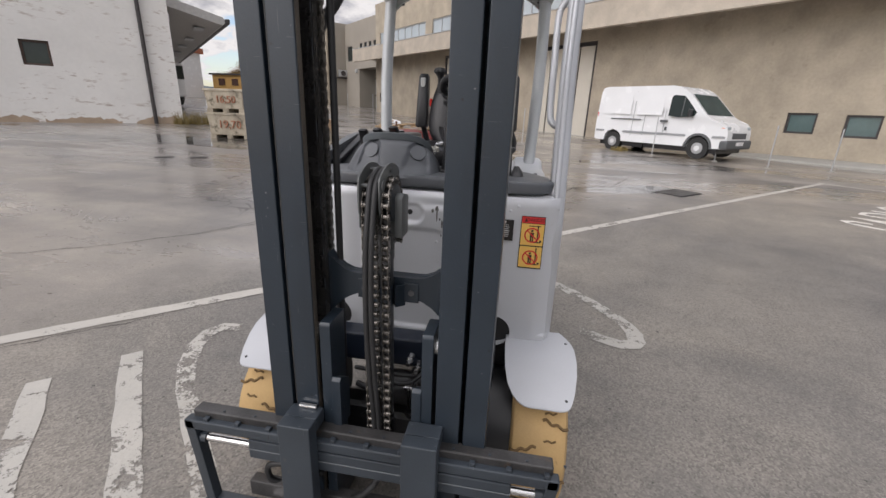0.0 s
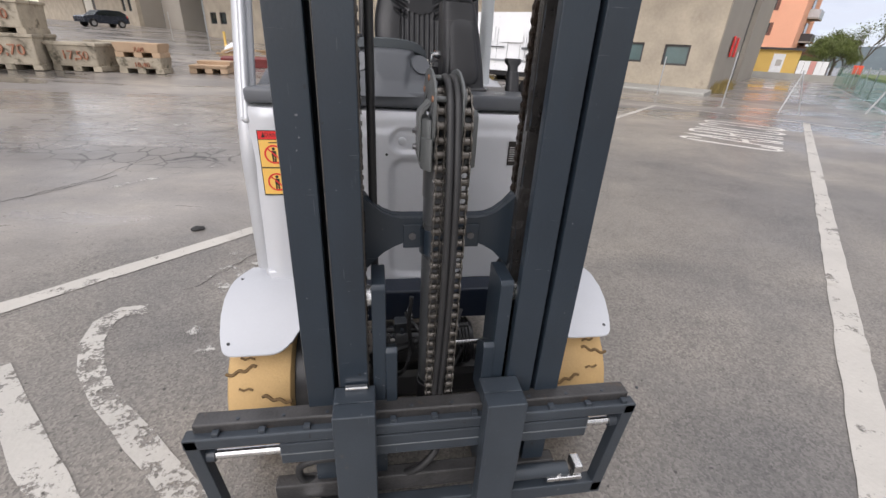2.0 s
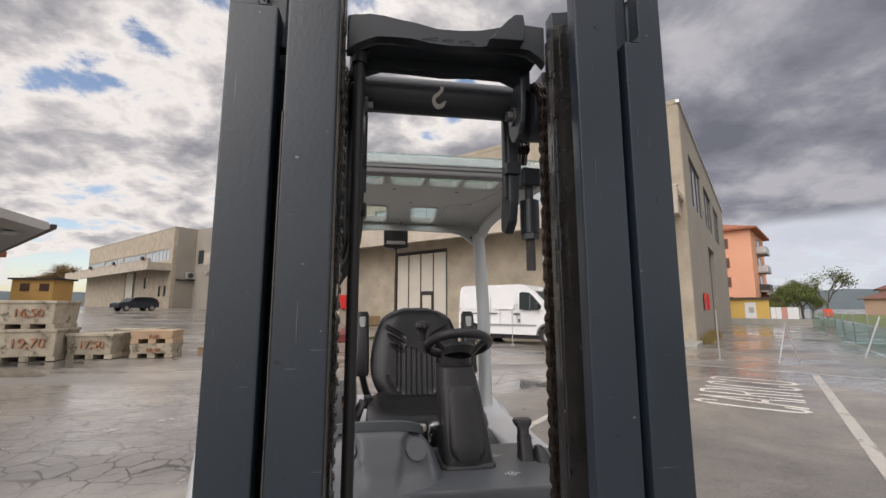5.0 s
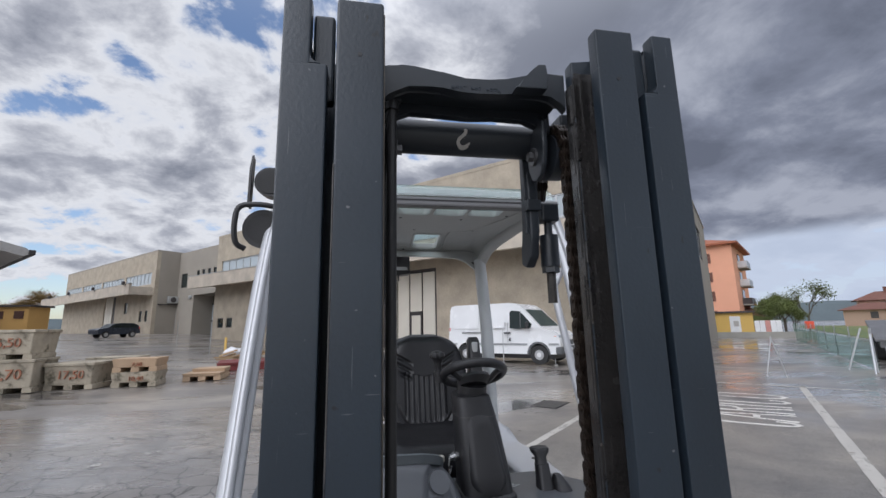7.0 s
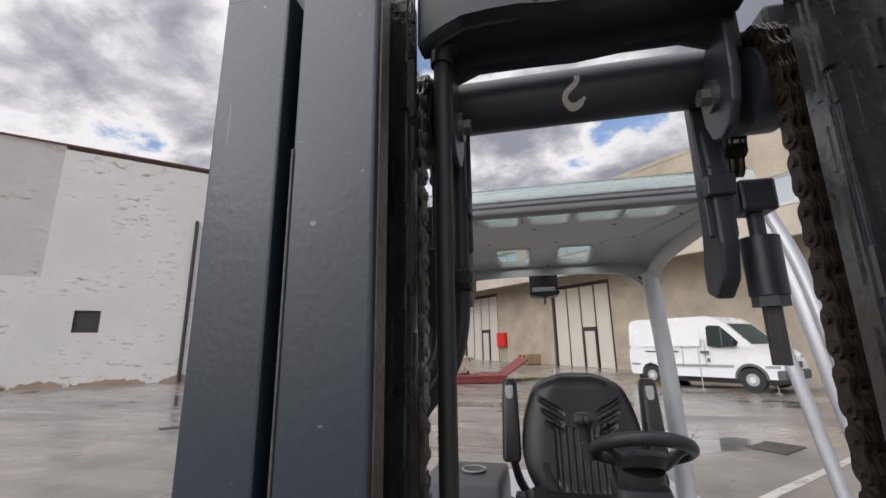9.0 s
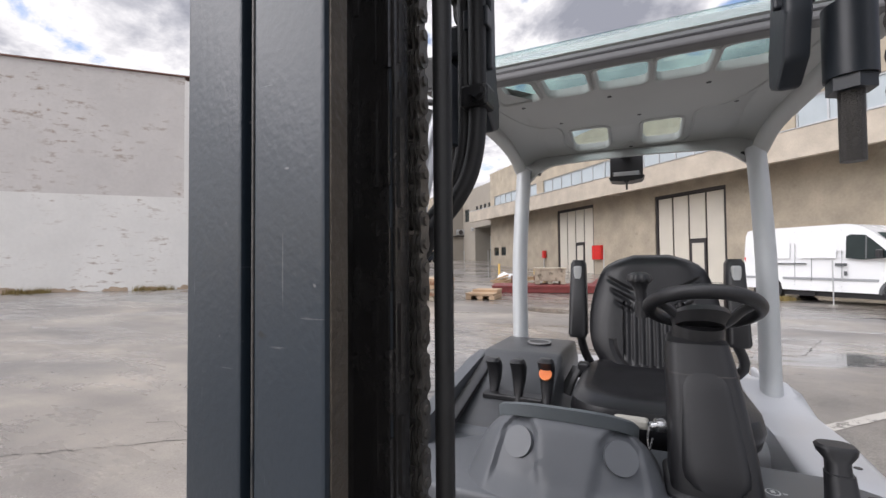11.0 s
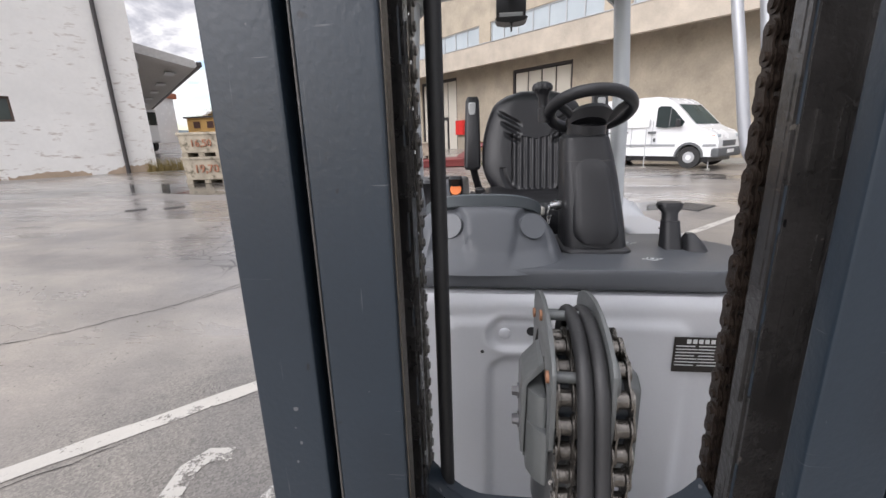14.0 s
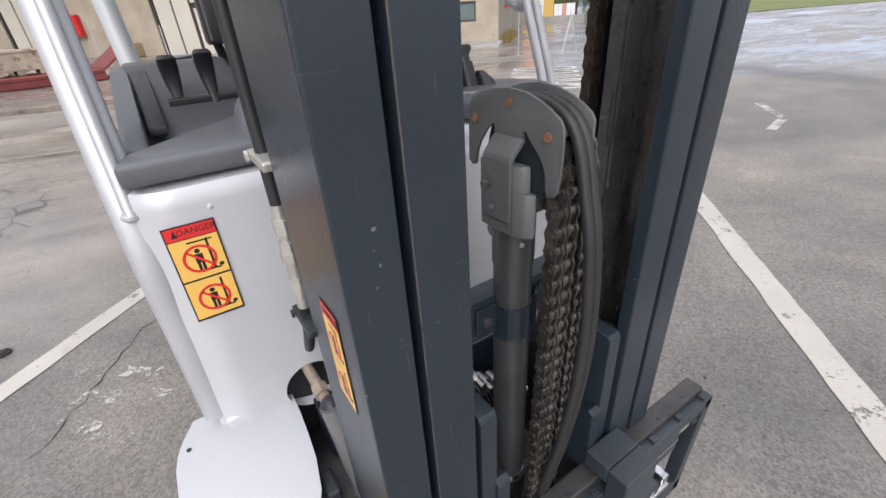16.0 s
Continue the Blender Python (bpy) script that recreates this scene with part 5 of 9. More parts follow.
def build_wall_fittings():
    h = thing("fire_hose_cabinet", YARD @ Vector((19.74, 23.9, 1.4)), 44.5, "red fire-hose cabinet on the warehouse wall", "cabinet")
    part("cabinet", boxed(-0.2, 0.05, -0.42, 0.42, 0.0, 0.95, 0.02), RED_BOX, h)
    part("door", boxed(-0.215, -0.2, -0.36, 0.36, 0.06, 0.89), RED_BOX, h)
    e = thing("fire_extinguisher_box", YARD @ Vector((19.74, 30.2, 1.3)), 44.5, "small red extinguisher box on a post at the wall", "cabinet")
    part("cabinet", boxed(-0.25, -0.02, -0.14, 0.14, 0.25, 0.85, 0.02), RED_BOX, e)
    part("post", boxed(-0.18, -0.10, -0.04, 0.04, -1.3, 0.2), ALU, e)
    for u in (23.6, 25.2):
        b = thing("red_sign_panel", YARD @ Vector((u, 2.62, 1.35)), 44.5, "plain red panel on the side wall", "sign")
        part("panel", boxed(-0.3, 0.3, -0.04, 0.02, 0.0, 0.8, 0.01), RED_BOX, b)
    m = thing("manhole_cover", place(7.95, 3.80, 0.004), 44.5, "rectangular steel drain cover in a puddle", "drain cover")
    part("cover", boxed(-0.35, 0.35, -0.25, 0.25, -0.02, 0.012, 0.004), GREASE_TOP, m)
    # two dark slatted rectangles, nearly flush with the asphalt
    for u, v in ((0.40, 10.5), (1.0, 10.28)):
        d = thing("drain_grate", place(u, v, 0.002), 44.5, "small dark slatted rectangle set in the asphalt", "drain")
        part("frame", boxed(-0.17, 0.17, -0.10, 0.10, -0.02, 0.006, 0.002), FRAME_DARK, d)
        for k in range(5):
            part("slat", boxed(-0.13 + k * 0.06, -0.10 + k * 0.06, -0.08, 0.08, 0.006, 0.012), GREASE_TOP, d)
    r = random.Random(3)
    s = thing("tar_lump", place(1.0, 3.25), 20, "small black lump of tar on the asphalt", "lump")
    bm = ball(bmesh.new(), (0, 0, 0.008), 0.03, (1.4, 0.8, 0.5), 12)
    for v in bm.verts:
        v.co += Vector((r.uniform(-1, 1), r.uniform(-1, 1), r.uniform(-0.3, 0.6))) * 0.006
    part("lump", bm, TYRE_BLACK, s)


build_wall_fittings()


def build_fence():
    """Green wire fence along the yard's edge."""
    f = thing("wire_fence", (0, 0, 0), 44.5, "green plastic-coated wire fence with steel posts", "fence")
    for k in range(12):
        u = 16.8 + 4.1 * k
        v = -2.25 - 0.035 * (u - 16.8)
        part("post", rod(bmesh.new(), (u, v, 0.0), (u, v, 1.22), 0.022, seg=8), ALU, f)
    bm = bmesh.new()
    u0, u1 = 16.8, 62.0
    n = 150
    for k in range(n):
        u = u0 + (u1 - u0) * k / n
        v = -2.25 - 0.035 * (u - 16.8)
        box(bm, u - 0.003, u + 0.003, v - 0.002, v + 0.002, 0.03, 1.15)
    for k in range(16):
        z = 0.05 + k * 0.073
        vs = [bm.verts.new(p) for p in ((u0, -2.245, z), (u1, -2.245 - 0.035 * (u1 - 16.8), z), (u1, -2.245 - 0.035 * (u1 - 16.8), z + 0.004), (u0, -2.245, z + 0.004))]
        bm.faces.new(vs)
    m = part("wire_mesh", bm, NET, f, "green wire mesh")
    tagged(m, kind="stuff")
    part("brace", tube(bmesh.new(), [(16.9, -2.25, 1.2), (16.2, -2.1, 0.0)], 0.025, 8, 1), ALU, f)
    part("debris_net", boxed(17.0, 40.0, -2.34, -2.33, 0.04, 0.85), glass("green_debris_net", (0.80, 0.88, 0.85), 0.6, 0.97), f, "torn green shade net")
    t = thing("steel_trestle", place(14.73, 0.07), 44.5, "light steel A-frame stand on the asphalt", "trestle")
    part("leg", tube(bmesh.new(), [(-0.10, 0.22, 0.0), (0.02, 0.0, 1.06)], 0.016, 8, 1), ALU, t)
    part("leg", tube(bmesh.new(), [(0.10, -0.22, 0.0), (0.0, 0.02, 1.06)], 0.016, 8, 1), ALU, t)
    part("brace", tube(bmesh.new(), [(-0.05, 0.13, 0.45), (0.05, -0.13, 0.45)], 0.010, 8, 1), ALU, t)
    part("brace", tube(bmesh.new(), [(17.45, -1.75, 0.0), (17.7, -2.2, 1.2)], 0.025, 8, 1), ALU, f)
    g = thing("trailer_frame", place(23.5, -4.4), 44.5 - 8, "grey tipped trailer bed beyond the fence", "trailer")
    bm = boxed(-3.0, 3.0, -1.0, 1.0, 0.14, 0.24, 0.02)
    for y in (-0.9, 0.8):
        box(bm, -3.0, 3.0, y, y + 0.1, -0.06, 0.14, 0.01)
    for x in (-2.9, -1.2, 0.6, 2.4):
        box(bm, x, x + 0.1, -0.8, 0.8, -0.04, 0.14, 0.01)
    bm.transform(Matrix.Translation((0, 0, 0.86)) @ Matrix.Rotation(radians(-6), 4, "Y"))
    part("bed", bm, mat("dull_trailer_steel", (0.17, 0.17, 0.175), 0.55, 0.3, 0.3, 3, 30, 0.3), g)
    part("chassis", boxed(-2.6, 2.8, -0.5, 0.5, 0.42, 0.62, 0.02), FRAME_DARK, g)
    for x in (-1.6, -0.7, 1.8):
        for y in (-0.95, 0.75):
            part("wheel", rod(bmesh.new(), (x, y, 0.36), (x, y + 0.22, 0.36), 0.36, seg=20), TYRE_BLACK, g)


build_fence()


# ---- distance ----
def build_tree(name, at, h, spread, leafy, seed, material, label):
    rng = random.Random(seed)
    t = thing(name, at, 0, label, "tree")
    bm = bmesh.new()
    tips = []

    def limb(p, d, length, r, depth):
        q = p + d * length
        mid = p + d * length * 0.5 + Vector((rng.uniform(-1, 1), rng.uniform(-1, 1), 0)) * length * 0.06
        tube(bm, [p, mid, q], r, 6, 2)
        if depth == 0:
            tips.append(q)
            return
        for _ in range(3 if depth > 1 else 4):
            n = (d + Vector((rng.uniform(-1, 1) * spread, rng.uniform(-1, 1) * spread, rng.uniform(-0.15, 0.6)))).normalized()
            limb(q, n, length * rng.uniform(0.55, 0.8), r * 0.58, depth - 1)
        tips.append(q)
    limb(Vector((0, 0, -0.3)), Vector((0, 0, 1)), h * (0.26 if leafy > 5 else 0.235), h * (0.022 if leafy > 5 else 0.013), 4 if leafy > 5 else 5)
    part("trunk", bm, BARK, t, smooth=True)
    bm = bmesh.new()
    for tip in tips:
        for _ in range(leafy):
            c = tip + Vector((rng.gauss(0, 1), rng.gauss(0, 1), rng.gauss(0, 0.8))) * h * 0.045
            s = h * rng.uniform(0.006, 0.015)
            a, b = Vector((rng.gauss(0, 1), rng.gauss(0, 1), rng.gauss(0, 1))).normalized(), Vector((rng.gauss(0, 1), rng.gauss(0, 1), rng.gauss(0, 1))).normalized()
            bm.faces.new([bm.verts.new(q) for q in (c - a * s, c + b * s * 0.7, c + a * s, c - b * s * 0.7)])
    if leafy:
        tagged(part("crown", bm, material, t), kind="stuff")


def far(t_u, t_v, dz=0.0):
    p = YARD @ Vector((t_u, t_v, 0))
    p.z = rise(t_v) + dz
    return p


build_tree("bare_tree", far(72.0, -6.3), 9.2, 0.80, 3, 21, LEAF, "half-bare tree with fine branches")
for k, (u, v, h) in enumerate(((62, -2.2, 5.5), (66, -3.0, 6.5), (70, -2.0, 7.0), (64, -4.2, 5.0), (75, -4.0, 8.0), (60, -0.8, 4.0)  )):
    build_tree("green_tree", far(u, v), h * 0.9, 0.9, 55, 40 + k, LEAF, "dense green tree beyond the yard")
build_tree("autumn_tree", far(20.0, 103.0), 10.5, 0.8, 34, 61, LEAF_AUTUMN, "broad tree with autumn leaves behind the roofs")
build_tree("autumn_tree", far(17.5, 108.0), 8.5, 0.8, 34, 62, LEAF_AUTUMN, "broad tree with autumn leaves behind the roofs")


def build_apartments():
    a = thing("apartment_block", far(70.6, 0.85), 44.5 - 6, "salmon apartment block with balconies and a red tiled roof", "apartment block")
    part("wall", boxed(0, 14, 0, 14, -1, 12.4), ORANGE_WALL, a)
    part("roof", loft(bmesh.new(), [[(-0.8, -0.8, 12.4), (14.8, -0.8, 12.4), (14.8, 14.8, 12.4), (-0.8, 14.8, 12.4)], [(5, 5, 14.2), (9, 5, 14.2), (9, 9, 14.2), (5, 9, 14.2)]]), TILE_RED, a)
    part("eaves", boxed(-0.85, 14.85, -0.85, 14.85, 12.15, 12.42), TILE_RED, a)
    for z in (1.6, 4.3, 7.0, 9.7):
        for v in (2.95, 6.5, 10.0):
            w = part("window", boxed(-0.04, 0.02, v, v + 0.75, z, z + 1.35), FRAME_DARK, a)
            for q in (v - 0.34, v + 0.77):
                part("shutter", boxed(-0.09, -0.042, q, q + 0.32, z - 0.02, z + 1.37), TILE_BROWN, w)
        b = part("balcony", boxed(4.5, 9.0, -1.15, 0.0, z - 0.6, z - 0.42), KERB, a)
        part("railing", boxed(4.5, 9.0, -1.15, -1.10, z - 0.42, z + 0.45), ALU if z > 5 else FRAME_DARK, b)
        part("railing", boxed(4.5, 4.56, -1.10, 0, z - 0.42, z + 0.45), ALU if z > 5 else FRAME_DARK, b)
        part("balcony_door", boxed(5.5, 8.0, -0.06, 0.0, z - 0.4, z + 1.7), DARK_GLASS, a)
    part("loggia", boxed(6.0, 13.0, -1.9, -0.02, -1.0, 3.3), TILE_BROWN, a, "red-brown lower porch")
    part("loggia_roof", prism(bmesh.new(), [(-2.3, 3.3), (0.0, 4.2), (0.0, 4.35), (-2.35, 3.45)], "x", 5.7, 13.3), TILE_RED, a)
    s = thing("ochre_shed", far(49.2, -0.12), 44.5, "ochre flat-roofed shed with white double doors", "shed")
    part("wall", boxed(0, 6, 0, 8.5, -0.3, 2.25), YELLOW_WALL, s)
    part("roof", boxed(-0.3, 6.2, -0.2, 8.7, 2.25, 2.42), FRAME_DARK, s)
    part("door", boxed(-0.06, -0.005, 1.0, 1.85, -0.1, 1.95), VAN, s)
    part("door_mark", boxed(-0.065, -0.061, 1.15, 1.55, 1.0, 1.5), mat("grey_stain", (0.45, 0.43, 0.40), 0.8), s)
    w = thing("low_yard_wall", far(47.5, -4.2), 44.5, "low grey concrete wall closing the yard", "wall")
    part("wall", boxed(0, 0.3, 0, 16, -0.2, 0.5), KERB, w)
    p = thing("panel_fence", far(49.2, -2.15), 44.5, "white and pink panel fence beside the shed", "fence")
    for k in range(5):
        part("panel", boxed(0, 0.06, k * 0.40, k * 0.40 + 0.38, 0, 1.5), mat("pink_panel", (0.62, 0.30, 0.26), 0.7) if k == 2 else VAN, p)
    h = thing("red_container", far(50.0, -4.13, 0.35), 44.5, "small bright red container beyond the fence", "container")
    part("container", boxed(-0.3, 0.3, -0.30, 0.30, 0.35, 1.0, 0.03), mat("orange_red", (0.75, 0.09, 0.04), 0.5), h)
    b = thing("detached_house", far(120, -21.5), 44.5 - 8, "beige two-storey house with brown-red tiled hip roofs", "house")
    salmon = mat("pale_salmon_render", (0.42, 0.29, 0.22), 0.85, 0.0, 0.06, 0.4, 6, 0.2)
    for x0, x1, y0, y1, z, ridge in ((-3.0, 3.0, -9.0, 5.0, 3.2, 1.4), (3.02, 11.0, -11.0, 2.5, 5.2, 1.9)):
        part("wall", boxed(x0, x1, y0, y1, -1, z), salmon, b)
        part("roof", loft(bmesh.new(), [[(x0 - 0.8, y0 - 0.9, z), (x1 + 0.8, y0 - 0.9, z), (x1 + 0.8, y1 + 0.9, z), (x0 - 0.8, y1 + 0.9, z)], [((x0 + x1) / 2 - 0.1, y0 + 3.0, z + ridge), ((x0 + x1) / 2 + 0.1, y0 + 3.0, z + ridge), ((x0 + x1) / 2 + 0.1, y1 - 3.0, z + ridge), ((x0 + x1) / 2 - 0.1, y1 - 3.0, z + ridge)]]), TILE_BROWN, b)
        for y in (y0 + 2.0, y0 + 5.5, y0 + 9.0):
            part("window", boxed(x0 - 0.05, x0 - 0.005, y, y + 1.1, z - 1.7, z - 0.4), FRAME_DARK, b)
    part("chimney", boxed(6.0, 6.7, -2.5, -1.8, 6.2, 8.0), TILE_BROWN, b)
    # field and hills
    bm = bmesh.new()
    for q in ((36, -6.5), (130, -9), (170, -75), (75, -75)):
        bm.verts.new(YARD @ Vector((q[0], q[1], 0.03)))
    bm.faces.new(list(bm.verts))
    tagged(part("field", bm, GRASS), "flat green meadow beyond the fence", "field", kind="structure")
    bm = bmesh.new()
    lo, hi = [], []
    n = 120
    for k in range(n + 1):
        a = radians(-60 + 260 * k / n)
        r = 620
        z = 17 + 7 * noise.noise(Vector((k * 0.13, 0.5, 0))) + 3 * noise.noise(Vector((k * 0.5, 2.5, 0)))
        lo.append(bm.verts.new((r * math.cos(a), r * math.sin(a), -4)))
        hi.append(bm.verts.new((r * 1.1 * math.cos(a), r * 1.1 * math.sin(a), max(z, 6))))
    for k in range(n):
        bm.faces.new((lo[k], lo[k + 1], hi[k + 1], hi[k]))
    tagged(part("backdrop_hills", bm, HILL), "low wooded hills on the horizon, blue haze in their colour", "hills", kind="structure")


build_apartments()


def build_left_distance():
    c = thing("site_cabin", far(10.3, 60.0), 44.5 - 48, "ochre site cabin with a dark flat roof and brown shutters", "cabin")
    part("wall", boxed(-1.95, 1.95, -1.3, 1.3, -0.3, 2.75), mat("orange_brown_render", (0.55, 0.33, 0.11), 0.85, 0.0, 0.08, 0.5, 6, 0.2), c)
    part("roof", boxed(-2.2, 2.2, -1.55, 1.55, 2.75, 2.92), FRAME_DARK, c)
    for x in (-1.1, 0.7):
        part("shutter", boxed(x, x + 0.85, -1.36, -1.3, 1.6, 2.35), mat("brown_shutter", (0.07, 0.03, 0.02), 0.7), c)
    t = thing("parked_lorry", far(0.4, 41.0), 44.5 - 60, "white lorry with a red cab stripe parked by the hall", "lorry")
    part("box_body", boxed(-3.0, 2.0, -1.2, 1.2, 0.9, 3.6, 0.04), VAN, t)
    part("cab", boxed(2.1, 3.9, -1.15, 1.15, 0.6, 2.9, 0.15), VAN, t)
    part("cab_stripe", boxed(2.3, 3.7, -1.17, -1.13, 1.0, 1.7), RED_BOX, t)
    part("screen", boxed(3.86, 3.92, -1.0, 1.0, 1.8, 2.7), DARK_GLASS, t)
    for x in (-2.0, -0.8, 2.9):
        for y in (-1.15, 0.9):
            part("wheel", rod(bmesh.new(), (x, y, 0.5), (x, y + 0.26, 0.5), 0.5, seg=20), TYRE_BLACK, t)
    h = thing("low_hall", far(-2.0, 66.0), 44.5 - 45, "low pale hall with a red roof edge far behind", "building")
    part("wall", boxed(-9, 9, -4, 4, -0.5, 5.0), VAN, h)
    part("roof_edge", boxed(-9.3, 9.3, -4.3, 4.3, 5.0, 5.6), TILE_RED, h)
    part("opening", boxed(-6, 2, -4.06, -4.0, 2.6, 4.4), DARK_GLASS, h)


build_left_distance()

# ---- the forklift ----
XC = -0.25


def capsule(cy, cz, length, r, waist=0.8, n=5):
    """Outline of a chain plate in (y, z): two round ends with a waist, standing upright."""
    pts = []
    for k in range(n + 1):
        a = math.pi * k / n
        pts.append((cy + r * math.cos(a), cz + length / 2 + r * math.sin(a)))
    pts.append((cy - r * waist, cz))
    for k in range(n + 1):
        a = math.pi + math.pi * k / n
        pts.append((cy + r * math.cos(a), cz - length / 2 + r * math.sin(a)))
    pts.append((cy + r * waist, cz))
    return pts


def chain_mesh(path, x, width, pitch, r, rows):
    """A plate chain that follows a path in the y-z plane."""
    pts = [Vector((0, y, z)) for y, z in path]
    lens = [0.0]
    for a, b in zip(pts, pts[1:]):
        lens.append(lens[-1] + (b - a).length)

    def at(s):
        for i in range(len(pts) - 1):
            if s <= lens[i + 1] or i == len(pts) - 2:
                k = (s - lens[i]) / (lens[i + 1] - lens[i])
                return pts[i].lerp(pts[i + 1], k)
    bm = bmesh.new()
    n = int(lens[-1] / pitch)
    for i in range(n):
        a, b = at(i * pitch), at((i + 1) * pitch)
        mid, d = (a + b) / 2, (b - a)
        turn = Matrix.Rotation(math.atan2(d.y, d.z), 4, "X").inverted()
        for k in range(rows):
            # plates sit in turn a little further in or out
            c = x - width / 2 + width * (k + 0.5) / rows
            shift = (0.22 if i % 2 else -0.22) * width / rows * (1 if c > x else -1)
            t = width / rows * 0.36
            low, high = [[bm.verts.new(turn @ Vector((c + shift + dx, p, q)) + mid) for p, q in capsule(0, 0, pitch, r)] for dx in (-t / 2, t / 2)]
            bm.faces.new(low[::-1])
            bm.faces.new(high)
            for j in range(len(low)):
                bm.faces.new((low[j], low[(j + 1) % len(low)], high[(j + 1) % len(low)], high[j]))
        rod(bm, (x - width / 2 - 0.002, a.y, a.z), (x + width / 2 + 0.002, a.y, a.z), r * 0.52, seg=8)
    return bm


def roller_chain_mesh(path, x, width, pitch, r, bays=2):
    """A roller chain that follows a path in the y-z plane: plates, pins and a row of rollers in each bay."""
    pts = [Vector((0, y, z)) for y, z in path]
    bm = bmesh.new()
    joints, left = [pts[0]], 0.0
    for a, b in zip(pts, pts[1:]):
        run, s = (b - a).length, pitch - left
        while s <= run:
            joints.append(a.lerp(b, s / run))
            s += pitch
        left = run - (s - pitch)
    t = 0.0017
    for i, a in enumerate(joints):
        rod(bm, (x - width / 2 - 0.0022, a.y, a.z), (x + width / 2 + 0.0022, a.y, a.z), r * 0.36, seg=8)
        for k in range(bays):
            x0, x1 = x - width / 2 + width * k / bays, x - width / 2 + width * (k + 1) / bays
            rod(bm, (x0 + 2.2 * t, a.y, a.z), (x1 - 2.2 * t, a.y, a.z), r * 0.74, seg=12)
        if i + 1 == len(joints):
            break
        b = joints[i + 1]
        mid, d = (a + b) / 2, (b - a)
        turn = Matrix.Rotation(math.atan2(d.y, d.z), 4, "X").inverted()
        for k in range(bays + 1):
            edge = x - width / 2 + width * k / bays
            inset = t * 1.15 if i % 2 else 0.0
            for c in {0: (edge + inset,), bays: (edge - inset,)}.get(k, (edge - inset - t * 0.1, edge + inset + t * 0.1) if inset else (edge,)):
                low, high = [[bm.verts.new(turn @ Vector((c + dx, p, q)) + mid) for p, q in capsule(0, 0, pitch, r, 0.72)] for dx in (-t / 2, t / 2)]
                bm.faces.new(low[::-1])
                bm.faces.new(high)
                for j in range(len(low)):
                    bm.faces.new((low[j], low[(j + 1) % len(low)], high[(j + 1) % len(low)], high[j]))
    return bm


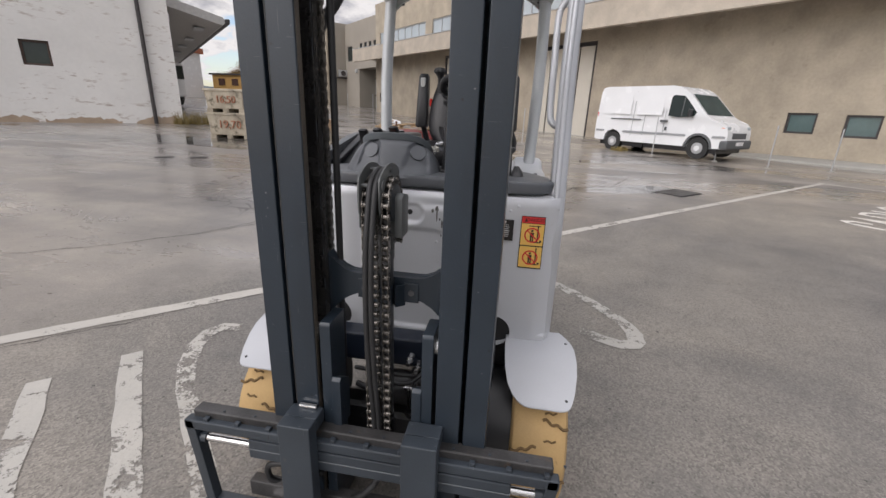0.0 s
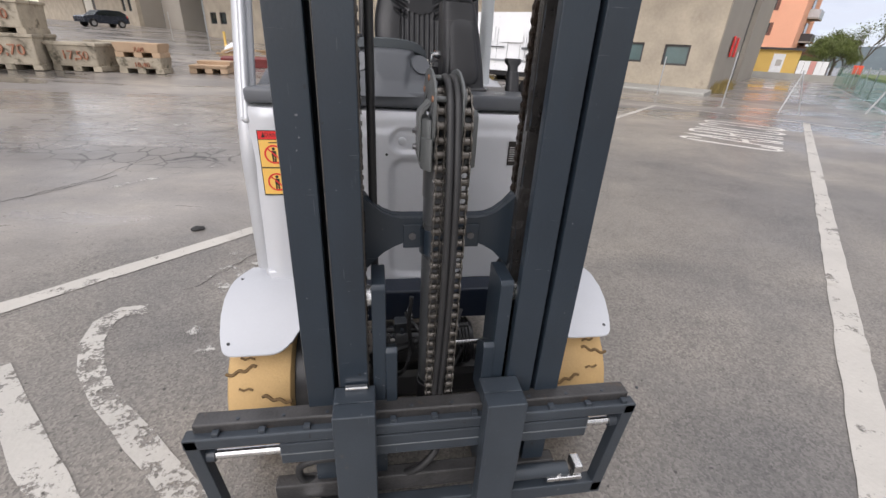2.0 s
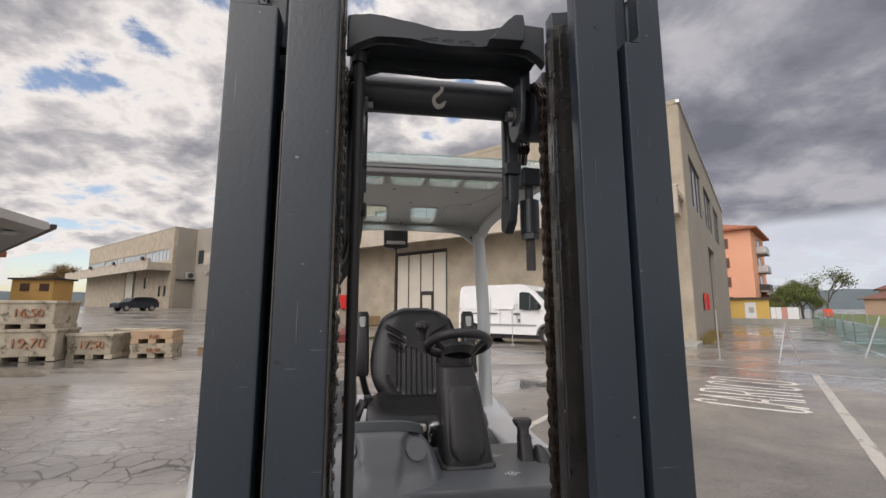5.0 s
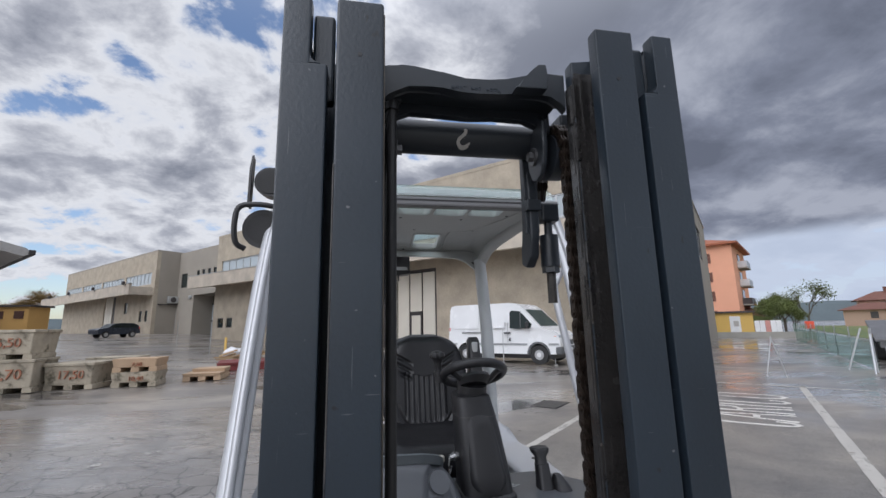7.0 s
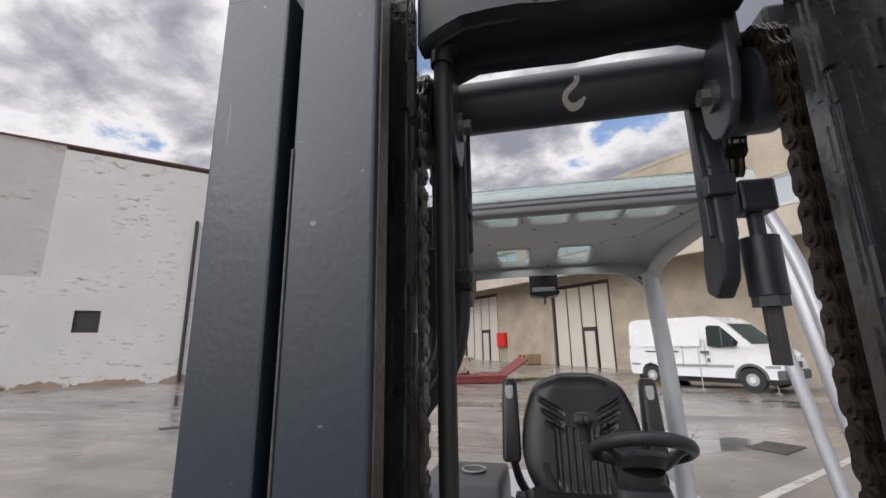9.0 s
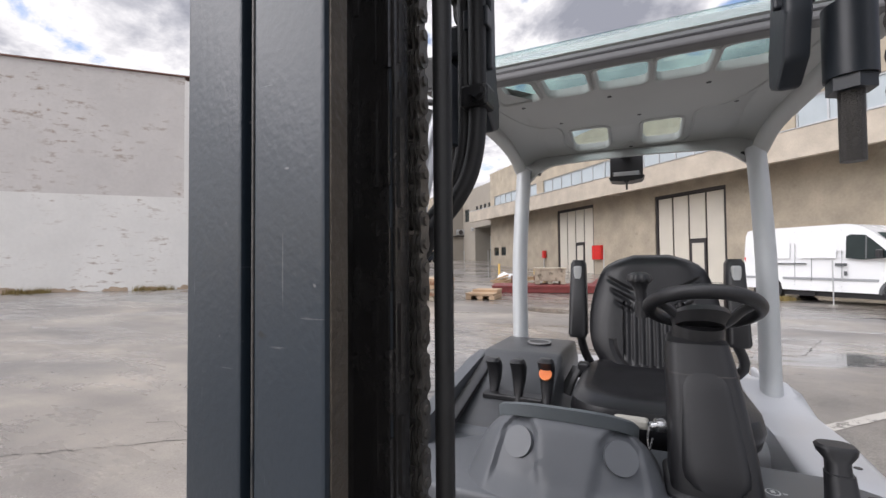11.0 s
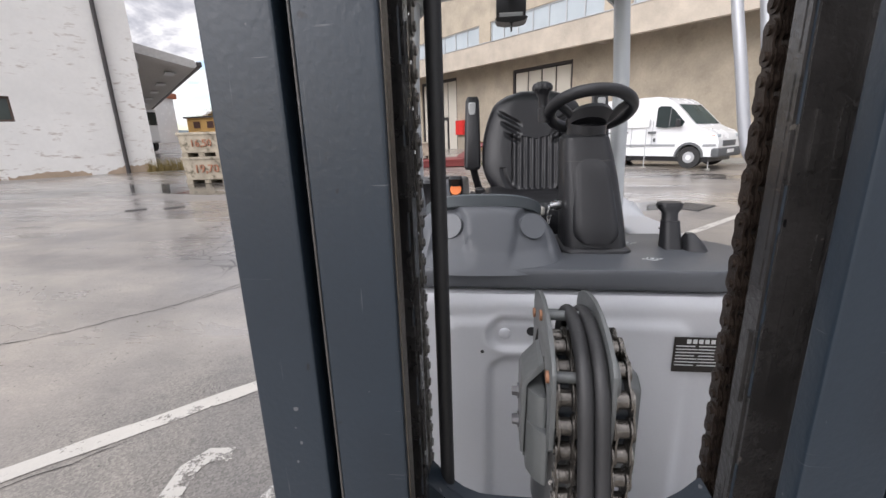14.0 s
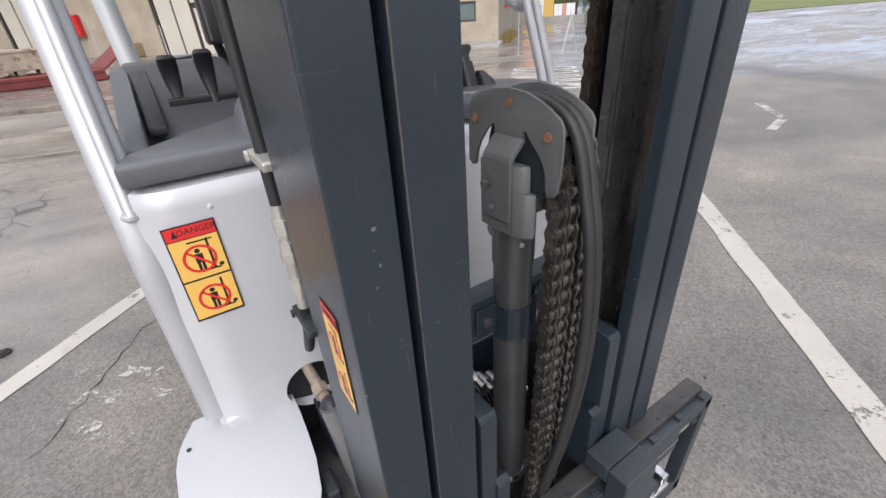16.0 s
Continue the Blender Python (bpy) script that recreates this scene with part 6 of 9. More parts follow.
def build_mast(f):
    for s in (1, -1):
        # fixed outer channel, its front flange cut away at the top
        outline = [(0.239, 0.975), (0.299, 0.975), (0.299, 1.150), (0.212, 1.150), (0.212, 1.128), (0.279, 1.128), (0.279, 0.999), (0.239, 0.999)]
        bm = prism(bmesh.new(), [(s * x, y) for x, y in outline], "z", 0.04, 1.842, 0.0035)
        outline = [(0.262, 0.975), (0.299, 0.975), (0.299, 1.150), (0.212, 1.150), (0.212, 1.128), (0.279, 1.128), (0.279, 0.999), (0.262, 0.999)]
        prism(bm, [(s * x, y) for x, y in outline], "z", 1.838, 1.944, 0.0035)
        outer = part("outer_mast_rail", bm, MAST, f, "blue-grey painted fixed mast channel", True)
        # rounded corner of the cut-away
        bm = bmesh.new()
        pts = [(0.2625, 1.842), (0.2625, 1.862)] + [(0.2625 - 0.014 + 0.014 * math.cos(a), 1.856 - 0.014 * math.sin(a)) for a in [radians(d) for d in (0, 30, 60, 90)]] + [(0.2485, 1.842)]
        prism(bm, [(s * x, z) for x, z in pts], "y", 0.9755, 0.9985)
        part("flange_corner", bm, MAST, outer)
        # moving inner profile
        outline = [(0.163, 0.975), (0.228, 0.975), (0.228, 1.086), (0.166, 1.086), (0.166, 1.060), (0.206, 1.060), (0.206, 1.004), (0.163, 0.999)]
        bm = prism(bmesh.new(), [(s * x, y) for x, y in outline], "z", 0.06, 1.945, 0.004)
        inner = part("inner_mast_rail", bm, MAST, f, "blue-grey painted moving mast profile", True)
        # greasy running faces inside the channel
        for xa, xb, ya, yb, zt in ((0.2035, 0.2062, 1.005, 1.059, 1.93), (0.1637, 0.1665, 1.062, 1.084, 1.90), (0.168, 0.204, 1.0575, 1.0602, 1.92)):
            a, b = sorted((s * xa, s * xb))
            part("running_face", boxed(a, b, ya, yb, 0.07, zt), MAST_DARK, inner, "black greasy steel running face")
        # ragged grease ridges along the rail
        rng = random.Random(31 + s)
        bm = bmesh.new()
        for x0, y0 in ((0.1645, 1.070), (0.1685, 1.0585), (0.181, 1.0585), (0.199, 1.0585)):
            z = 0.6
            while z < 1.9:
                l = rng.uniform(0.01, 0.09)
                w = rng.uniform(0.0012, 0.0035)
                a, b = sorted((s * (x0 - w), s * (x0 + 0.002)))
                box(bm, a, b, y0 - w, y0 + w, z, z + l)
                z += l + rng.uniform(0.002, 0.05)
        tagged(part("grease_ridge", bm, MAST_DARK, inner, "dried grease ridges"), "dried grease ridges on the rail", kind="stuff")
        # the flange's inner edge is worn to brown steel, its outer corner scraped bare
        if s < 0:
            part("worn_edge", boxed(-0.1634, -0.1615, 0.9795, 0.9965, 0.07, 1.93, 0.0006), WORN_EDGE, inner, "brown worn steel edge")
            part("scraped_corner", boxed(-0.2284, -0.2264, 0.9745, 0.9775, 0.10, 1.70, 0.0008), SCRAPED, inner, "paint scraped off along the corner")
        # bracket that carries the cross tube
        a, b = sorted((s * 0.186, s * 0.216))
        part("tube_bracket", boxed(a, b, 1.1505, 1.225, 1.815, 1.895, 0.004), CAST, outer)
        rod_bm = rod(bmesh.new(), (s * 0.196, 0.9755, 1.86), (s * 0.196, 0.9742, 1.86), 0.0032, seg=10)
        part("flange_hole", rod_bm, BLACK, inner)
        # head piece behind the outer flange
        a, b = sorted((s * 0.232, s * 0.262))
        part("head_plate", boxed(a, b, 1.0, 1.02, 1.80, 1.935, 0.004), MAST, outer)
        # foot
        a, b = sorted((s * 0.15, s * 0.30))
        part("mast_foot", boxed(a, b, 1.0, 1.20, 0.03, 0.10, 0.005), MAST, outer)
    # warning sticker on the flank
    sticker(f, Matrix.Translation((-0.2995, 1.045, 0.90)) @ Matrix.Rotation(radians(-90), 4, "Z") @ Matrix.Rotation(radians(90), 4, "X"), 0.05, 0.14, "yellow and red crushing-hazard sticker")

    # cast crosshead between the inner rails
    top = [(-0.163, 1.917), (-0.150, 1.921), (-0.128, 1.922), (-0.105, 1.921), (-0.080, 1.917), (-0.055, 1.910), (-0.02, 1.907), (0.02, 1.908), (0.052, 1.912), (0.075, 1.918), (0.098, 1.925), (0.13, 1.930), (0.163, 1.932)]
    low = [(0.163, 1.860), (0.150, 1.880), (0.136, 1.889), (0.112, 1.892), (0.085, 1.889), (0.05, 1.883), (0.0, 1.880), (-0.03, 1.881), (-0.06, 1.886), (-0.09, 1.890), (-0.118, 1.888), (-0.138, 1.879), (-0.152, 1.866), (-0.163, 1.856)]
    head = part("crosshead", prism(bmesh.new(), top + low, "y", 1.080, 1.102, 0.004), CAST, f, "curved cast steel crosshead of the mast", True)
    # hollow box behind the front web
    low2 = [(0.163, 1.848), (0.14, 1.862), (0.11, 1.879), (0.05, 1.876), (0.0, 1.872), (-0.05, 1.874), (-0.11, 1.879), (-0.14, 1.862), (-0.163, 1.848)]
    part("rear_web", prism(bmesh.new(), [(-0.163, 1.900), (0.163, 1.900)] + low2, "y", 1.150, 1.168, 0.004), CAST, head, smooth=True)
    # lid added over the cavity to keep light out of it
    part("top_web", boxed(-0.163, 0.163, 1.1022, 1.1498, 1.892, 1.902), CAST, head)
    bm = prism(bmesh.new(), [(0.060, 1.884), (0.078, 1.899), (0.094, 1.921), (0.104, 1.932), (0.119, 1.933), (0.122, 1.908), (0.119, 1.886)], "y", 1.058, 1.082, 0.003)
    part("lug", bm, CAST, head, smooth=True)
    bm = bmesh.new()
    for k, w in enumerate((0.006, 0.005, 0.005, 0.006, -1, 0.005, 0.006, 0.005, -1, 0.005, 0.006, 0.005, 0.006)):
        if w > 0:
            x = -0.045 + k * 0.0068
            box(bm, x, x + w * 0.5, 1.0790, 1.0802, 1.886, 1.892)
            box(bm, x, x + w * 0.9, 1.0790, 1.0802, 1.8855 + 0.0015 * (k % 4), 1.887 + 0.0015 * (k % 4))
    tagged(part("cast_number", bm, MAST, head, "raised cast characters"), "raised cast characters on the steel", kind="stuff")
    # cross tube with the lifting-hook mark
    tube_ob = part("cross_tube", rod(bmesh.new(), (-0.20, 1.215, 1.858), (0.20, 1.215, 1.858), 0.033, seg=32), CAST, f, "dark round cross tube", True)
    hook = smooth_path([(0.003, 0, 0.014), (0.002, 0, 0.006), (-0.003, 0, 0.000), (-0.010, 0, -0.006), (-0.0115, 0, -0.013), (-0.005, 0, -0.019), (0.004, 0, -0.018), (0.011, 0, -0.012)], 5)
    bm = bmesh.new()
    prev = None
    for i, p in enumerate(hook):
        q = hook[min(i + 1, len(hook) - 1)] - hook[max(i - 1, 0)]
        n = Vector((-q.z, 0, q.x)).normalized() * (0.0032 if i < len(hook) - 3 else 0.0018)
        pair = []
        for w in (p + n, p - n):
            zz = 1.858 + w.z - 0.007
            yy = 1.215 - math.sqrt(max(0.0336 ** 2 - (zz - 1.858) ** 2, 0)) - 0.0005
            pair.append(bm.verts.new((w.x, yy, zz)))
        if prev:
            bm.faces.new((prev[0], pair[0], pair[1], prev[1]))
        prev = pair
    part("hook_mark", bm, mat("pale_mark", (0.5, 0.48, 0.45), 0.7), tube_ob, "pale painted lifting-hook mark")

    # lower crossmember with scooped edges
    top, low = [], []
    for k in range(17):
        x = -0.165 + 0.33 * k / 16
        q = abs(x) / 0.165
        top.append((x, 0.851 + 0.05 * max(0, q - 0.55) ** 2 / 0.2))
        low.append((x, 0.795 - 0.07 * max(0, q - 0.45) ** 1.7 / 0.36))
    cm = part("crossmember", prism(bmesh.new(), top + low[::-1], "y", 1.082, 1.100, 0.002), MAST, f, "blue-grey plate across the mast", True)
    # folded top flange of the crossmember
    bm = bmesh.new()
    loft(bm, [[(x, 1.086, z - 0.001), (x, 1.118, z + 0.002), (x, 1.118, z - 0.004), (x, 1.086, z - 0.008)] for x, z in top])
    part("top_flange", bm, MAST, cm, smooth=True)
    for x in (-0.061, 0.069):
        bm = rod(bmesh.new(), (x, 1.0818, 0.811), (x, 1.0735, 0.811), 0.0085, seg=6)
        rod(bm, (x, 1.0822, 0.811), (x, 1.080, 0.811), 0.012, seg=16)
        part("bolt", bm, DARK_STEEL, cm)
        part("bolt_plate", boxed(x - 0.020, x + 0.020, 1.0775, 1.0818, 0.782, 0.838, 0.002), MAST, cm)

    # side lift chains over their head pulleys
    for s in (1, -1):
        x = 0.1755 * s
        path = [(1.117, 0.42), (1.117, 1.81)]
        for k in range(1, 10):
            a = math.pi - math.pi * k / 10
            path.append((1.1715 + 0.0545 * math.cos(a), 1.81 + 0.0545 * math.sin(a)))
        path += [(1.228, 1.80), (1.250, 1.735)]
        part("lift_chain", chain_mesh(path, x, 0.023, 0.0222, 0.0095, 4), CHAIN_DARK if s > 0 else CHAIN_PALE, f, "brown greased plate chain" if s > 0 else "pale grey plate chain")
        pulley = bmesh.new()
        rod(pulley, (x - 0.014, 1.1715, 1.81), (x + 0.014, 1.1715, 1.81), 0.044, seg=32)
        p = part("head_pulley", pulley, CAST, f, smooth=True)
        plate = [(1.128, 1.866), (1.140, 1.880), (1.165, 1.876), (1.196, 1.845), (1.206, 1.815), (1.203, 1.790), (1.190, 1.768), (1.170, 1.760), (1.150, 1.766), (1.136, 1.785), (1.130, 1.815)]
        a, b = sorted((s * 0.136, s * 0.146))
        part("pulley_cheek", prism(bmesh.new(), plate, "x", a, b, 0.003), CAST, p, smooth=True)
        bm = rod(bmesh.new(), (s * 0.122, 1.1715, 1.81), (s * 0.146, 1.1715, 1.81), 0.010, seg=6)
        rod(bm, (s * 0.131, 1.1715, 1.81), (s * 0.137, 1.1715, 1.81), 0.017, seg=20)
        part("axle_bolt", bm, DARK_STEEL, p)
        # chain anchor: block, threaded rod, sleeve and its bracket
        x = s * 0.192
        bm = boxed(x - 0.019, x + 0.019, 1.234, 1.270, 1.700, 1.738, 0.004)
        rod(bm, (x, 1.252, 1.702), (x, 1.252, 1.660), 0.0085, seg=14)
        anchor = part("chain_anchor", bm, CAST, f, "dark chain anchor block")
        part("threaded_rod", rod(bmesh.new(), (x, 1.252, 1.645), (x, 1.252, 1.532), 0.0092, seg=16), mat("threaded_steel", (0.09, 0.085, 0.08), 0.45, 0.7, 0.2, 40, 700, 0.6), anchor)
        part("sleeve", rod(bmesh.new(), (x, 1.252, 1.672), (x, 1.252, 1.606), 0.0190, seg=24), CAST, anchor, smooth=True)
        part("nut", rod(bmesh.new(), (x, 1.252, 1.606), (x, 1.252, 1.594), 0.0175, seg=6), CAST, anchor)
        xs = x - s * 0.020
        outline = [(1.231, 1.852), (1.258, 1.862), (1.262, 1.845), (1.257, 1.78), (1.254, 1.69), (1.261, 1.655), (1.276, 1.648), (1.276, 1.612), (1.251, 1.603), (1.226, 1.622), (1.216, 1.66), (1.219, 1.75)]
        a, b = sorted((xs - s * 0.014, xs - s * 0.034))
        br = part("anchor_bracket", prism(bmesh.new(), outline, "x", a, b, 0.005), CAST, anchor, "curved cast anchor bracket", True)
        a, b = sorted((xs - s * 0.010, xs - s * 0.040))
        part("pin_boss", boxed(a, b, 1.211, 1.231, 1.715, 1.738, 0.002), CAST, br)
        part("bracket_rib", prism(bmesh.new(), [(1.225, 1.83), (1.232, 1.83), (1.232, 1.67), (1.225, 1.67)], "x", a, b, 0.002), CAST, br)


def sticker(f, m, w, h, label):
    """A hazard sticker: red head, two panels with crossed-out symbols. Plain bars stand for the small print."""
    bm = bmesh.new()
    box(bm, -w / 2, w / 2, -h / 2, h / 2, 0, 0.0006)
    bm.transform(m)
    base = part("warning_sticker", bm, STICKER_K, f, label)

    def add(name, bm2, material, lift=0.0008):
        bm2.transform(m @ Matrix.Translation((0, 0, lift)))
        part(name, bm2, material, base)
    e = w * 0.03
    head = h * 0.13
    add("red_header", boxed(-w / 2 + e, w / 2 - e, h / 2 - head, h / 2 - e, 0, 0.0004), STICKER_R)
    hp = (h - head - 3 * e) / 2
    for k in range(2):
        y1 = h / 2 - head - e * 0.5 - k * (hp + e)
        y0 = y1 - hp
        add("yellow_panel", boxed(-w / 2 + e, w / 2 - e, y0 + e * 0.3, y1 - e * 0.3, 0, 0.0004), STICKER_Y)
        c, r = Vector((0.0, (y0 + y1) / 2 - h * 0.01)), w * 0.33
        # mast sign and plain block symbol
        bm2 = boxed(w * 0.20, w * 0.25, c.y - r * 0.9, y1 - h * 0.03, 0.0004, 0.0006)
        box(bm2, w * 0.02, w * 0.34, c.y - r * 0.98, c.y - r * 0.86, 0.0004, 0.0006)
        if k == 0:
            box(bm2, -w * 0.15, w * 0.34, y1 - h * 0.05, y1 - h * 0.035, 0.0004, 0.0006)
        box(bm2, -w * 0.09, w * 0.07, c.y - r * 0.25, c.y + r * 0.38, 0.0004, 0.0006)
        box(bm2, -w * 0.08, -w * 0.02, c.y - r * 0.85, c.y - r * 0.2, 0.0004, 0.0006)
        box(bm2, w * 0.0, w * 0.06, c.y - r * 0.85, c.y - r * 0.2, 0.0004, 0.0006)
        rod(bm2, (-w * 0.01, c.y + r * 0.58, 0.0004), (-w * 0.01, c.y + r * 0.58, 0.0006), w * 0.055, seg=14)
        rod(bm2, (w * 0.36, c.y - r * 0.75, 0.0004), (w * 0.36, c.y - r * 0.75, 0.0006), w * 0.05, seg=14)
        add("black_symbol", bm2, STICKER_K)
        bm2 = bmesh.new()
        n = 36
        ring = [[bm2.verts.new((c.x + q * math.cos(2 * math.pi * i / n), c.y + q * math.sin(2 * math.pi * i / n), 0.0008)) for i in range(n)] for q in (r, r * 0.82)]
        for i in range(n):
            bm2.faces.new((ring[0][i], ring[0][(i + 1) % n], ring[1][(i + 1) % n], ring[1][i]))
        d = Vector((0.72, -0.69)) * r * 0.9
        n2 = Vector((0.69, 0.72)) * r * 0.08
        bm2.faces.new([bm2.verts.new((c.x + q.x, c.y + q.y, 0.0008)) for q in (-d + n2, -d - n2, d - n2, d + n2)])
        add("prohibition_ring", bm2, STICKER_R)
    tri = bmesh.new()
    hy = h / 2 - head / 2
    tri.faces.new([tri.verts.new(p) for p in ((-w * 0.36, hy - head * 0.3, 0.0006), (-w * 0.24, hy - head * 0.3, 0.0006), (-w * 0.30, hy + head * 0.3, 0.0006))])
    add("warning_triangle", tri, STICKER_K)
    t = writing("danger_word", "DANGER", head * 0.62, STICKER_K, m @ Matrix.Translation((w * 0.12, hy - e * 0.2, 0.0014)), base, 0.0002)
    t["label"] = "black word on the red header"
    return base


def build_lift_cylinder(f):
    """Free-lift cylinder in the middle of the mast with its yoke, chain and hoses."""
    cx, cy = -0.010, 1.078
    bm = rod(bmesh.new(), (cx, cy, 0.28), (cx, cy, 0.985), 0.0295, seg=32)
    rod(bm, (cx, cy, 0.905), (cx, cy, 0.985), 0.0315, seg=32)
    cyl = part("lift_cylinder", bm, mat("satin_cylinder_paint", (0.060, 0.063, 0.066), 0.30, 0.2, 0.2, 10, 150, 0.08, (0.12, 0.11, 0.095), 0.3, 12), f, "grey lift cylinder", True)
    part("cylinder_screw", rod(bmesh.new(), (cx - 0.010, cy - 0.027, 0.945), (cx - 0.012, cy - 0.031, 0.945), 0.004, seg=8), STEEL, cyl)
    part("base_ring", rod(bmesh.new(), (cx, cy, 0.40), (cx, cy, 0.415), 0.030, seg=32), STEEL, cyl, smooth=True)
    part("base_cup", rod(bmesh.new(), (cx, cy, 0.27), (cx, cy, 0.40), 0.032, seg=24), BLACK, cyl, smooth=True)
    # strap to the crossmember
    bm = bmesh.new()
    pts = [(-0.045, 1.080), (-0.040, 1.062)] + [(cx - 0.030 * math.cos(a), cy - 0.030 * math.sin(a) * 1.05) for a in [math.pi * k / 10 for k in range(11)]] + [(0.030, 1.062), (0.052, 1.080)]
    inner = [(x * 0.93 + cx * 0.07, y + 0.004) for x, y in pts]
    for (a, b), (c, d) in zip(zip(pts, pts[1:]), zip(inner, inner[1:])):
        vs = [bm.verts.new((*p, z)) for z in (0.772, 0.832) for p in (a, b, d, c)]
        for q in ((0, 1, 5, 4), (2, 3, 7, 6), (0, 3, 2, 1), (4, 5, 6, 7)):
            bm.faces.new([vs[i] for i in q])
    bmesh.ops.remove_doubles(bm, verts=bm.verts[:], dist=0.0001)
    part("strap", bm, MAST, cyl, "bent steel strap")
    # cast head carrying the sheaves
    worn = mat("worn_plate_paint", (0.115, 0.122, 0.122), 0.42, 0.15, 0.12, 12, 120, 0.12, (0.2, 0.2, 0.2), 0.2, 20)
    casting = [(-0.0525, 1.041), (-0.0465, 1.031), (-0.0400, 1.024), (-0.0330, 1.022), (-0.0330, 1.100), (-0.0525, 1.100)]
    head = part("cylinder_head", prism(bmesh.new(), casting, "z", 0.990, 1.067, 0.004), worn, f, "cast grey cylinder head", True)
    collar = [(-0.0520, 1.036), (-0.0450, 1.022), (-0.0370, 1.014), (-0.0315, 1.013), (-0.0315, 1.100), (-0.0520, 1.100)]
    part("head_collar", prism(bmesh.new(), collar, "z", 0.972, 1.033, 0.003), worn, head, "cast collar with a squared shoulder", True)
    part("head_cheek", prism(bmesh.new(), [(1.030, 0.975), (1.085, 0.975), (1.090, 1.075), (1.045, 1.085), (1.030, 1.075)], "x", 0.034, 0.056, 0.005), worn, head, smooth=True)
    part("head_core", boxed(-0.030, 0.036, 1.062, 1.092, 0.975, 1.040, 0.005), worn, head)
    # tongue folded out of the guard plate and bolted down over the casting
    tongue = [(-0.0325, 1.097), (-0.0365, 1.097), (-0.0400, 1.0935), (-0.0545, 1.0775), (-0.0570, 1.0715), (-0.0570, 0.992), (-0.0530, 0.992), (-0.0530, 1.0700), (-0.0515, 1.0740), (-0.0375, 1.0895), (-0.0325, 1.091)]
    part("bolted_tongue", prism(bmesh.new(), tongue, "y", 1.0365, 1.0880, 0.0012), worn, head, "bent grey plate tongue", True)
    for y, z, n in ((1.0795, 1.037, 5), (1.0690, 1.008, 8)):
        bm = rod(bmesh.new(), (-0.0568, y, z), (-0.0585, y, z), 0.0085, seg=16)
        rod(bm, (-0.0585, y, z), (-0.0645, y, z), 0.0062, 0.0052, seg=n)
        part("bolt", bm, DARK_STEEL, head)
    rng = random.Random(77)
    bm = bmesh.new()
    for k in range(12):
        box(bm, -0.0542, -0.0520, 1.040 + k * 0.0042, 1.0425 + k * 0.0042, 0.9855, 0.9885 + rng.uniform(0, 0.002))
    tagged(part("cast_number", bm, worn, head, "raised cast characters"), "raised cast characters on the steel", kind="stuff")
    # guard plates beside the sheaves: rounded back, hooked nose; the outer one is slotted on both sides of its tongue
    crown = [(1.142, 1.120), (1.134, 1.134), (1.116, 1.143), (1.092, 1.149), (1.063, 1.152), (1.035, 1.150), (1.013, 1.143), (0.996, 1.135), (0.983, 1.1275), (0.977, 1.119)]
    slotted = [(1.137, 1.044), (1.144, 1.050)] + crown + [(0.976, 1.100), (0.977, 1.068), (0.980, 1.044), (0.985, 1.0375), (0.994, 1.0365), (0.998, 1.043), (0.997, 1.056), (1.000, 1.069), (1.006, 1.078), (1.016, 1.089),
               (1.025, 1.097), (1.030, 1.103), (1.032, 1.107), (1.0365, 1.1075), (1.0385, 1.102), (1.037, 1.092), (1.0875, 1.092), (1.087, 1.103), (1.0885, 1.110), (1.093, 1.108), (1.105, 1.098), (1.118, 1.080), (1.125, 1.067), (1.129, 1.046)]
    hooked = [(1.128, 1.052)] + crown + [(0.977, 1.085), (0.979, 1.062), (0.983, 1.042), (0.990, 1.035), (0.998, 1.038), (1.001, 1.055), (1.006, 1.072), (1.018, 1.088), (1.036, 1.094), (1.060, 1.078), (1.095, 1.074)]
    for x0, x1, outline in ((-0.0365, -0.0325, slotted), (0.0125, 0.0165, hooked)):
        part("yoke_plate", prism(bmesh.new(), outline, "x", x0, x1, 0.0008), worn, head, "worn grey guard plate", True)
    for y, z in ((1.061, 1.136), (0.997, 1.106), (1.127, 1.110)):
        part("pin_head", rod(bmesh.new(), (-0.0365, y, z), (-0.0390, y, z), 0.0055, seg=14), RUST, head, "rusty pin head")
        part("spacer_pin", rod(bmesh.new(), (-0.036, y, z), (0.020, y, z), 0.0050, seg=14), worn, head, smooth=True)
    part("hose_roller", rod(bmesh.new(), (0.0168, 1.000, 1.106), (0.0210, 1.000, 1.106), 0.016, seg=20), worn, head, smooth=True)
    # three strands of lift chain over their sheaves
    for x, w in ((-0.0215, 0.0190), (-0.0005, 0.0205), (0.0265, 0.0190)):
        part("sheave", rod(bmesh.new(), (x - w / 2, 1.045, 1.060), (x + w / 2, 1.045, 1.060), 0.046, seg=32), CAST, head, smooth=True)
        path = [(1.004, 0.30), (0.990, 0.86), (0.990, 1.06)]
        for k in range(1, 10):
            a = math.pi - math.pi * k / 10
            path.append((1.045 + 0.055 * math.cos(a), 1.060 + 0.055 * math.sin(a)))
        path += [(1.100, 1.06), (1.102, 0.94)]
        part("lift_chain", roller_chain_mesh(path, x, w - 0.003, 0.0254, 0.0108, 1), CHAIN, f, "oily brown roller lift chain", True)
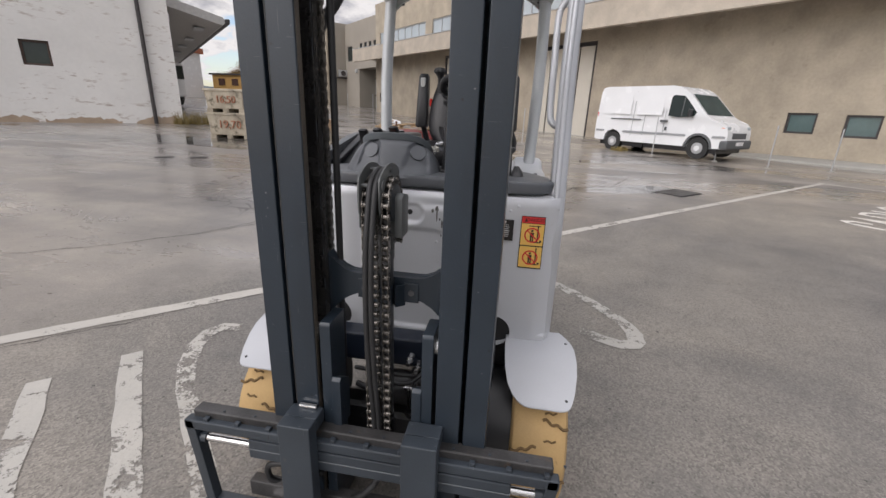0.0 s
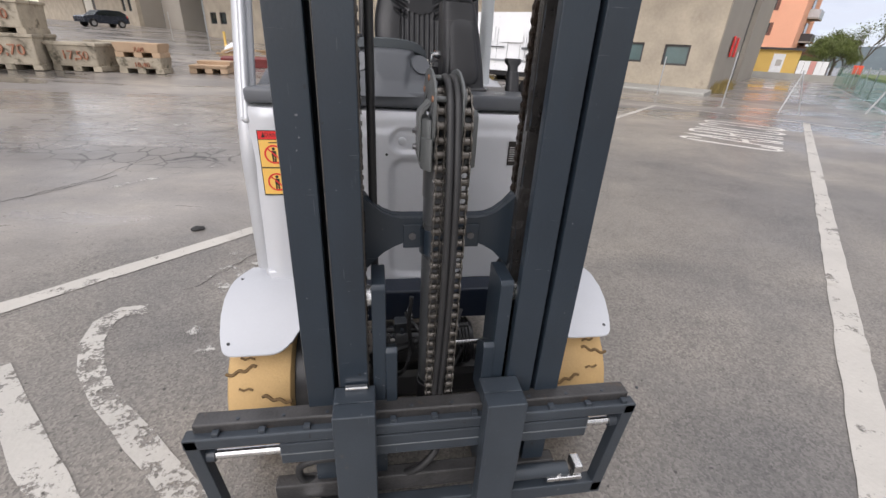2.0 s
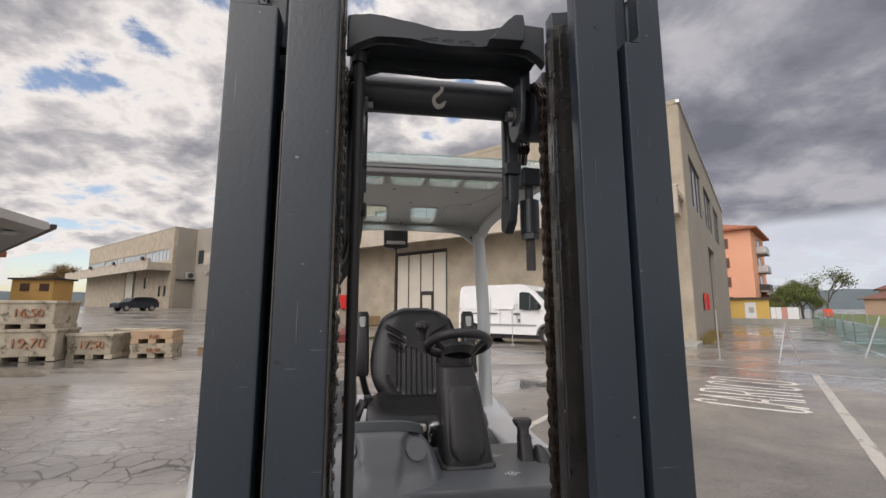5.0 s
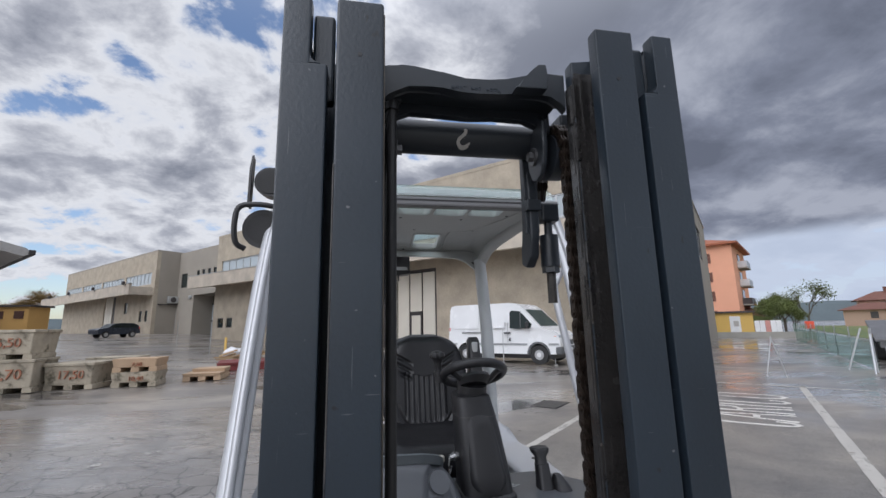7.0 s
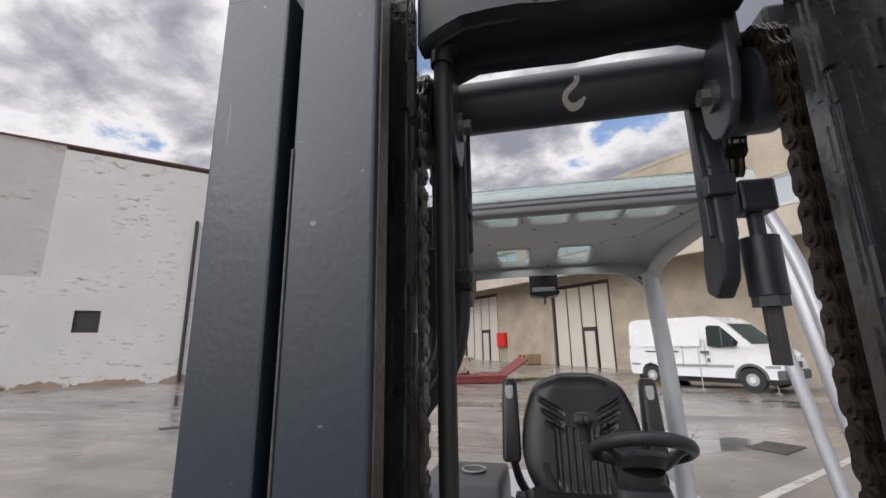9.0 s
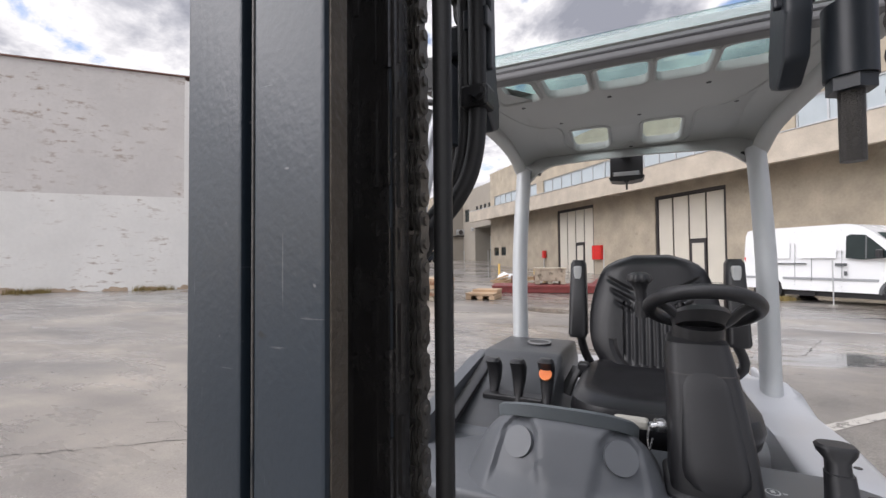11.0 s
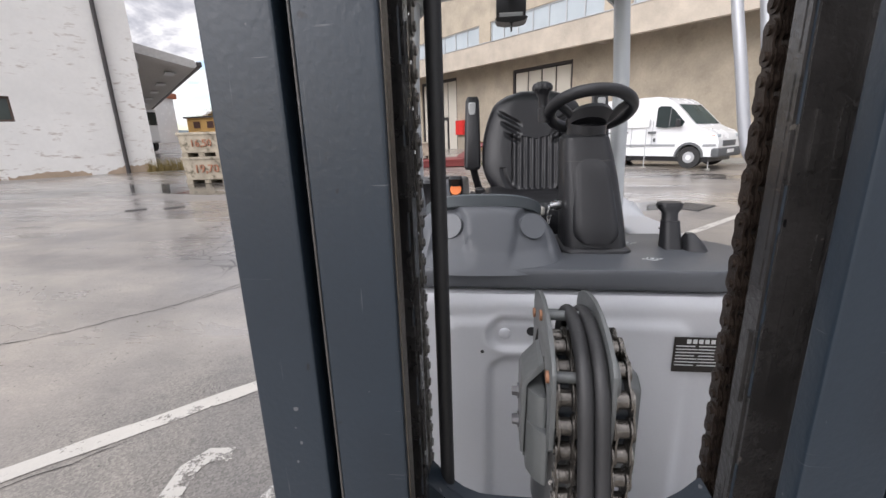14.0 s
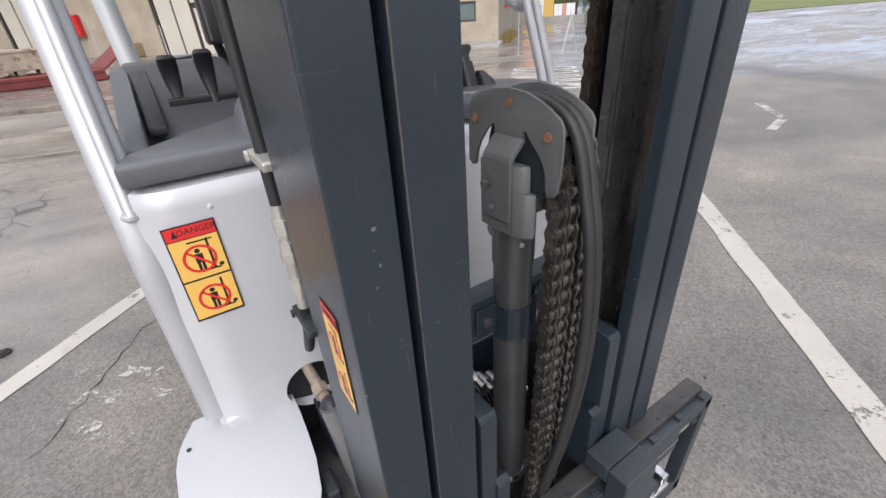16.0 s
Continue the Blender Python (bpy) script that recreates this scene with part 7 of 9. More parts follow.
    # hoses in front of the middle strand
    for x in (-0.0085, 0.0050):
        pts = [(x, 1.122, 0.95), (x, 1.128, 1.05), (x, 1.102, 1.120), (x, 1.045, 1.138), (x, 0.988, 1.114), (x, 0.962, 1.04), (x, 0.945, 0.95), (x, 0.940, 0.80), (x, 0.958, 0.62), (x, 0.986, 0.46), (x, 1.000, 0.33)]
        part("hydraulic_hose", tube(bmesh.new(), pts, 0.0068, 12, 6), RUBBER, f, "black rubber hydraulic hose", True)


def build_side_hoses(f):
    # the straight hose behind the inner rail and its bends at the top
    part("mast_hose", tube(bmesh.new(), [(-0.1445, 1.115, 0.45), (-0.1445, 1.115, 1.0), (-0.1445, 1.115, 1.6), (-0.1445, 1.115, 1.855)], 0.0090, 16, 3), RUBBER, f, "thick black hose along the mast", True)
    bm = rod(bmesh.new(), (-0.1445, 1.115, 1.855), (-0.1445, 1.115, 1.872), 0.0125, seg=16)
    box(bm, -0.166, -0.128, 1.108, 1.122, 1.872, 1.876)
    part("hose_cap", bm, BLACK, f)
    part("bent_hose", tube(bmesh.new(), [(-0.146, 1.215, 1.83), (-0.146, 1.215, 1.70), (-0.146, 1.215, 1.62), (-0.149, 1.214, 1.575), (-0.158, 1.211, 1.54), (-0.174, 1.206, 1.512), (-0.192, 1.20, 1.488), (-0.208, 1.19, 1.455)], 0.0104, 16, 5), RUBBER, f, "bent black hydraulic hose", True)
    part("twin_hose", tube(bmesh.new(), [(-0.164, 1.222, 1.83), (-0.164, 1.222, 1.66), (-0.168, 1.222, 1.58), (-0.180, 1.215, 1.53), (-0.205, 1.20, 1.49)], 0.0085, 14, 5), RUBBER, f, smooth=True)
    bm = boxed(-0.162, -0.130, 1.200, 1.232, 1.620, 1.646, 0.004)
    rod(bm, (-0.140, 1.199, 1.633), (-0.140, 1.190, 1.633), 0.0075, seg=6)
    rod(bm, (-0.140, 1.200, 1.633), (-0.140, 1.197, 1.633), 0.010, seg=16)
    part("hose_clamp", bm, BLACK, f)
    part("bracket_plate", boxed(-0.176, -0.163, 1.165, 1.200, 1.575, 1.665, 0.003), CAST, f)
    part("bracket_stay", boxed(-0.172, -0.165, 1.175, 1.188, 1.665, 1.83, 0.002), CAST, f)
    # outside of the mast: two hoses, unions and a bleed block
    ZINC = mat("zinc_fitting", (0.50, 0.49, 0.45), 0.42, 0.6, 0.2, 30, 200, 0.1)
    for x, y, r, low in ((-0.295, 1.202, 0.0085, 1.035), (-0.288, 1.222, 0.0065, 0.86)):
        part("outer_hose", tube(bmesh.new(), [(x, y + 0.02, 1.80), (x, y, 1.45), (x, y, 1.20), (x, y - 0.002, low)], r, 12, 4), RUBBER, f, smooth=True)
    bm = bmesh.new()
    z = 1.037
    for r, l, n in ((0.0095, 0.020, 18), (0.0125, 0.022, 6), (0.0085, 0.010, 18), (0.0120, 0.016, 6), (0.0135, 0.014, 6), (0.0095, 0.026, 18), (0.0118, 0.014, 6), (0.0090, 0.036, 18)):
        rod(bm, (-0.295, 1.201, z), (-0.295, 1.201, z - l), r, seg=n)
        z -= l
    part("hose_union", bm, ZINC, f, "zinc-plated hydraulic union", True)
    for z, m in ((1.097, ZINC), (0.862, CAST)):
        bm = boxed(-0.308, -0.276, 1.1515, 1.232, z - 0.006, z + 0.006, 0.003)
        rod(bm, (-0.309, 1.218, z), (-0.313, 1.218, z), 0.007, seg=6)
        part("hose_clip", bm, m, f)
    part("hose_tail", tube(bmesh.new(), [(-0.295, 1.201, 0.875), (-0.296, 1.212, 0.83), (-0.294, 1.26, 0.76), (-0.282, 1.34, 0.70), (-0.27, 1.42, 0.66)], 0.0085, 12, 5), RUBBER, f, smooth=True)
    # tilt cylinder: its rod comes out of the panel's cut-out, the barrel hangs behind the mast
    bm = rod(bmesh.new(), (-0.292, 1.44, 0.607), (-0.286, 1.295, 0.592), 0.011, seg=18)
    rod(bm, (-0.288, 1.335, 0.597), (-0.287, 1.31, 0.594), 0.016, seg=6)
    tilt = part("tilt_cylinder", bm, mat("rusty_zinc", (0.34, 0.28, 0.22), 0.5, 0.4, 0.3, 30, 200, 0.15, (0.20, 0.11, 0.06), 0.4, 30), f, "rusty tilt cylinder rod", True)
    ball_bm = ball(bmesh.new(), (-0.284, 1.275, 0.588), 0.026, (0.8, 1, 1), 20)
    part("rod_eye", ball_bm, CAST, tilt, smooth=True)
    part("barrel", tube(bmesh.new(), [(-0.284, 1.272, 0.600), (-0.281, 1.258, 0.56), (-0.276, 1.240, 0.48), (-0.270, 1.228, 0.38), (-0.268, 1.225, 0.22)], 0.030, 18, 5, 0.75, (1, 0, 0)), mat("grey_cylinder", (0.15, 0.15, 0.15), 0.42, 0.2), tilt, "smooth grey cylinder barrel", True)
    part("tilt_bracket", boxed(-0.345, -0.318, 1.20, 1.26, 0.20, 0.46, 0.006), CAST, tilt)


def build_carriage(f):
    x0, x1 = -0.556, 0.492
    car = part("carriage", boxed(x0, x1, 0.925, 0.957, 0.382, 0.412, 0.004), CARRIAGE, f, "blue-grey side-shift fork carriage")
    # hook rail on top, with locking notches
    bm = boxed(x0 + 0.018, x1 - 0.016, 0.945, 0.985, 0.405, 0.434, 0.004)
    part("hook_rail", bm, GREASE_TOP, car, "greasy steel hook rail")
    for k in range(11):
        x = x0 + 0.06 + k * 0.095
        part("rail_lug", boxed(x, x + 0.014, 0.930, 0.944, 0.410, 0.4215, 0.001), CARRIAGE, car)
        part("rail_rivet", rod(bmesh.new(), (x + 0.05, 0.957, 0.4342), (x + 0.05, 0.957, 0.4362), 0.004, seg=10), CARRIAGE, car)
    # end posts, leaning inwards to the foot bar
    for s, top, low in ((-1, x0, -0.520), (1, x1, 0.460)):
        a = [(top, 0.411), (top - s * 0.030, 0.411), (low - s * 0.030, 0.09), (low, 0.09)]
        part("end_post", prism(bmesh.new(), a, "y", 0.925, 0.957, 0.003), CARRIAGE, car, smooth=True)
        part("end_boss", rod(bmesh.new(), (top - s * 0.03, 0.945, 0.345), (top - s * 0.055, 0.945, 0.345), 0.016, seg=18), CARRIAGE, car, smooth=True)
    part("side_shift_body", boxed(-0.362, 0.375, 0.928, 0.962, 0.312, 0.376, 0.004), CARRIAGE, car)
    part("weld_seam", boxed(-0.362, 0.375, 0.9265, 0.929, 0.343, 0.3455), mat("weld_edge", (0.16, 0.17, 0.18), 0.4), car)
    part("side_shift_rod", rod(bmesh.new(), (x0 + 0.04, 0.945, 0.345), (-0.36, 0.945, 0.345), 0.0115, seg=18), STEEL, car, "bright steel rod", True)
    part("side_shift_rod", rod(bmesh.new(), (0.373, 0.945, 0.345), (x1 - 0.04, 0.945, 0.345), 0.0115, seg=18), STEEL, car, "bright steel rod", True)
    part("foot_bar", boxed(-0.53, 0.465, 0.925, 0.96, 0.082, 0.128, 0.004), CARRIAGE, car)
    part("lower_channel", boxed(-0.40, 0.33, 0.962, 0.998, 0.13, 0.185, 0.004), GREASE_TOP, car)
    part("lower_cylinder", rod(bmesh.new(), (0.16, 0.95, 0.165), (0.36, 0.95, 0.165), 0.020, seg=18), CARRIAGE, car, smooth=True)
    bm = boxed(0.30, 0.40, 0.925, 0.95, 0.145, 0.158, 0.003)
    box(bm, 0.375, 0.40, 0.93, 0.975, 0.158, 0.19, 0.004)
    rod(bm, (0.335, 0.94, 0.158), (0.335, 0.94, 0.17), 0.011, seg=12)
    part("fork_latch", bm, STEEL, car, "zinc-plated fork latch")
    part("fork_latch", boxed(-0.335, -0.29, 0.925, 0.955, 0.12, 0.135, 0.003), STEEL, car)
    part("loop_hose", tube(bmesh.new(), [(-0.30, 0.985, 0.17), (-0.335, 0.972, 0.20), (-0.33, 0.965, 0.255), (-0.27, 0.962, 0.275), (-0.16, 0.975, 0.25)], 0.0095, 10, 5), RUBBER, car, smooth=True)
    part("loop_hose", tube(bmesh.new(), [(-0.10, 0.985, 0.16), (-0.05, 0.965, 0.20), (0.0, 0.97, 0.26), (0.02, 1.0, 0.33)], 0.0095, 10, 5), RUBBER, car, smooth=True)
    # the two fork hangers
    for a, b in ((-0.238, -0.148), (0.094, 0.186)):
        h = part("fork_hanger", boxed(a, b, 0.884, 0.925, 0.03, 0.487, 0.003), CARRIAGE, car, "blue-grey upright fork hanger")
        part("hanger_top", boxed(a, b, 0.925, 0.975, 0.447, 0.487, 0.003), CARRIAGE, h)
        part("weld_bead", boxed(a + 0.012, a + 0.055, 0.925, 0.931, 0.4868, 0.4885), CARRIAGE, h)
    part("lock_tag", boxed(-0.215, -0.163, 0.958, 0.972, 0.4872, 0.497, 0.003), STEEL, car, "bright lock tag")
    bm = boxed(0.112, 0.124, 0.985, 1.0, 0.45, 0.505, 0.003)
    part("lock_tag", bm, STEEL, car, "bright lock tag")
    # upright roller plates that run in the mast
    for s in (1, -1):
        out = [(0.985, 0.12), (1.075, 0.12), (1.075, 0.745), (0.985, 0.745), (0.980, 0.735), (0.980, 0.13)]
        a, b = sorted((s * 0.122, s * 0.152))
        up = part("roller_plate", prism(bmesh.new(), out, "x", a, b, 0.003), MAST, car, "blue-grey upright roller plate", True)
        a, b = sorted((s * 0.098, s * 0.124))
        part("guide_foot", prism(bmesh.new(), [(0.975, 0.42), (1.04, 0.42), (1.04, 0.55), (0.985, 0.585), (0.975, 0.575)], "x", a, b, 0.003), MAST, up, smooth=True)
        for z in (0.69, 0.34):
            bm = rod(bmesh.new(), (s * 0.152, 1.030, z), (s * 0.190, 1.030, z), 0.0255, seg=24)
            part("guide_roller", bm, STEEL, up, "bright steel roller", True)


def build_underneath(f):
    """What shows between the mast rails under the front panel."""
    part("axle_beam", boxed(-0.30, 0.30, 1.30, 1.38, 0.43, 0.532, 0.006), mat("deep_blue_paint", (0.012, 0.018, 0.032), 0.35), f, "dark blue axle beam")
    bm = bmesh.new()
    rod(bm, (-0.12, 1.30, 0.345), (0.15, 1.30, 0.345), 0.060, seg=28)
    motor = part("drive_motor", bm, BLACK, f, "black finned drive motor", True)
    for k in range(12):
        x = 0.02 + k * 0.0105
        part("cooling_fin", rod(bmesh.new(), (x, 1.30, 0.345), (x + 0.0045, 1.30, 0.345), 0.072, seg=28), BLACK, motor, smooth=True)
    part("motor_flange", rod(bmesh.new(), (-0.12, 1.30, 0.345), (-0.095, 1.30, 0.345), 0.070, seg=28), BLACK, motor, smooth=True)
    part("gearbox", boxed(-0.29, 0.29, 1.28, 1.40, 0.12, 0.25, 0.03), BLACK, f)
    part("brake_hose", tube(bmesh.new(), [(-0.16, 1.24, 0.44), (-0.08, 1.22, 0.452), (0.02, 1.235, 0.438), (0.12, 1.225, 0.458)], 0.007, 10, 5), RUBBER, f, smooth=True)
    bm = bmesh.new()
    for k in range(26):
        rod(bm, (0.03 + k * 0.005, 1.20, 0.415), (0.033 + k * 0.005, 1.20, 0.415), 0.0082, seg=12)
    rod(bm, (0.02, 1.20, 0.415), (0.16, 1.20, 0.415), 0.0062, seg=12)
    part("corrugated_sleeve", bm, STEEL, f, "ribbed metal cable sleeve", True)
    part("black_hose", tube(bmesh.new(), [(-0.14, 1.20, 0.41), (-0.10, 1.19, 0.405), (-0.06, 1.20, 0.41), (-0.03, 1.21, 0.42)], 0.010, 10, 5), RUBBER, f, smooth=True)
    for pts in ([(-0.05, 1.20, 0.50), (0.0, 1.16, 0.46), (0.06, 1.17, 0.47), (0.10, 1.24, 0.50)], [(0.02, 1.22, 0.30), (0.06, 1.17, 0.33), (0.10, 1.19, 0.40)],
                [(-0.12, 1.18, 0.30), (-0.07, 1.16, 0.36), (-0.05, 1.19, 0.42), (-0.06, 1.24, 0.50)], [(-0.055, 1.13, 0.62), (-0.06, 1.14, 0.52), (-0.045, 1.16, 0.42)]):
        part("cable", tube(bmesh.new(), pts, 0.0055, 8, 5), RUBBER, f, smooth=True)
    bm = boxed(-0.095, -0.06, 1.20, 1.235, 0.455, 0.490, 0.003)
    rod(bm, (-0.075, 1.198, 0.47), (-0.075, 1.185, 0.47), 0.007, seg=6)
    part("valve_block", bm, CAST, f)
    for x, z in ((-0.05, 0.49), (0.055, 0.475), (0.085, 0.46), (-0.1, 0.43), (0.03, 0.50)):
        bm = rod(bmesh.new(), (x, 1.23, z), (x, 1.205, z), 0.008, seg=6)
        rod(bm, (x, 1.26, z), (x, 1.23, z), 0.011, seg=12)
        part("fitting", bm, STEEL, f)
    part("grease_nipple", tube(bmesh.new(), [(-0.045, 1.035, 0.355), (-0.03, 1.03, 0.335), (-0.02, 1.04, 0.31)], 0.006, 8, 4), STEEL, f)


def build_wheels(f):
    for s in (1, -1):
        cy, cz, R = 1.335, 0.230, 0.228
        bm = bmesh.new()
        prof = [(0.372, 0.150), (0.370, 0.205), (0.378, 0.221), (0.392, 0.226), (0.455, 0.228), (0.520, 0.226), (0.534, 0.221), (0.542, 0.205), (0.540, 0.150)]
        seg = 56
        rings = [[(s * x, cy - r * math.cos(2 * math.pi * k / seg), cz + r * math.sin(2 * math.pi * k / seg)) for k in range(seg)] for x, r in prof]
        loft(bm, rings)
        wheel = part("front_wheel", bm, TYRE, f, "tan solid rubber drive tyre", True)
        # zigzag sipes in the tread; darker raised bars paint their shade
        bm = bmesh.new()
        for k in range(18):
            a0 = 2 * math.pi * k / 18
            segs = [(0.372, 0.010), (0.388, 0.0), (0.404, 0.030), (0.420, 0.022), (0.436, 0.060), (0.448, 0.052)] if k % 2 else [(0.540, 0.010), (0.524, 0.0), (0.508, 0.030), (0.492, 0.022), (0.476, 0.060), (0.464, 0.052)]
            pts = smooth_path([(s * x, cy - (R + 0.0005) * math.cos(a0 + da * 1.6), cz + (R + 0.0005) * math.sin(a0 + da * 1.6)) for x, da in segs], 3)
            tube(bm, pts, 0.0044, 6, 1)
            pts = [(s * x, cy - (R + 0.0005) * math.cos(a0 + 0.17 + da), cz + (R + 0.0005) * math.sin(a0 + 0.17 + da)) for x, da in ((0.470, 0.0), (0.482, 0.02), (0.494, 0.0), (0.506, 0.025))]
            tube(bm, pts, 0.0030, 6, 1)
        part("tread_groove", bm, mat("tread_shadow_rubber", (0.16, 0.10, 0.045), 0.9), wheel, "tread grooves with their shade in the rubber colour")
        part("rim", rod(bmesh.new(), (s * 0.36, cy, cz), (s * 0.535, cy, cz), 0.148, seg=36), mat("white_rim", (0.6, 0.6, 0.6), 0.4), wheel, smooth=True)
        part("inner_hub", rod(bmesh.new(), (s * 0.29, cy, cz), (s * 0.371, cy, cz), 0.195, seg=36), BLACK, wheel, smooth=True)
        # fender: a bent sheet with rounded front corners
        rows = [(1.147, 0.452, 0.418, 0.505), (1.149, 0.4525, 0.404, 0.518), (1.155, 0.454, 0.392, 0.530), (1.165, 0.457, 0.380, 0.538), (1.182, 0.463, 0.366, 0.545), (1.21, 0.478, 0.350, 0.553), (1.26, 0.502, 0.338, 0.561),
                (1.31, 0.520, 0.334, 0.564), (1.36, 0.532, 0.332, 0.561), (1.39, 0.536, 0.332, 0.555), (1.42, 0.538, 0.332, 0.543), (1.46, 0.540, 0.332, 0.52)]
        bm = bmesh.new()
        strips = []
        for y, z, inn, out in rows:
            strips.append([(s * (inn + (out - inn) * k / 8), y, z) for k in range(9)])
        for dz in (0.0, -0.004):
            grid = [[bm.verts.new((x, y, z + dz)) for x, y, z in st] for st in strips]
            for a, b in zip(grid, grid[1:]):
                for k in range(8):
                    bm.faces.new((a[k], a[k + 1], b[k + 1], b[k]))
            if dz == 0.0:
                upper = grid
        def rim_of(g):
            return g[0] + [r[-1] for r in g[1:-1]] + g[-1][::-1] + [r[0] for r in g[1:-1]][::-1]
        a, b = rim_of(upper), rim_of(grid)
        for k in range(len(a)):
            bm.faces.new((a[k], a[(k + 1) % len(a)], b[(k + 1) % len(b)], b[k]))
        fd = part("fender", bm, FENDER, f, "white painted sheet-steel fender", True)
        part("fender_hole", rod(bmesh.new(), (s * 0.526, 1.183, 0.4600), (s * 0.526, 1.182, 0.4645), 0.0045, seg=12), BLACK, fd)
        part("fender_hole", rod(bmesh.new(), (s * 0.535, 1.394, 0.531), (s * 0.535, 1.394, 0.5375), 0.0045, seg=12), BLACK, fd)
        # rear wheel, small
        bm = rod(bmesh.new(), (s * 0.10, 2.75, 0.20), (s * 0.25, 2.75, 0.20), 0.20, seg=36)
        part("rear_wheel", bm, TYRE, f, "tan rubber steering tyre", True)


def build_body(f):
    # front panel with pressed relief
    def rr(x, z, cx, cz, w, h, r, soft):
        dx, dz = abs(x - cx) - w / 2 + r, abs(z - cz) - h / 2 + r
        d = math.hypot(max(dx, 0), max(dz, 0)) + min(max(dx, dz), 0) - r
        t = min(max(0.5 - d / soft, 0), 1)
        return t * t * (3 - 2 * t)
    bm = bmesh.new()
    nx, nz = 150, 90
    half, z0, z1 = 0.462, 0.522, 1.026
    def relief(x, z):
        y = 1.392
        y += 0.009 * rr(x, z, 0.005, 0.72, 0.20, 0.36, 0.035, 0.018)
        y += 0.009 * rr(x, z, -0.033, 0.952, 0.125, 0.058, 0.029, 0.014)
        y -= 0.007 * rr(x, z, 0.040, 0.72, 0.44, 0.515, 0.03, 0.024)
        y -= 0.002 * rr(x, z, -0.033, 0.952, 0.150, 0.082, 0.041, 0.012)
        y += 0.012 * max(0, (abs(x) - 0.40) / 0.06) ** 2 * 2.2
        y += 0.010 * max(0, (z - 0.999) / 0.027) ** 2
        return y
    grid = [[bm.verts.new((-half + 2 * half * i / nx, relief(-half + 2 * half * i / nx, z0 + (z1 - z0) * j / nz), z0 + (z1 - z0) * j / nz)) for j in range(nz + 1)] for i in range(nx + 1)]
    for i in range(nx):
        for j in range(nz):
            bm.faces.new((grid[i][j], grid[i + 1][j], grid[i + 1][j + 1], grid[i][j + 1]))
    # top ledge, flanks and rounded lower lips
    top = [grid[i][nz] for i in range(nx + 1)]
    back = [bm.verts.new((v.co.x, 1.46, 1.034)) for v in top]
    for i in range(nx):
        bm.faces.new((top[i], top[i + 1], back[i + 1], back[i]))
    for i in (0, nx):
        col = grid[i]
        far = [bm.verts.new((v.co.x * 1.012, 1.62, v.co.z)) for v in col]
        for j in range(nz):
            bm.faces.new((col[j], far[j], far[j + 1], col[j + 1]))
    low = [grid[i][0] for i in range(nx + 1)]
    under = [bm.verts.new((v.co.x, 1.44, 0.518)) for v in low]
    for i in range(nx):
        bm.faces.new((low[i], low[i + 1], under[i + 1], under[i]))
    # the lower corners swell outwards over the wheels
    for v in bm.verts:
        if abs(v.co.x) > 0.30 and v.co.z < 0.95:
            v.co.x *= 1 + 0.025 * ((0.95 - v.co.z) / 0.42) ** 1.3 * min(1.0, (abs(v.co.x) - 0.30) / 0.12)
    # rounded cut-outs for the tilt cylinders
    for s in (1, -1):
        hole, r = Vector((s * 0.287, 0.556)), 0.056
        inside = [fc for fc in bm.faces if all((Vector((q.co.x, q.co.z)) - hole).length < r and q.co.y < 1.43 for q in fc.verts)]
        bmesh.ops.delete(bm, geom=inside, context="FACES")
        for q in bm.verts:
            d = Vector((q.co.x, q.co.z)) - hole
            if d.length < r and q.co.y < 1.43:
                d = d.normalized() * r
                q.co.x, q.co.z = hole.x + d.x, hole.y + d.y
    body = part("front_panel", bm, WHITE, f, "silver-white pressed steel front panel", True)
    part("panel_hole", rod(bmesh.new(), (-0.016, relief(-0.016, 0.957) - 0.001, 0.957), (-0.016, relief(-0.016, 0.957) + 0.002, 0.957), 0.009, seg=18), BLACK, body)
    part("panel_rivet", ball(bmesh.new(), (-0.065, relief(-0.065, 0.951) + 0.001, 0.951), 0.012, (1, 0.35, 1)), WHITE, body, smooth=True)
    part("panel_hole", rod(bmesh.new(), (-0.107, relief(-0.107, 0.916) - 0.0006, 0.916), (-0.107, relief(-0.107, 0.916) + 0.002, 0.916), 0.0035, seg=12), BLACK, body)
    for x, z in ((0.075, 0.86), (0.31, 0.985), (-0.36, 0.99), (0.085, 0.79), (0.335, 1.000)):
        part("panel_rivet", ball(bmesh.new(), (x, relief(x, z) + 0.0015, z), 0.006, (1, 0.5, 1), 12), WHITE, body, smooth=True)
    # oil drips
    bm = bmesh.new()
    for x, z, w, h in ((0.075, 0.972, 0.006, 0.012), (0.0755, 0.955, 0.0025, 0.024), (0.061, 0.967, 0.004, 0.007), (0.093, 0.925, 0.003, 0.014), (0.085, 0.94, 0.0025, 0.005), (0.098, 0.86, 0.003, 0.03), (0.108, 0.905, 0.002, 0.006), (0.090, 0.885, 0.002, 0.008)):
        y = relief(x, z) - 0.0008
        prism(bm, [(x + w * math.cos(a), z + h * math.sin(a)) for a in [2 * math.pi * k / 10 for k in range(10)]], "y", y, y + 0.001)
    part("oil_drip", bm, mat("dried_oil", (0.13, 0.125, 0.12), 0.4, bump=0), body, "dried grey oil drips")
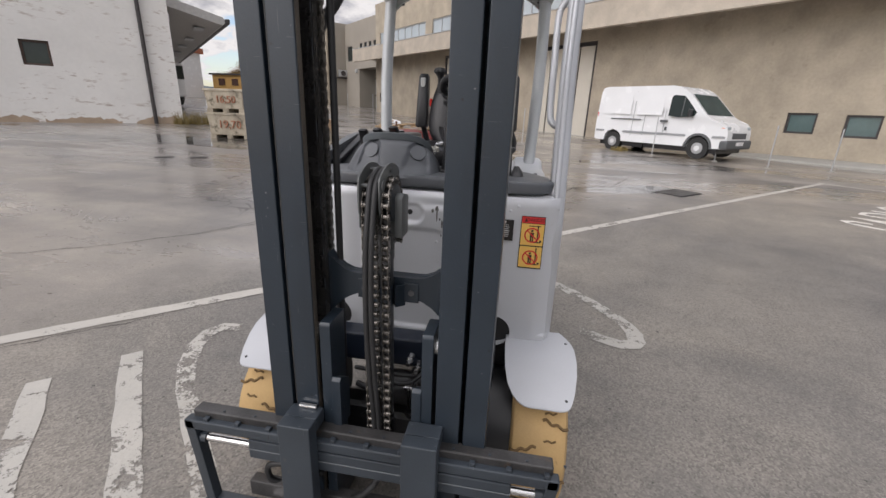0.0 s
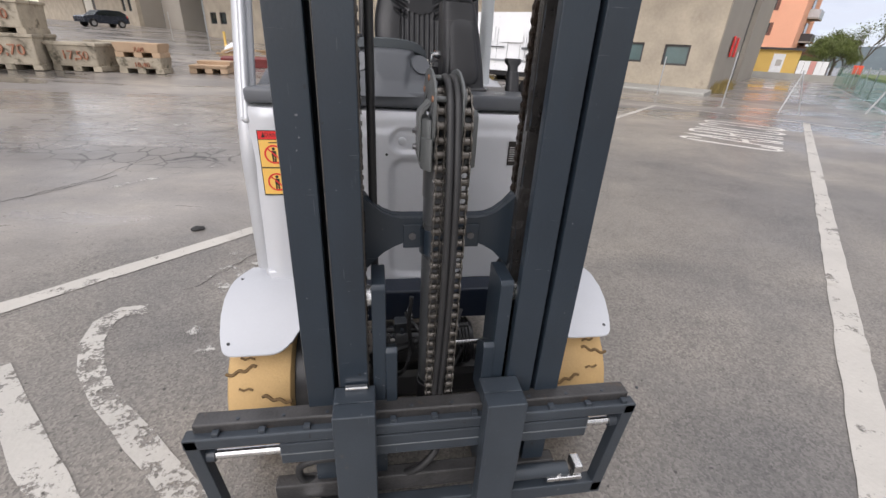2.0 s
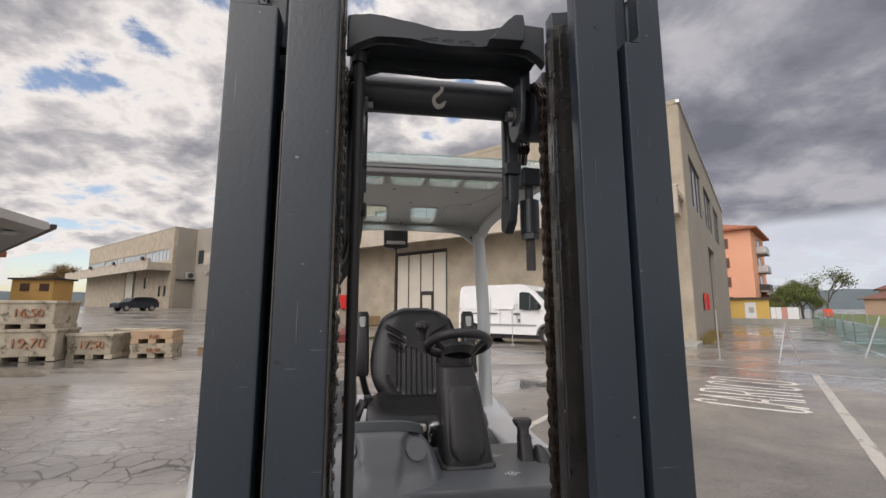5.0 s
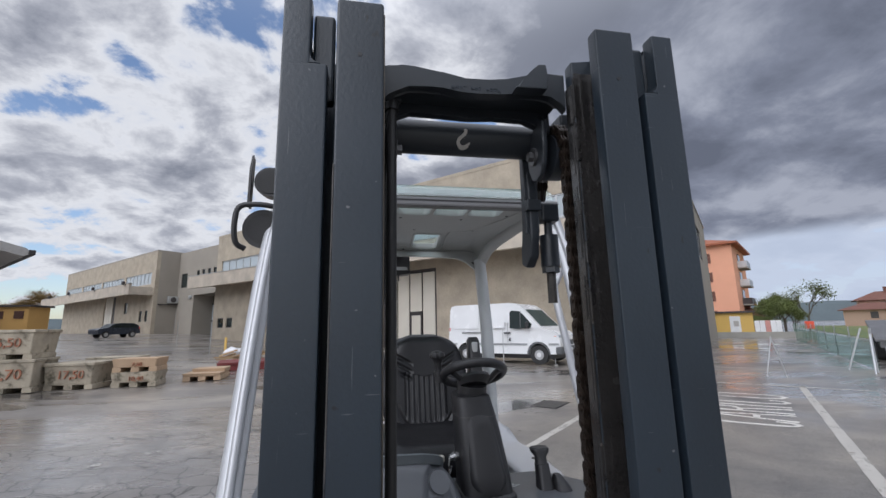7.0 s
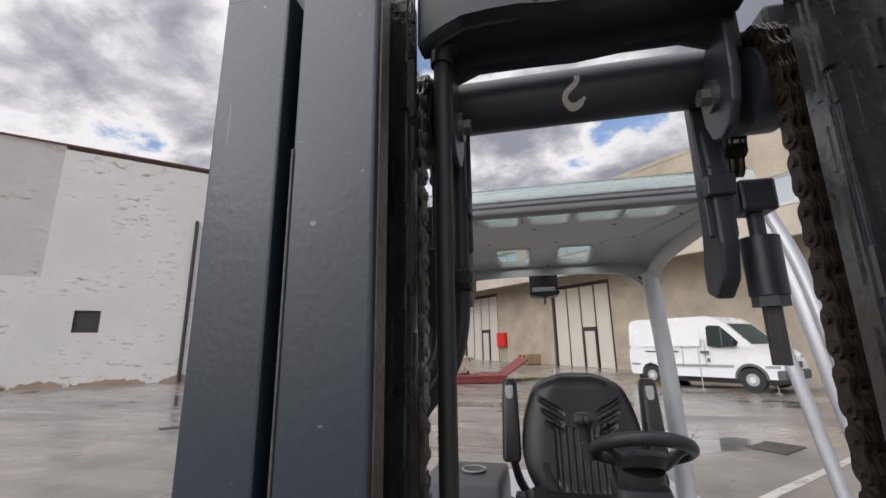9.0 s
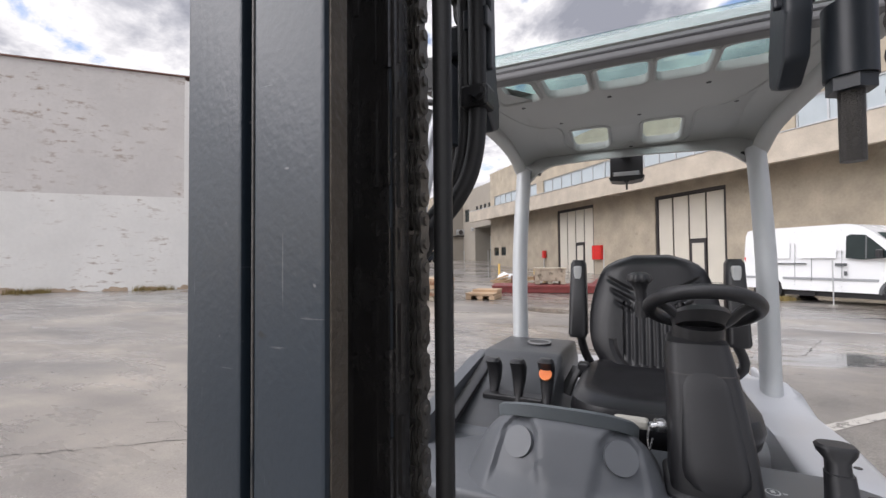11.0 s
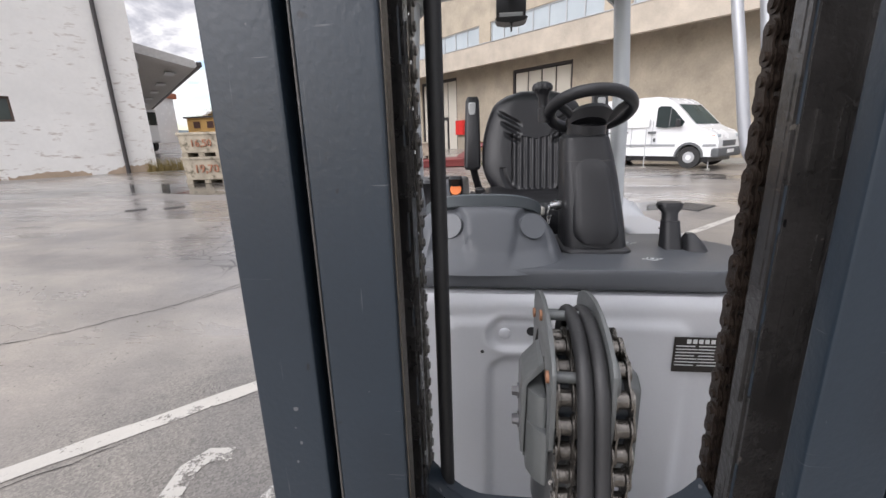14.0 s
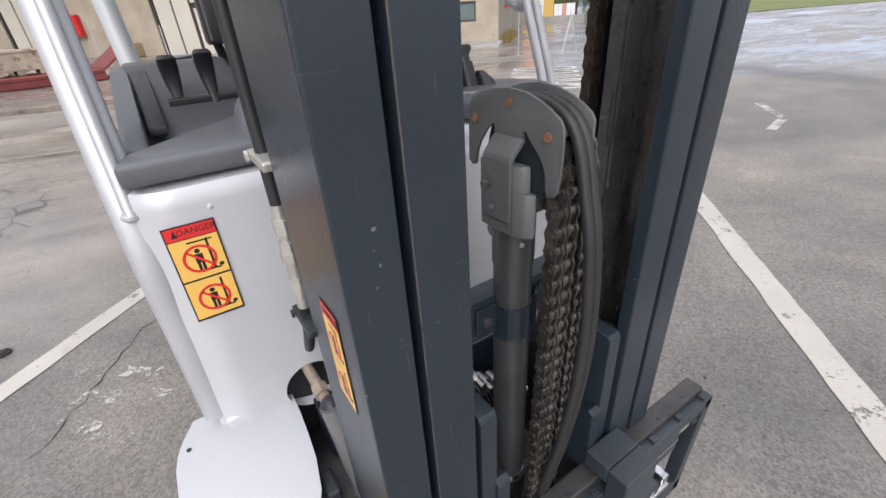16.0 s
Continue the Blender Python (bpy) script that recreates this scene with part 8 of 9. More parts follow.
    # lower corner pieces beside the cut-outs
    for s in (1, -1):
        part("corner_skirt", prism(bmesh.new(), [(s * 0.345, 0.560), (s * 0.347, 0.520), (s * 0.360, 0.505), (s * 0.43, 0.500), (s * 0.455, 0.508), (s * 0.464, 0.56)], "y", 1.396, 1.44, 0.008, 3), WHITE, body, smooth=True)
        # solid black plate and plug fill each cut-out behind the panel
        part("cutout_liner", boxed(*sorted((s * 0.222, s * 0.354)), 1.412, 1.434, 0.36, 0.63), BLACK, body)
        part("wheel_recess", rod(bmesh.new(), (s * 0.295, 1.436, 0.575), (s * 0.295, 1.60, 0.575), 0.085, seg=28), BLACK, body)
        part("flank", boxed(*sorted((s * 0.44, s * 0.462)), 1.60, 2.95, 0.35, 0.985, 0.01), WHITE, f)
        part("step_board", boxed(*sorted((s * 0.30, s * 0.46)), 1.62, 2.1, 0.30, 0.42, 0.01), BLACK, f)
    m = Matrix.Translation((0.278, 1.3830, 0.924)) @ Matrix.Rotation(radians(90), 4, "X")
    plate = bmesh.new()
    box(plate, -0.046, 0.046, -0.034, 0.034, 0, 0.0012, 0.0004)
    plate.transform(m)
    plate = part("rating_plate", plate, STICKER_K, f, "black rating plate with pale print")
    bm = bmesh.new()
    for k in range(7):
        y = 0.016 - k * 0.0062
        box(bm, -0.042, -0.010 + 0.004 * (k % 3), y, y + 0.0018, 0.0012, 0.0015)
        box(bm, -0.004, 0.030 + 0.003 * (k % 2), y, y + 0.0018, 0.0012, 0.0015)
    for k in range(5):
        box(bm, -0.025 + k * 0.010, -0.018 + k * 0.010, 0.022, 0.030, 0.0012, 0.0015)
    bm.transform(m)
    part("print_bar", bm, mat("plate_print", (0.62, 0.62, 0.62), 0.5, bump=0), plate, "pale printed bars")
    for cx in (-0.399, 0.384):
        sticker(f, Matrix.Translation((cx, 1.3900 if abs(cx) < 0.395 else 1.3900, 0.886)) @ Matrix.Rotation(radians(90), 4, "X"), 0.075, 0.174, "red and yellow danger sticker with two prohibition signs")
    # moulded deck
    bm = bmesh.new()
    outline = [(-0.462, 1.405), (0.30, 1.400), (0.40, 1.415), (0.445, 1.46), (0.43, 1.56), (0.36, 1.66), (0.30, 1.70), (-0.235, 1.70), (-0.448, 1.475)]
    prism(bm, outline, "z", 1.036, 1.074, 0.010, 3)
    deck = part("dashboard_deck", bm, PLASTIC, f, "dark grey moulded dashboard deck", True)
    # instrument dome
    bm = bmesh.new()
    rings = []
    prof = [(0.99, 1.064), (0.955, 1.080), (0.915, 1.098), (0.86, 1.120), (0.79, 1.142), (0.715, 1.160)]
    plugs = ((-0.172, 1.128), (-0.014, 1.126))

    def wide(z):
        for (q0, za), (q1, zb) in zip(prof, prof[1:]):
            if z <= zb or zb == prof[-1][1]:
                return q0 + (q1 - q0) * (z - za) / (zb - za)

    def dome_at(a, z):
        """A point of the cover; two scooped flutes run down its front."""
        q = wide(z)
        x = -0.110 + 0.168 * q * math.copysign(abs(math.cos(a)) ** 0.72, math.cos(a))
        y = 1.525 + (z - 1.066) * 0.62 + 0.132 * q * math.copysign(abs(math.sin(a)) ** 0.8, math.sin(a))
        return scooped(x, y, z)

    def scooped(x, y, z):
        for xp, zp in plugs:
            w = z - zp
            wing = 0.036 + 0.30 * max(0.0, -w) - 0.9 * max(0.0, w - 0.012)
            t = min(max((wing - abs(x - xp)) / 0.012, 0.0), 1.0) * min(max((z - 1.068) / 0.03, 0.0), 1.0)
            if y < 1.57 and t > 0:
                y += 0.012 * t * t * (3 - 2 * t)
        # the top slopes away towards the seat
        return (x, y, z - 0.50 * max(0.0, y - 1.475) * min(max((z - 1.10) / 0.06, 0.0), 1.0) + 0.026 * min(max((z - 1.10) / 0.06, 0.0), 1.0))
    rings = [[dome_at(2 * math.pi * k / 160, 1.064 + 0.096 * j / 30) for k in range(160)] for j in range(31)]
    loft(bm, rings)
    dome = part("instrument_dome", bm, PLASTIC, f, "rounded dark grey instrument cover", True)
    bm = bmesh.new()
    rings = []
    for q, z, grow in ((0.715, 1.158, 0.003), (0.715, 1.178, 0.004), (0.70, 1.182, 0.002), (0.66, 1.184, 0.0), (0.3, 1.184, 0), (0.02, 1.184, 0)):
        ring_pts = []
        for k in range(64):
            a = 2 * math.pi * k / 64
            x = -0.110 + (0.168 * q + grow) * math.copysign(abs(math.cos(a)) ** 0.72, math.cos(a))
            y = 1.583 + (0.132 * q + grow) * math.copysign(abs(math.sin(a)) ** 0.8, math.sin(a))
            ring_pts.append((x, y, z - 0.50 * max(0.0, y - 1.475) + 0.026))
        rings.append(ring_pts)
    loft(bm, rings)
    part("dome_cap", bm, mat("lighter_grey_plastic", (0.105, 0.120, 0.130), 0.5, 0, 0.08, 6, 900, 0.08), dome, "lighter grey cap band", True)
    PLUG = mat("paler_moulded_plastic", (0.12, 0.128, 0.14), 0.36, 0.0, 0.08, 6, 900, 0.08)
    for (x, z), tilt in zip(plugs, (-20, 24)):
        c = (x + 0.110) / (0.168 * wide(z))
        sn = math.sqrt(max(0.0, 1 - abs(c) ** (2 / 0.72)))
        y = 1.525 + (z - 1.066) * 0.62 - 0.132 * wide(z) * sn ** 0.8
        c = Vector(scooped(x, y, z))
        n = Vector((math.sin(radians(tilt)) * 0.8, -0.84, 0.50)).normalized()
        bm = rod(bmesh.new(), c - n * 0.012, c + n * (0.004 if x < -0.1 else 0.009), 0.0265, 0.0255, seg=32)
        part("blank_plug", bm, PLUG, dome, "round moulded blanking plug", True)
    # steering column
    def ring(cx, cy, z, w, d, r, tilt=0.0):
        return [(cx + x, cy + y, z + y * tilt) for x, y in round_rect(w, d, r, 5)]
    bm = loft(bmesh.new(), [ring(0.121, 1.584, 1.070, 0.126, 0.136, 0.022), ring(0.121, 1.584, 1.085, 0.125, 0.134, 0.024), ring(0.119, 1.596, 1.14, 0.120, 0.130, 0.026), ring(0.114, 1.617, 1.22, 0.110, 0.120, 0.026), ring(0.110, 1.634, 1.268, 0.102, 0.112, 0.024), ring(0.107, 1.645, 1.302, 0.094, 0.106, 0.022), ring(0.107, 1.648, 1.308, 0.080, 0.09, 0.022)])
    col = part("steering_column", bm, BLACK, f, "black moulded steering column", True)
    rows = []
    for k in range(15):
        q = k / 14
        z = 1.095 + 0.168 * q
        edge = min(1.0, min(q, 1 - q) / 0.16)
        w = (0.094 - 0.016 * q) * (0.72 + 0.28 * math.sqrt(1 - (1 - edge) ** 2))
        front = 1.509 + 0.0565 * q + 0.010 * q * q
        rows.append(ring(0.1205 - 0.008 * q, front + 0.022 + 0.004 * (1 - edge), z, w, 0.05, 0.018))
    bm = loft(bmesh.new(), rows)
    part("column_bulge", bm, BLACK, col, smooth=True)
    part("column_foot", loft(bmesh.new(), [ring(0.121, 1.584, 1.0745, 0.142, 0.150, 0.026), ring(0.121, 1.584, 1.079, 0.140, 0.148, 0.026), ring(0.121, 1.585, 1.084, 0.128, 0.138, 0.024)]), BLACK, col, smooth=True)
    part("column_seam", loft(bmesh.new(), [ring(0.1115, 1.629, 1.2535, 0.1062, 0.1162, 0.025), ring(0.1112, 1.630, 1.2555, 0.1060, 0.1160, 0.025)]), FRAME_DARK, col)
    bm = rod(bmesh.new(), (0.110, 1.640, 1.290), (0.112, 1.634, 1.330), 0.042, 0.040, seg=32)
    part("column_collar", bm, BLACK, col, smooth=True)
    bm = loft(bmesh.new(), [ring(0.113, 1.634, 1.324, 0.080, 0.080, 0.038, -0.45), ring(0.117, 1.640, 1.338, 0.096, 0.105, 0.046, -0.47), ring(0.119, 1.645, 1.348, 0.086, 0.092, 0.042, -0.47)])
    part("wheel_hub", bm, BLACK, col, smooth=True)
    # steering wheel, tipped towards the seat
    wm = Matrix.Translation((0.120, 1.651, 1.357)) @ Matrix.Rotation(radians(-25.3), 4, "X")
    bm = bmesh.new()
    n = 56
    rings = []
    for k in range(n):
        a = 2 * math.pi * k / n
        c = Vector((0.085 * math.cos(a), 0.085 * math.sin(a), 0))
        rad = Vector((math.cos(a), math.sin(a), 0))
        rings.append([tuple(wm @ (c + rad * 0.0125 * math.cos(b) + Vector((0, 0, 0.0125 * math.sin(b))))) for b in [2 * math.pi * j / 16 for j in range(16)]])
    rings.append(rings[0])
    loft(bm, rings, caps=False)
    bmesh.ops.remove_doubles(bm, verts=bm.verts, dist=0.0001)
    wheel = part("steering_wheel", bm, BLACK, f, "black steering wheel with a spinner knob", True)
    bm = bmesh.new()
    for a in (90, 205, 335):
        q = radians(a)
        tube(bm, [tuple(wm @ Vector((r * math.cos(q), r * math.sin(q), h))) for r, h in ((0.084, 0.0), (0.062, -0.010), (0.035, -0.030), (0.0, -0.034))], 0.013, 12, 5, 0.55)
    part("spoke", bm, BLACK, wheel, smooth=True)
    k0 = wm @ Vector((-0.096, 0.014, 0.0))
    bm = bmesh.new()
    rings = []
    for r, lean, h, lobes in ((0.0125, 0.0, -0.016, 0), (0.0135, -0.001, 0.014, 0), (0.0098, -0.002, 0.016, 0), (0.0105, -0.003, 0.036, 0), (0.0160, -0.005, 0.049, 0.3), (0.0205, -0.005, 0.053, 1), (0.0215, -0.005, 0.059, 1), (0.0185, -0.005, 0.066, 0.7), (0.0110, -0.005, 0.070, 0.2), (0.0040, -0.005, 0.071, 0)):
        rings.append([tuple(k0 + Vector((lean + q * math.cos(a), q * math.sin(a), h))) for a, q in [(2 * math.pi * k / 60, r * (1 + 0.07 * lobes * math.cos(10 * 2 * math.pi * k / 60))) for k in range(60)]])
    loft(bm, rings)
    part("spinner_knob", bm, BLACK, wheel, smooth=True)
    # ignition key
    bm = rod(bmesh.new(), (0.052, 1.575, 1.165), (0.040, 1.570, 1.165), 0.011, seg=16)
    rod(bm, (0.040, 1.57, 1.165), (0.030, 1.565, 1.163), 0.007, seg=10)
    tube(bm, [(0.030, 1.563, 1.165), (0.026, 1.560, 1.145), (0.029, 1.560, 1.125), (0.034, 1.562, 1.145)], 0.0018, 6, 4)
    part("ignition_key", bm, STEEL, col, "steel ignition key in its lock", True)
    part("grey_lever", boxed(-0.03, 0.03, 1.63, 1.65, 1.13, 1.15, 0.006), mat("cream_plastic", (0.5, 0.48, 0.43), 0.5), f)
    # parking brake handle and its boot
    bm = loft(bmesh.new(), [ring(0.280, 1.560, 1.06, 0.040, 0.05, 0.012), ring(0.281, 1.572, 1.095, 0.036, 0.04, 0.012), ring(0.282, 1.583, 1.128, 0.034, 0.034, 0.012)])
    rings = [ring(0.282, 1.585, 1.126, 0.030, 0.030, 0.012), ring(0.283, 1.592, 1.142, 0.030, 0.030, 0.012), ring(0.284, 1.598, 1.152, 0.048, 0.034, 0.014), ring(0.284, 1.600, 1.160, 0.052, 0.036, 0.015), ring(0.284, 1.600, 1.164, 0.044, 0.03, 0.013)]
    loft(bm, rings)
    part("parking_brake", bm, BLACK, f, "black parking-brake handle", True)
    bm = loft(bmesh.new(), [ring(0.322, 1.555, 1.06, 0.05, 0.09, 0.02), ring(0.320, 1.56, 1.085, 0.036, 0.06, 0.016), ring(0.316, 1.565, 1.104, 0.016, 0.02, 0.007)])
    part("brake_boot", bm, BLACK, f, smooth=True)
    for x, y in ((0.215, 1.475), (0.205, 1.60)):
        bm = rod(bmesh.new(), (x, y, 1.0738), (x, y, 1.0746), 0.0105, seg=24)
        box(bm, x - 0.019, x - 0.013, y - 0.0015, y + 0.0015, 1.0738, 1.0746)
        box(bm, x + 0.013, x + 0.019, y - 0.0015, y + 0.0015, 1.0738, 1.0746)
        mark = part("brake_symbol", bm, mat("pale_symbol", (0.55, 0.57, 0.57), 0.5, bump=0), f, "pale printed parking-brake symbol")
        part("symbol_centre", rod(bmesh.new(), (x, y, 1.0745), (x, y, 1.0750), 0.0082, seg=20), PLASTIC, mark)
        part("symbol_letter", boxed(x - 0.003, x + 0.003, y - 0.004, y + 0.004, 1.0749, 1.0753), mat("pale_symbol", (0.55, 0.57, 0.57), 0.5, bump=0), mark)


def build_seat_and_console(f):
    cx = 0.055
    # hood under the seat
    part("battery_hood", boxed(-0.43, 0.43, 2.03, 2.95, 0.42, 0.985, 0.04, 3), WHITE, f, "silver-white battery hood", True)
    part("floor_mat", boxed(-0.43, 0.43, 1.60, 2.05, 0.42, 0.46, 0.01), BLACK, f)
    # side sill sweeping up to the rear pillar
    for s in (1, -1):
        pts = [(1.68, 1.015), (1.80, 1.035), (2.0, 1.03), (2.2, 1.02), (2.32, 1.03), (2.42, 1.06), (2.60, 1.0), (2.92, 0.96), (2.92, 0.60), (1.66, 0.60)]
        a, b = sorted((s * 0.300, s * 0.440))
        part("side_sill", prism(bmesh.new(), pts, "x", a, b, 0.02, 3), WHITE, f, "silver-white side sill", True)
    for y in (1.86, 1.94):
        part("sill_slot", rod(bmesh.new(), (0.40, y, 1.0315), (0.40, y, 1.0345), 0.007, seg=14), BLACK, f)
    # cushion
    def slab(y, z, w, d, r):
        return [(cx + x, y + q, z) for x, q in round_rect(w, d, r, 5)]
    bm = loft(bmesh.new(), [slab(1.97, 1.045, 0.34, 0.42, 0.08), slab(1.97, 1.062, 0.37, 0.45, 0.09), slab(1.97, 1.100, 0.385, 0.47, 0.09), slab(1.97, 1.125, 0.375, 0.455, 0.09), slab(1.98, 1.137, 0.34, 0.42, 0.09), slab(1.985, 1.139, 0.30, 0.36, 0.08), slab(1.99, 1.128, 0.27, 0.31, 0.07), slab(1.99, 1.126, 0.16, 0.20, 0.05)])
    seat = part("seat_cushion", bm, LEATHER, f, "black vinyl seat cushion", True)
    part("cushion_base", boxed(cx - 0.17, cx + 0.17, 1.80, 2.16, 0.985, 1.05, 0.02), BLACK, seat)
    # moulded backrest: outline swells at the shoulders, chevrons and ribs pressed in
    def half_width(z):
        t = (z - 1.075) / 0.38
        if t < 0.4:
            return 0.182 * (1 - 0.46 * ((0.4 - t) / 0.4) ** 2.2)
        return 0.182 * (1 - 0.36 * ((t - 0.4) / 0.6) ** 2.2) * math.sqrt(1 - 0.82 * max(0.0, (t - 0.86) / 0.14) ** 2.2)
    nx, nz = 150, 140
    bm = bmesh.new()
    def back_y(z):
        return 2.175 + (z - 1.075) * 0.22
    def press(u, z):
        """Relief of the padded face, u from -1 to 1."""
        d = 0.0
        x = u * half_width(z)
        for k in range(3):
            dist = abs(z - (1.315 - k * 0.030 + abs(x) * 0.55))
            if 0.045 < abs(x) < 0.135 - k * 0.012:
                ends = min(1, (abs(x) - 0.045) / 0.02, (0.135 - k * 0.012 - abs(x)) / 0.02)
                d += 0.009 * max(0, 0.5 + 0.5 * math.cos(math.pi * min(1, dist / 0.013))) * ends
        if 1.13 < z < 1.295 - abs(x) * -0.25 and abs(x) < 0.083:
            edge = min(1, (z - 1.13 + 0.02 - (x / 0.083) ** 2 * 0.03) / 0.02) if z < 1.16 else 1
            d += 0.007 * max(0, 0.5 + 0.5 * math.cos(x / 0.0205 * 2 * math.pi * 0.5 * 2)) * max(0, edge)
        bowl = math.hypot(x / 0.115, (z - 1.205) / 0.11)
        if z < 1.2 and 0.88 < bowl < 1.08:
            d += 0.008 * (1 - abs(bowl - 0.98) / 0.10)
        return d
    front, rear = [], []
    for j in range(nz + 1):
        z = 1.075 + 0.38 * j / nz
        w = half_width(z)
        edge_z = math.sqrt(max(0.0, 1 - (1 - min(1, j / 14)) ** 2)) * math.sqrt(max(0.0, 1 - (1 - min(1, (nz - j) / 14)) ** 2))
        fr, re = [], []
        for i in range(nx + 1):
            u = -1 + 2 * i / nx
            roll = 1 - abs(u) ** 5
            wing = 0.035 * abs(u) ** 2.5
            y = back_y(z) - 0.045 * roll * (0.4 + 0.6 * edge_z) - wing * 0.5 + press(u, z)
            fr.append(bm.verts.new((cx + u * w, y, z)))
            re.append(bm.verts.new((cx + u * w * 0.985, back_y(z) + 0.045 * (1 - abs(u) ** 4) * (0.3 + 0.7 * edge_z) - wing * 0.3, z)))
        front.append(fr)
        rear.append(re)
    for g in (front, rear):
        for a, b in zip(g, g[1:]):
            for i in range(nx):
                bm.faces.new((a[i], a[i + 1], b[i + 1], b[i]))
    for a, b, c, d in zip(front, front[1:], rear, rear[1:]):
        for i in (0, nx):
            bm.faces.new((a[i], b[i], d[i], c[i]))
    for j in (0, nz):
        for i in range(nx):
            bm.faces.new((front[j][i], front[j][i + 1], rear[j][i + 1], rear[j][i]))
    back = part("seat_backrest", bm, LEATHER, f, "black vinyl backrest with pressed chevrons", True)
    # moulded shell behind the padding
    bm = bmesh.new()
    loft(bm, [[(cx + 1.035 * half_width(z) * math.cos(a) * (1 if abs(math.cos(a)) < 0.98 else 0.99), back_y(z) + 0.018 + 0.050 * max(0.0, math.sin(a)), z + 0.004) for a in [math.pi * k / 16 for k in range(17)]] for z in [1.085 + 0.37 * j / 24 for j in range(25)]])
    part("seat_shell", bm, mat("grey_seat_shell", (0.10, 0.105, 0.11), 0.5), back, "grey moulded seat shell", True)
    # side restraints with pale lamps
    for x in (-0.165, 0.272):
        def rg(z, w, d, lean):
            return [(x + p, 2.245 + lean + q, z) for p, q in round_rect(w, d, 0.014, 4)]
        bm = loft(bmesh.new(), [rg(1.195, 0.050, 0.07, -0.03), rg(1.205, 0.058, 0.08, -0.03), rg(1.32, 0.054, 0.07, -0.015), rg(1.43, 0.048, 0.055, 0.0), rg(1.444, 0.036, 0.04, 0.002)])
        wing = part("hip_restraint", bm, BLACK, f, "black side restraint beside the seat", True)
        part("lamp_lens", boxed(x - 0.013, x + 0.013, 2.208, 2.222, 1.365, 1.425, 0.006), mat("clear_lens", (0.45, 0.46, 0.46), 0.15, 0.0, 0.1, bump=0), wing, "pale clear lens")
        part("restraint_arm", tube(bmesh.new(), [(x, 2.24, 1.20), (x + 0.02, 2.26, 1.12), (x + (0.06 if x < 0 else -0.06), 2.28, 1.05)], 0.014, 10, 4), BLACK, wing, smooth=True)
    bm = boxed(-0.150, -0.118, 2.05, 2.085, 1.10, 1.145, 0.006)
    tube(bm, [(-0.15, 2.06, 1.13), (-0.165, 2.04, 1.10), (-0.18, 2.02, 1.06)], 0.016, 8, 4, 0.3)
    part("seat_belt", bm, BLACK, f, "black seat-belt buckle")
    # console with hydraulic levers
    outline = [(1.70, 1.03), (1.72, 1.06), (1.90, 1.13), (2.02, 1.17), (2.30, 1.165), (2.36, 1.10), (2.36, 0.95), (1.70, 0.95)]
    con = part("lever_console", prism(bmesh.new(), outline, "x", -0.43, -0.185, 0.016, 3), mat("console_plastic", (0.055, 0.058, 0.063), 0.42, 0.0, 0.12, 6, 700, 0.1), f, "dark grey side console", True)
    # outer wall and floor of the recess behind the deck corner
    part("console_wall", prism(bmesh.new(), [(1.475, 1.02), (1.485, 1.074), (1.60, 1.098), (1.95, 1.158), (2.03, 1.168), (2.03, 0.97), (1.475, 0.97)], "x", -0.446, -0.412, 0.008, 3), PLASTIC, con, smooth=True)
    part("console_floor", prism(bmesh.new(), [(-0.414, 1.515), (-0.238, 1.702), (-0.238, 1.74), (-0.414, 1.74)], "z", 0.97, 1.040, 0.004), PLASTIC, con)
    part("wall_screw", rod(bmesh.new(), (-0.4455, 1.52, 1.058), (-0.449, 1.52, 1.058), 0.008, seg=14), BLACK, con)
    part("console_lid", prism(bmesh.new(), [(1.66, 1.060), (1.665, 1.076), (1.975, 1.160), (1.99, 1.150)], "x", -0.408, -0.375, 0.003), BLACK, con, smooth=True)
    part("console_bin", prism(bmesh.new(), [(1.68, 1.03), (1.70, 1.052), (1.78, 1.055), (1.80, 1.03)], "x", -0.43, -0.24, 0.01), PLASTIC, con, smooth=True)
    part("lever_slot", boxed(-0.355, -0.20, 1.80, 1.92, 1.09, 1.106, 0.004), BLACK, con)
    bm = rod(bmesh.new(), (-0.285, 2.17, 1.165), (-0.285, 2.17, 1.174), 0.038, seg=28)
    part("cup_holder", bm, BLACK, con, smooth=True)
    part("cup_ring", tube(bmesh.new(), [(-0.285 + 0.036 * math.cos(a), 2.17 + 0.036 * math.sin(a), 1.174) for a in [2 * math.pi * k / 24 for k in range(25)]], 0.003, 6, 1), mat("grey_ring", (0.3, 0.3, 0.3), 0.5), con)
    for x, y, h in ((-0.332, 1.84, 1.180), (-0.262, 1.82, 1.186), (-0.188, 1.80, 1.198)):
        def lv(dy, z, w, d):
            return [(x + p, y + dy + q, z) for p, q in round_rect(w, d, min(w, d) * 0.35, 3)]
        bm = loft(bmesh.new(), [lv(-0.03, 1.06, 0.016, 0.020), lv(-0.01, 1.10, 0.018, 0.022), lv(0.0, h - 0.045, 0.032, 0.028), lv(-0.002, h - 0.012, 0.039, 0.034), lv(-0.016, h + 0.005, 0.037, 0.040), lv(-0.014, h + 0.012, 0.027, 0.026)])
        lev = part("hydraulic_lever", bm, BLACK, f, "black hydraulic lever", True)
        if x > -0.2:
            part("orange_button", rod(bmesh.new(), (x, y - 0.014, h - 0.026), (x, y - 0.022, h - 0.022), 0.0150, seg=20), ORANGE, lev, "orange thumb button", True)


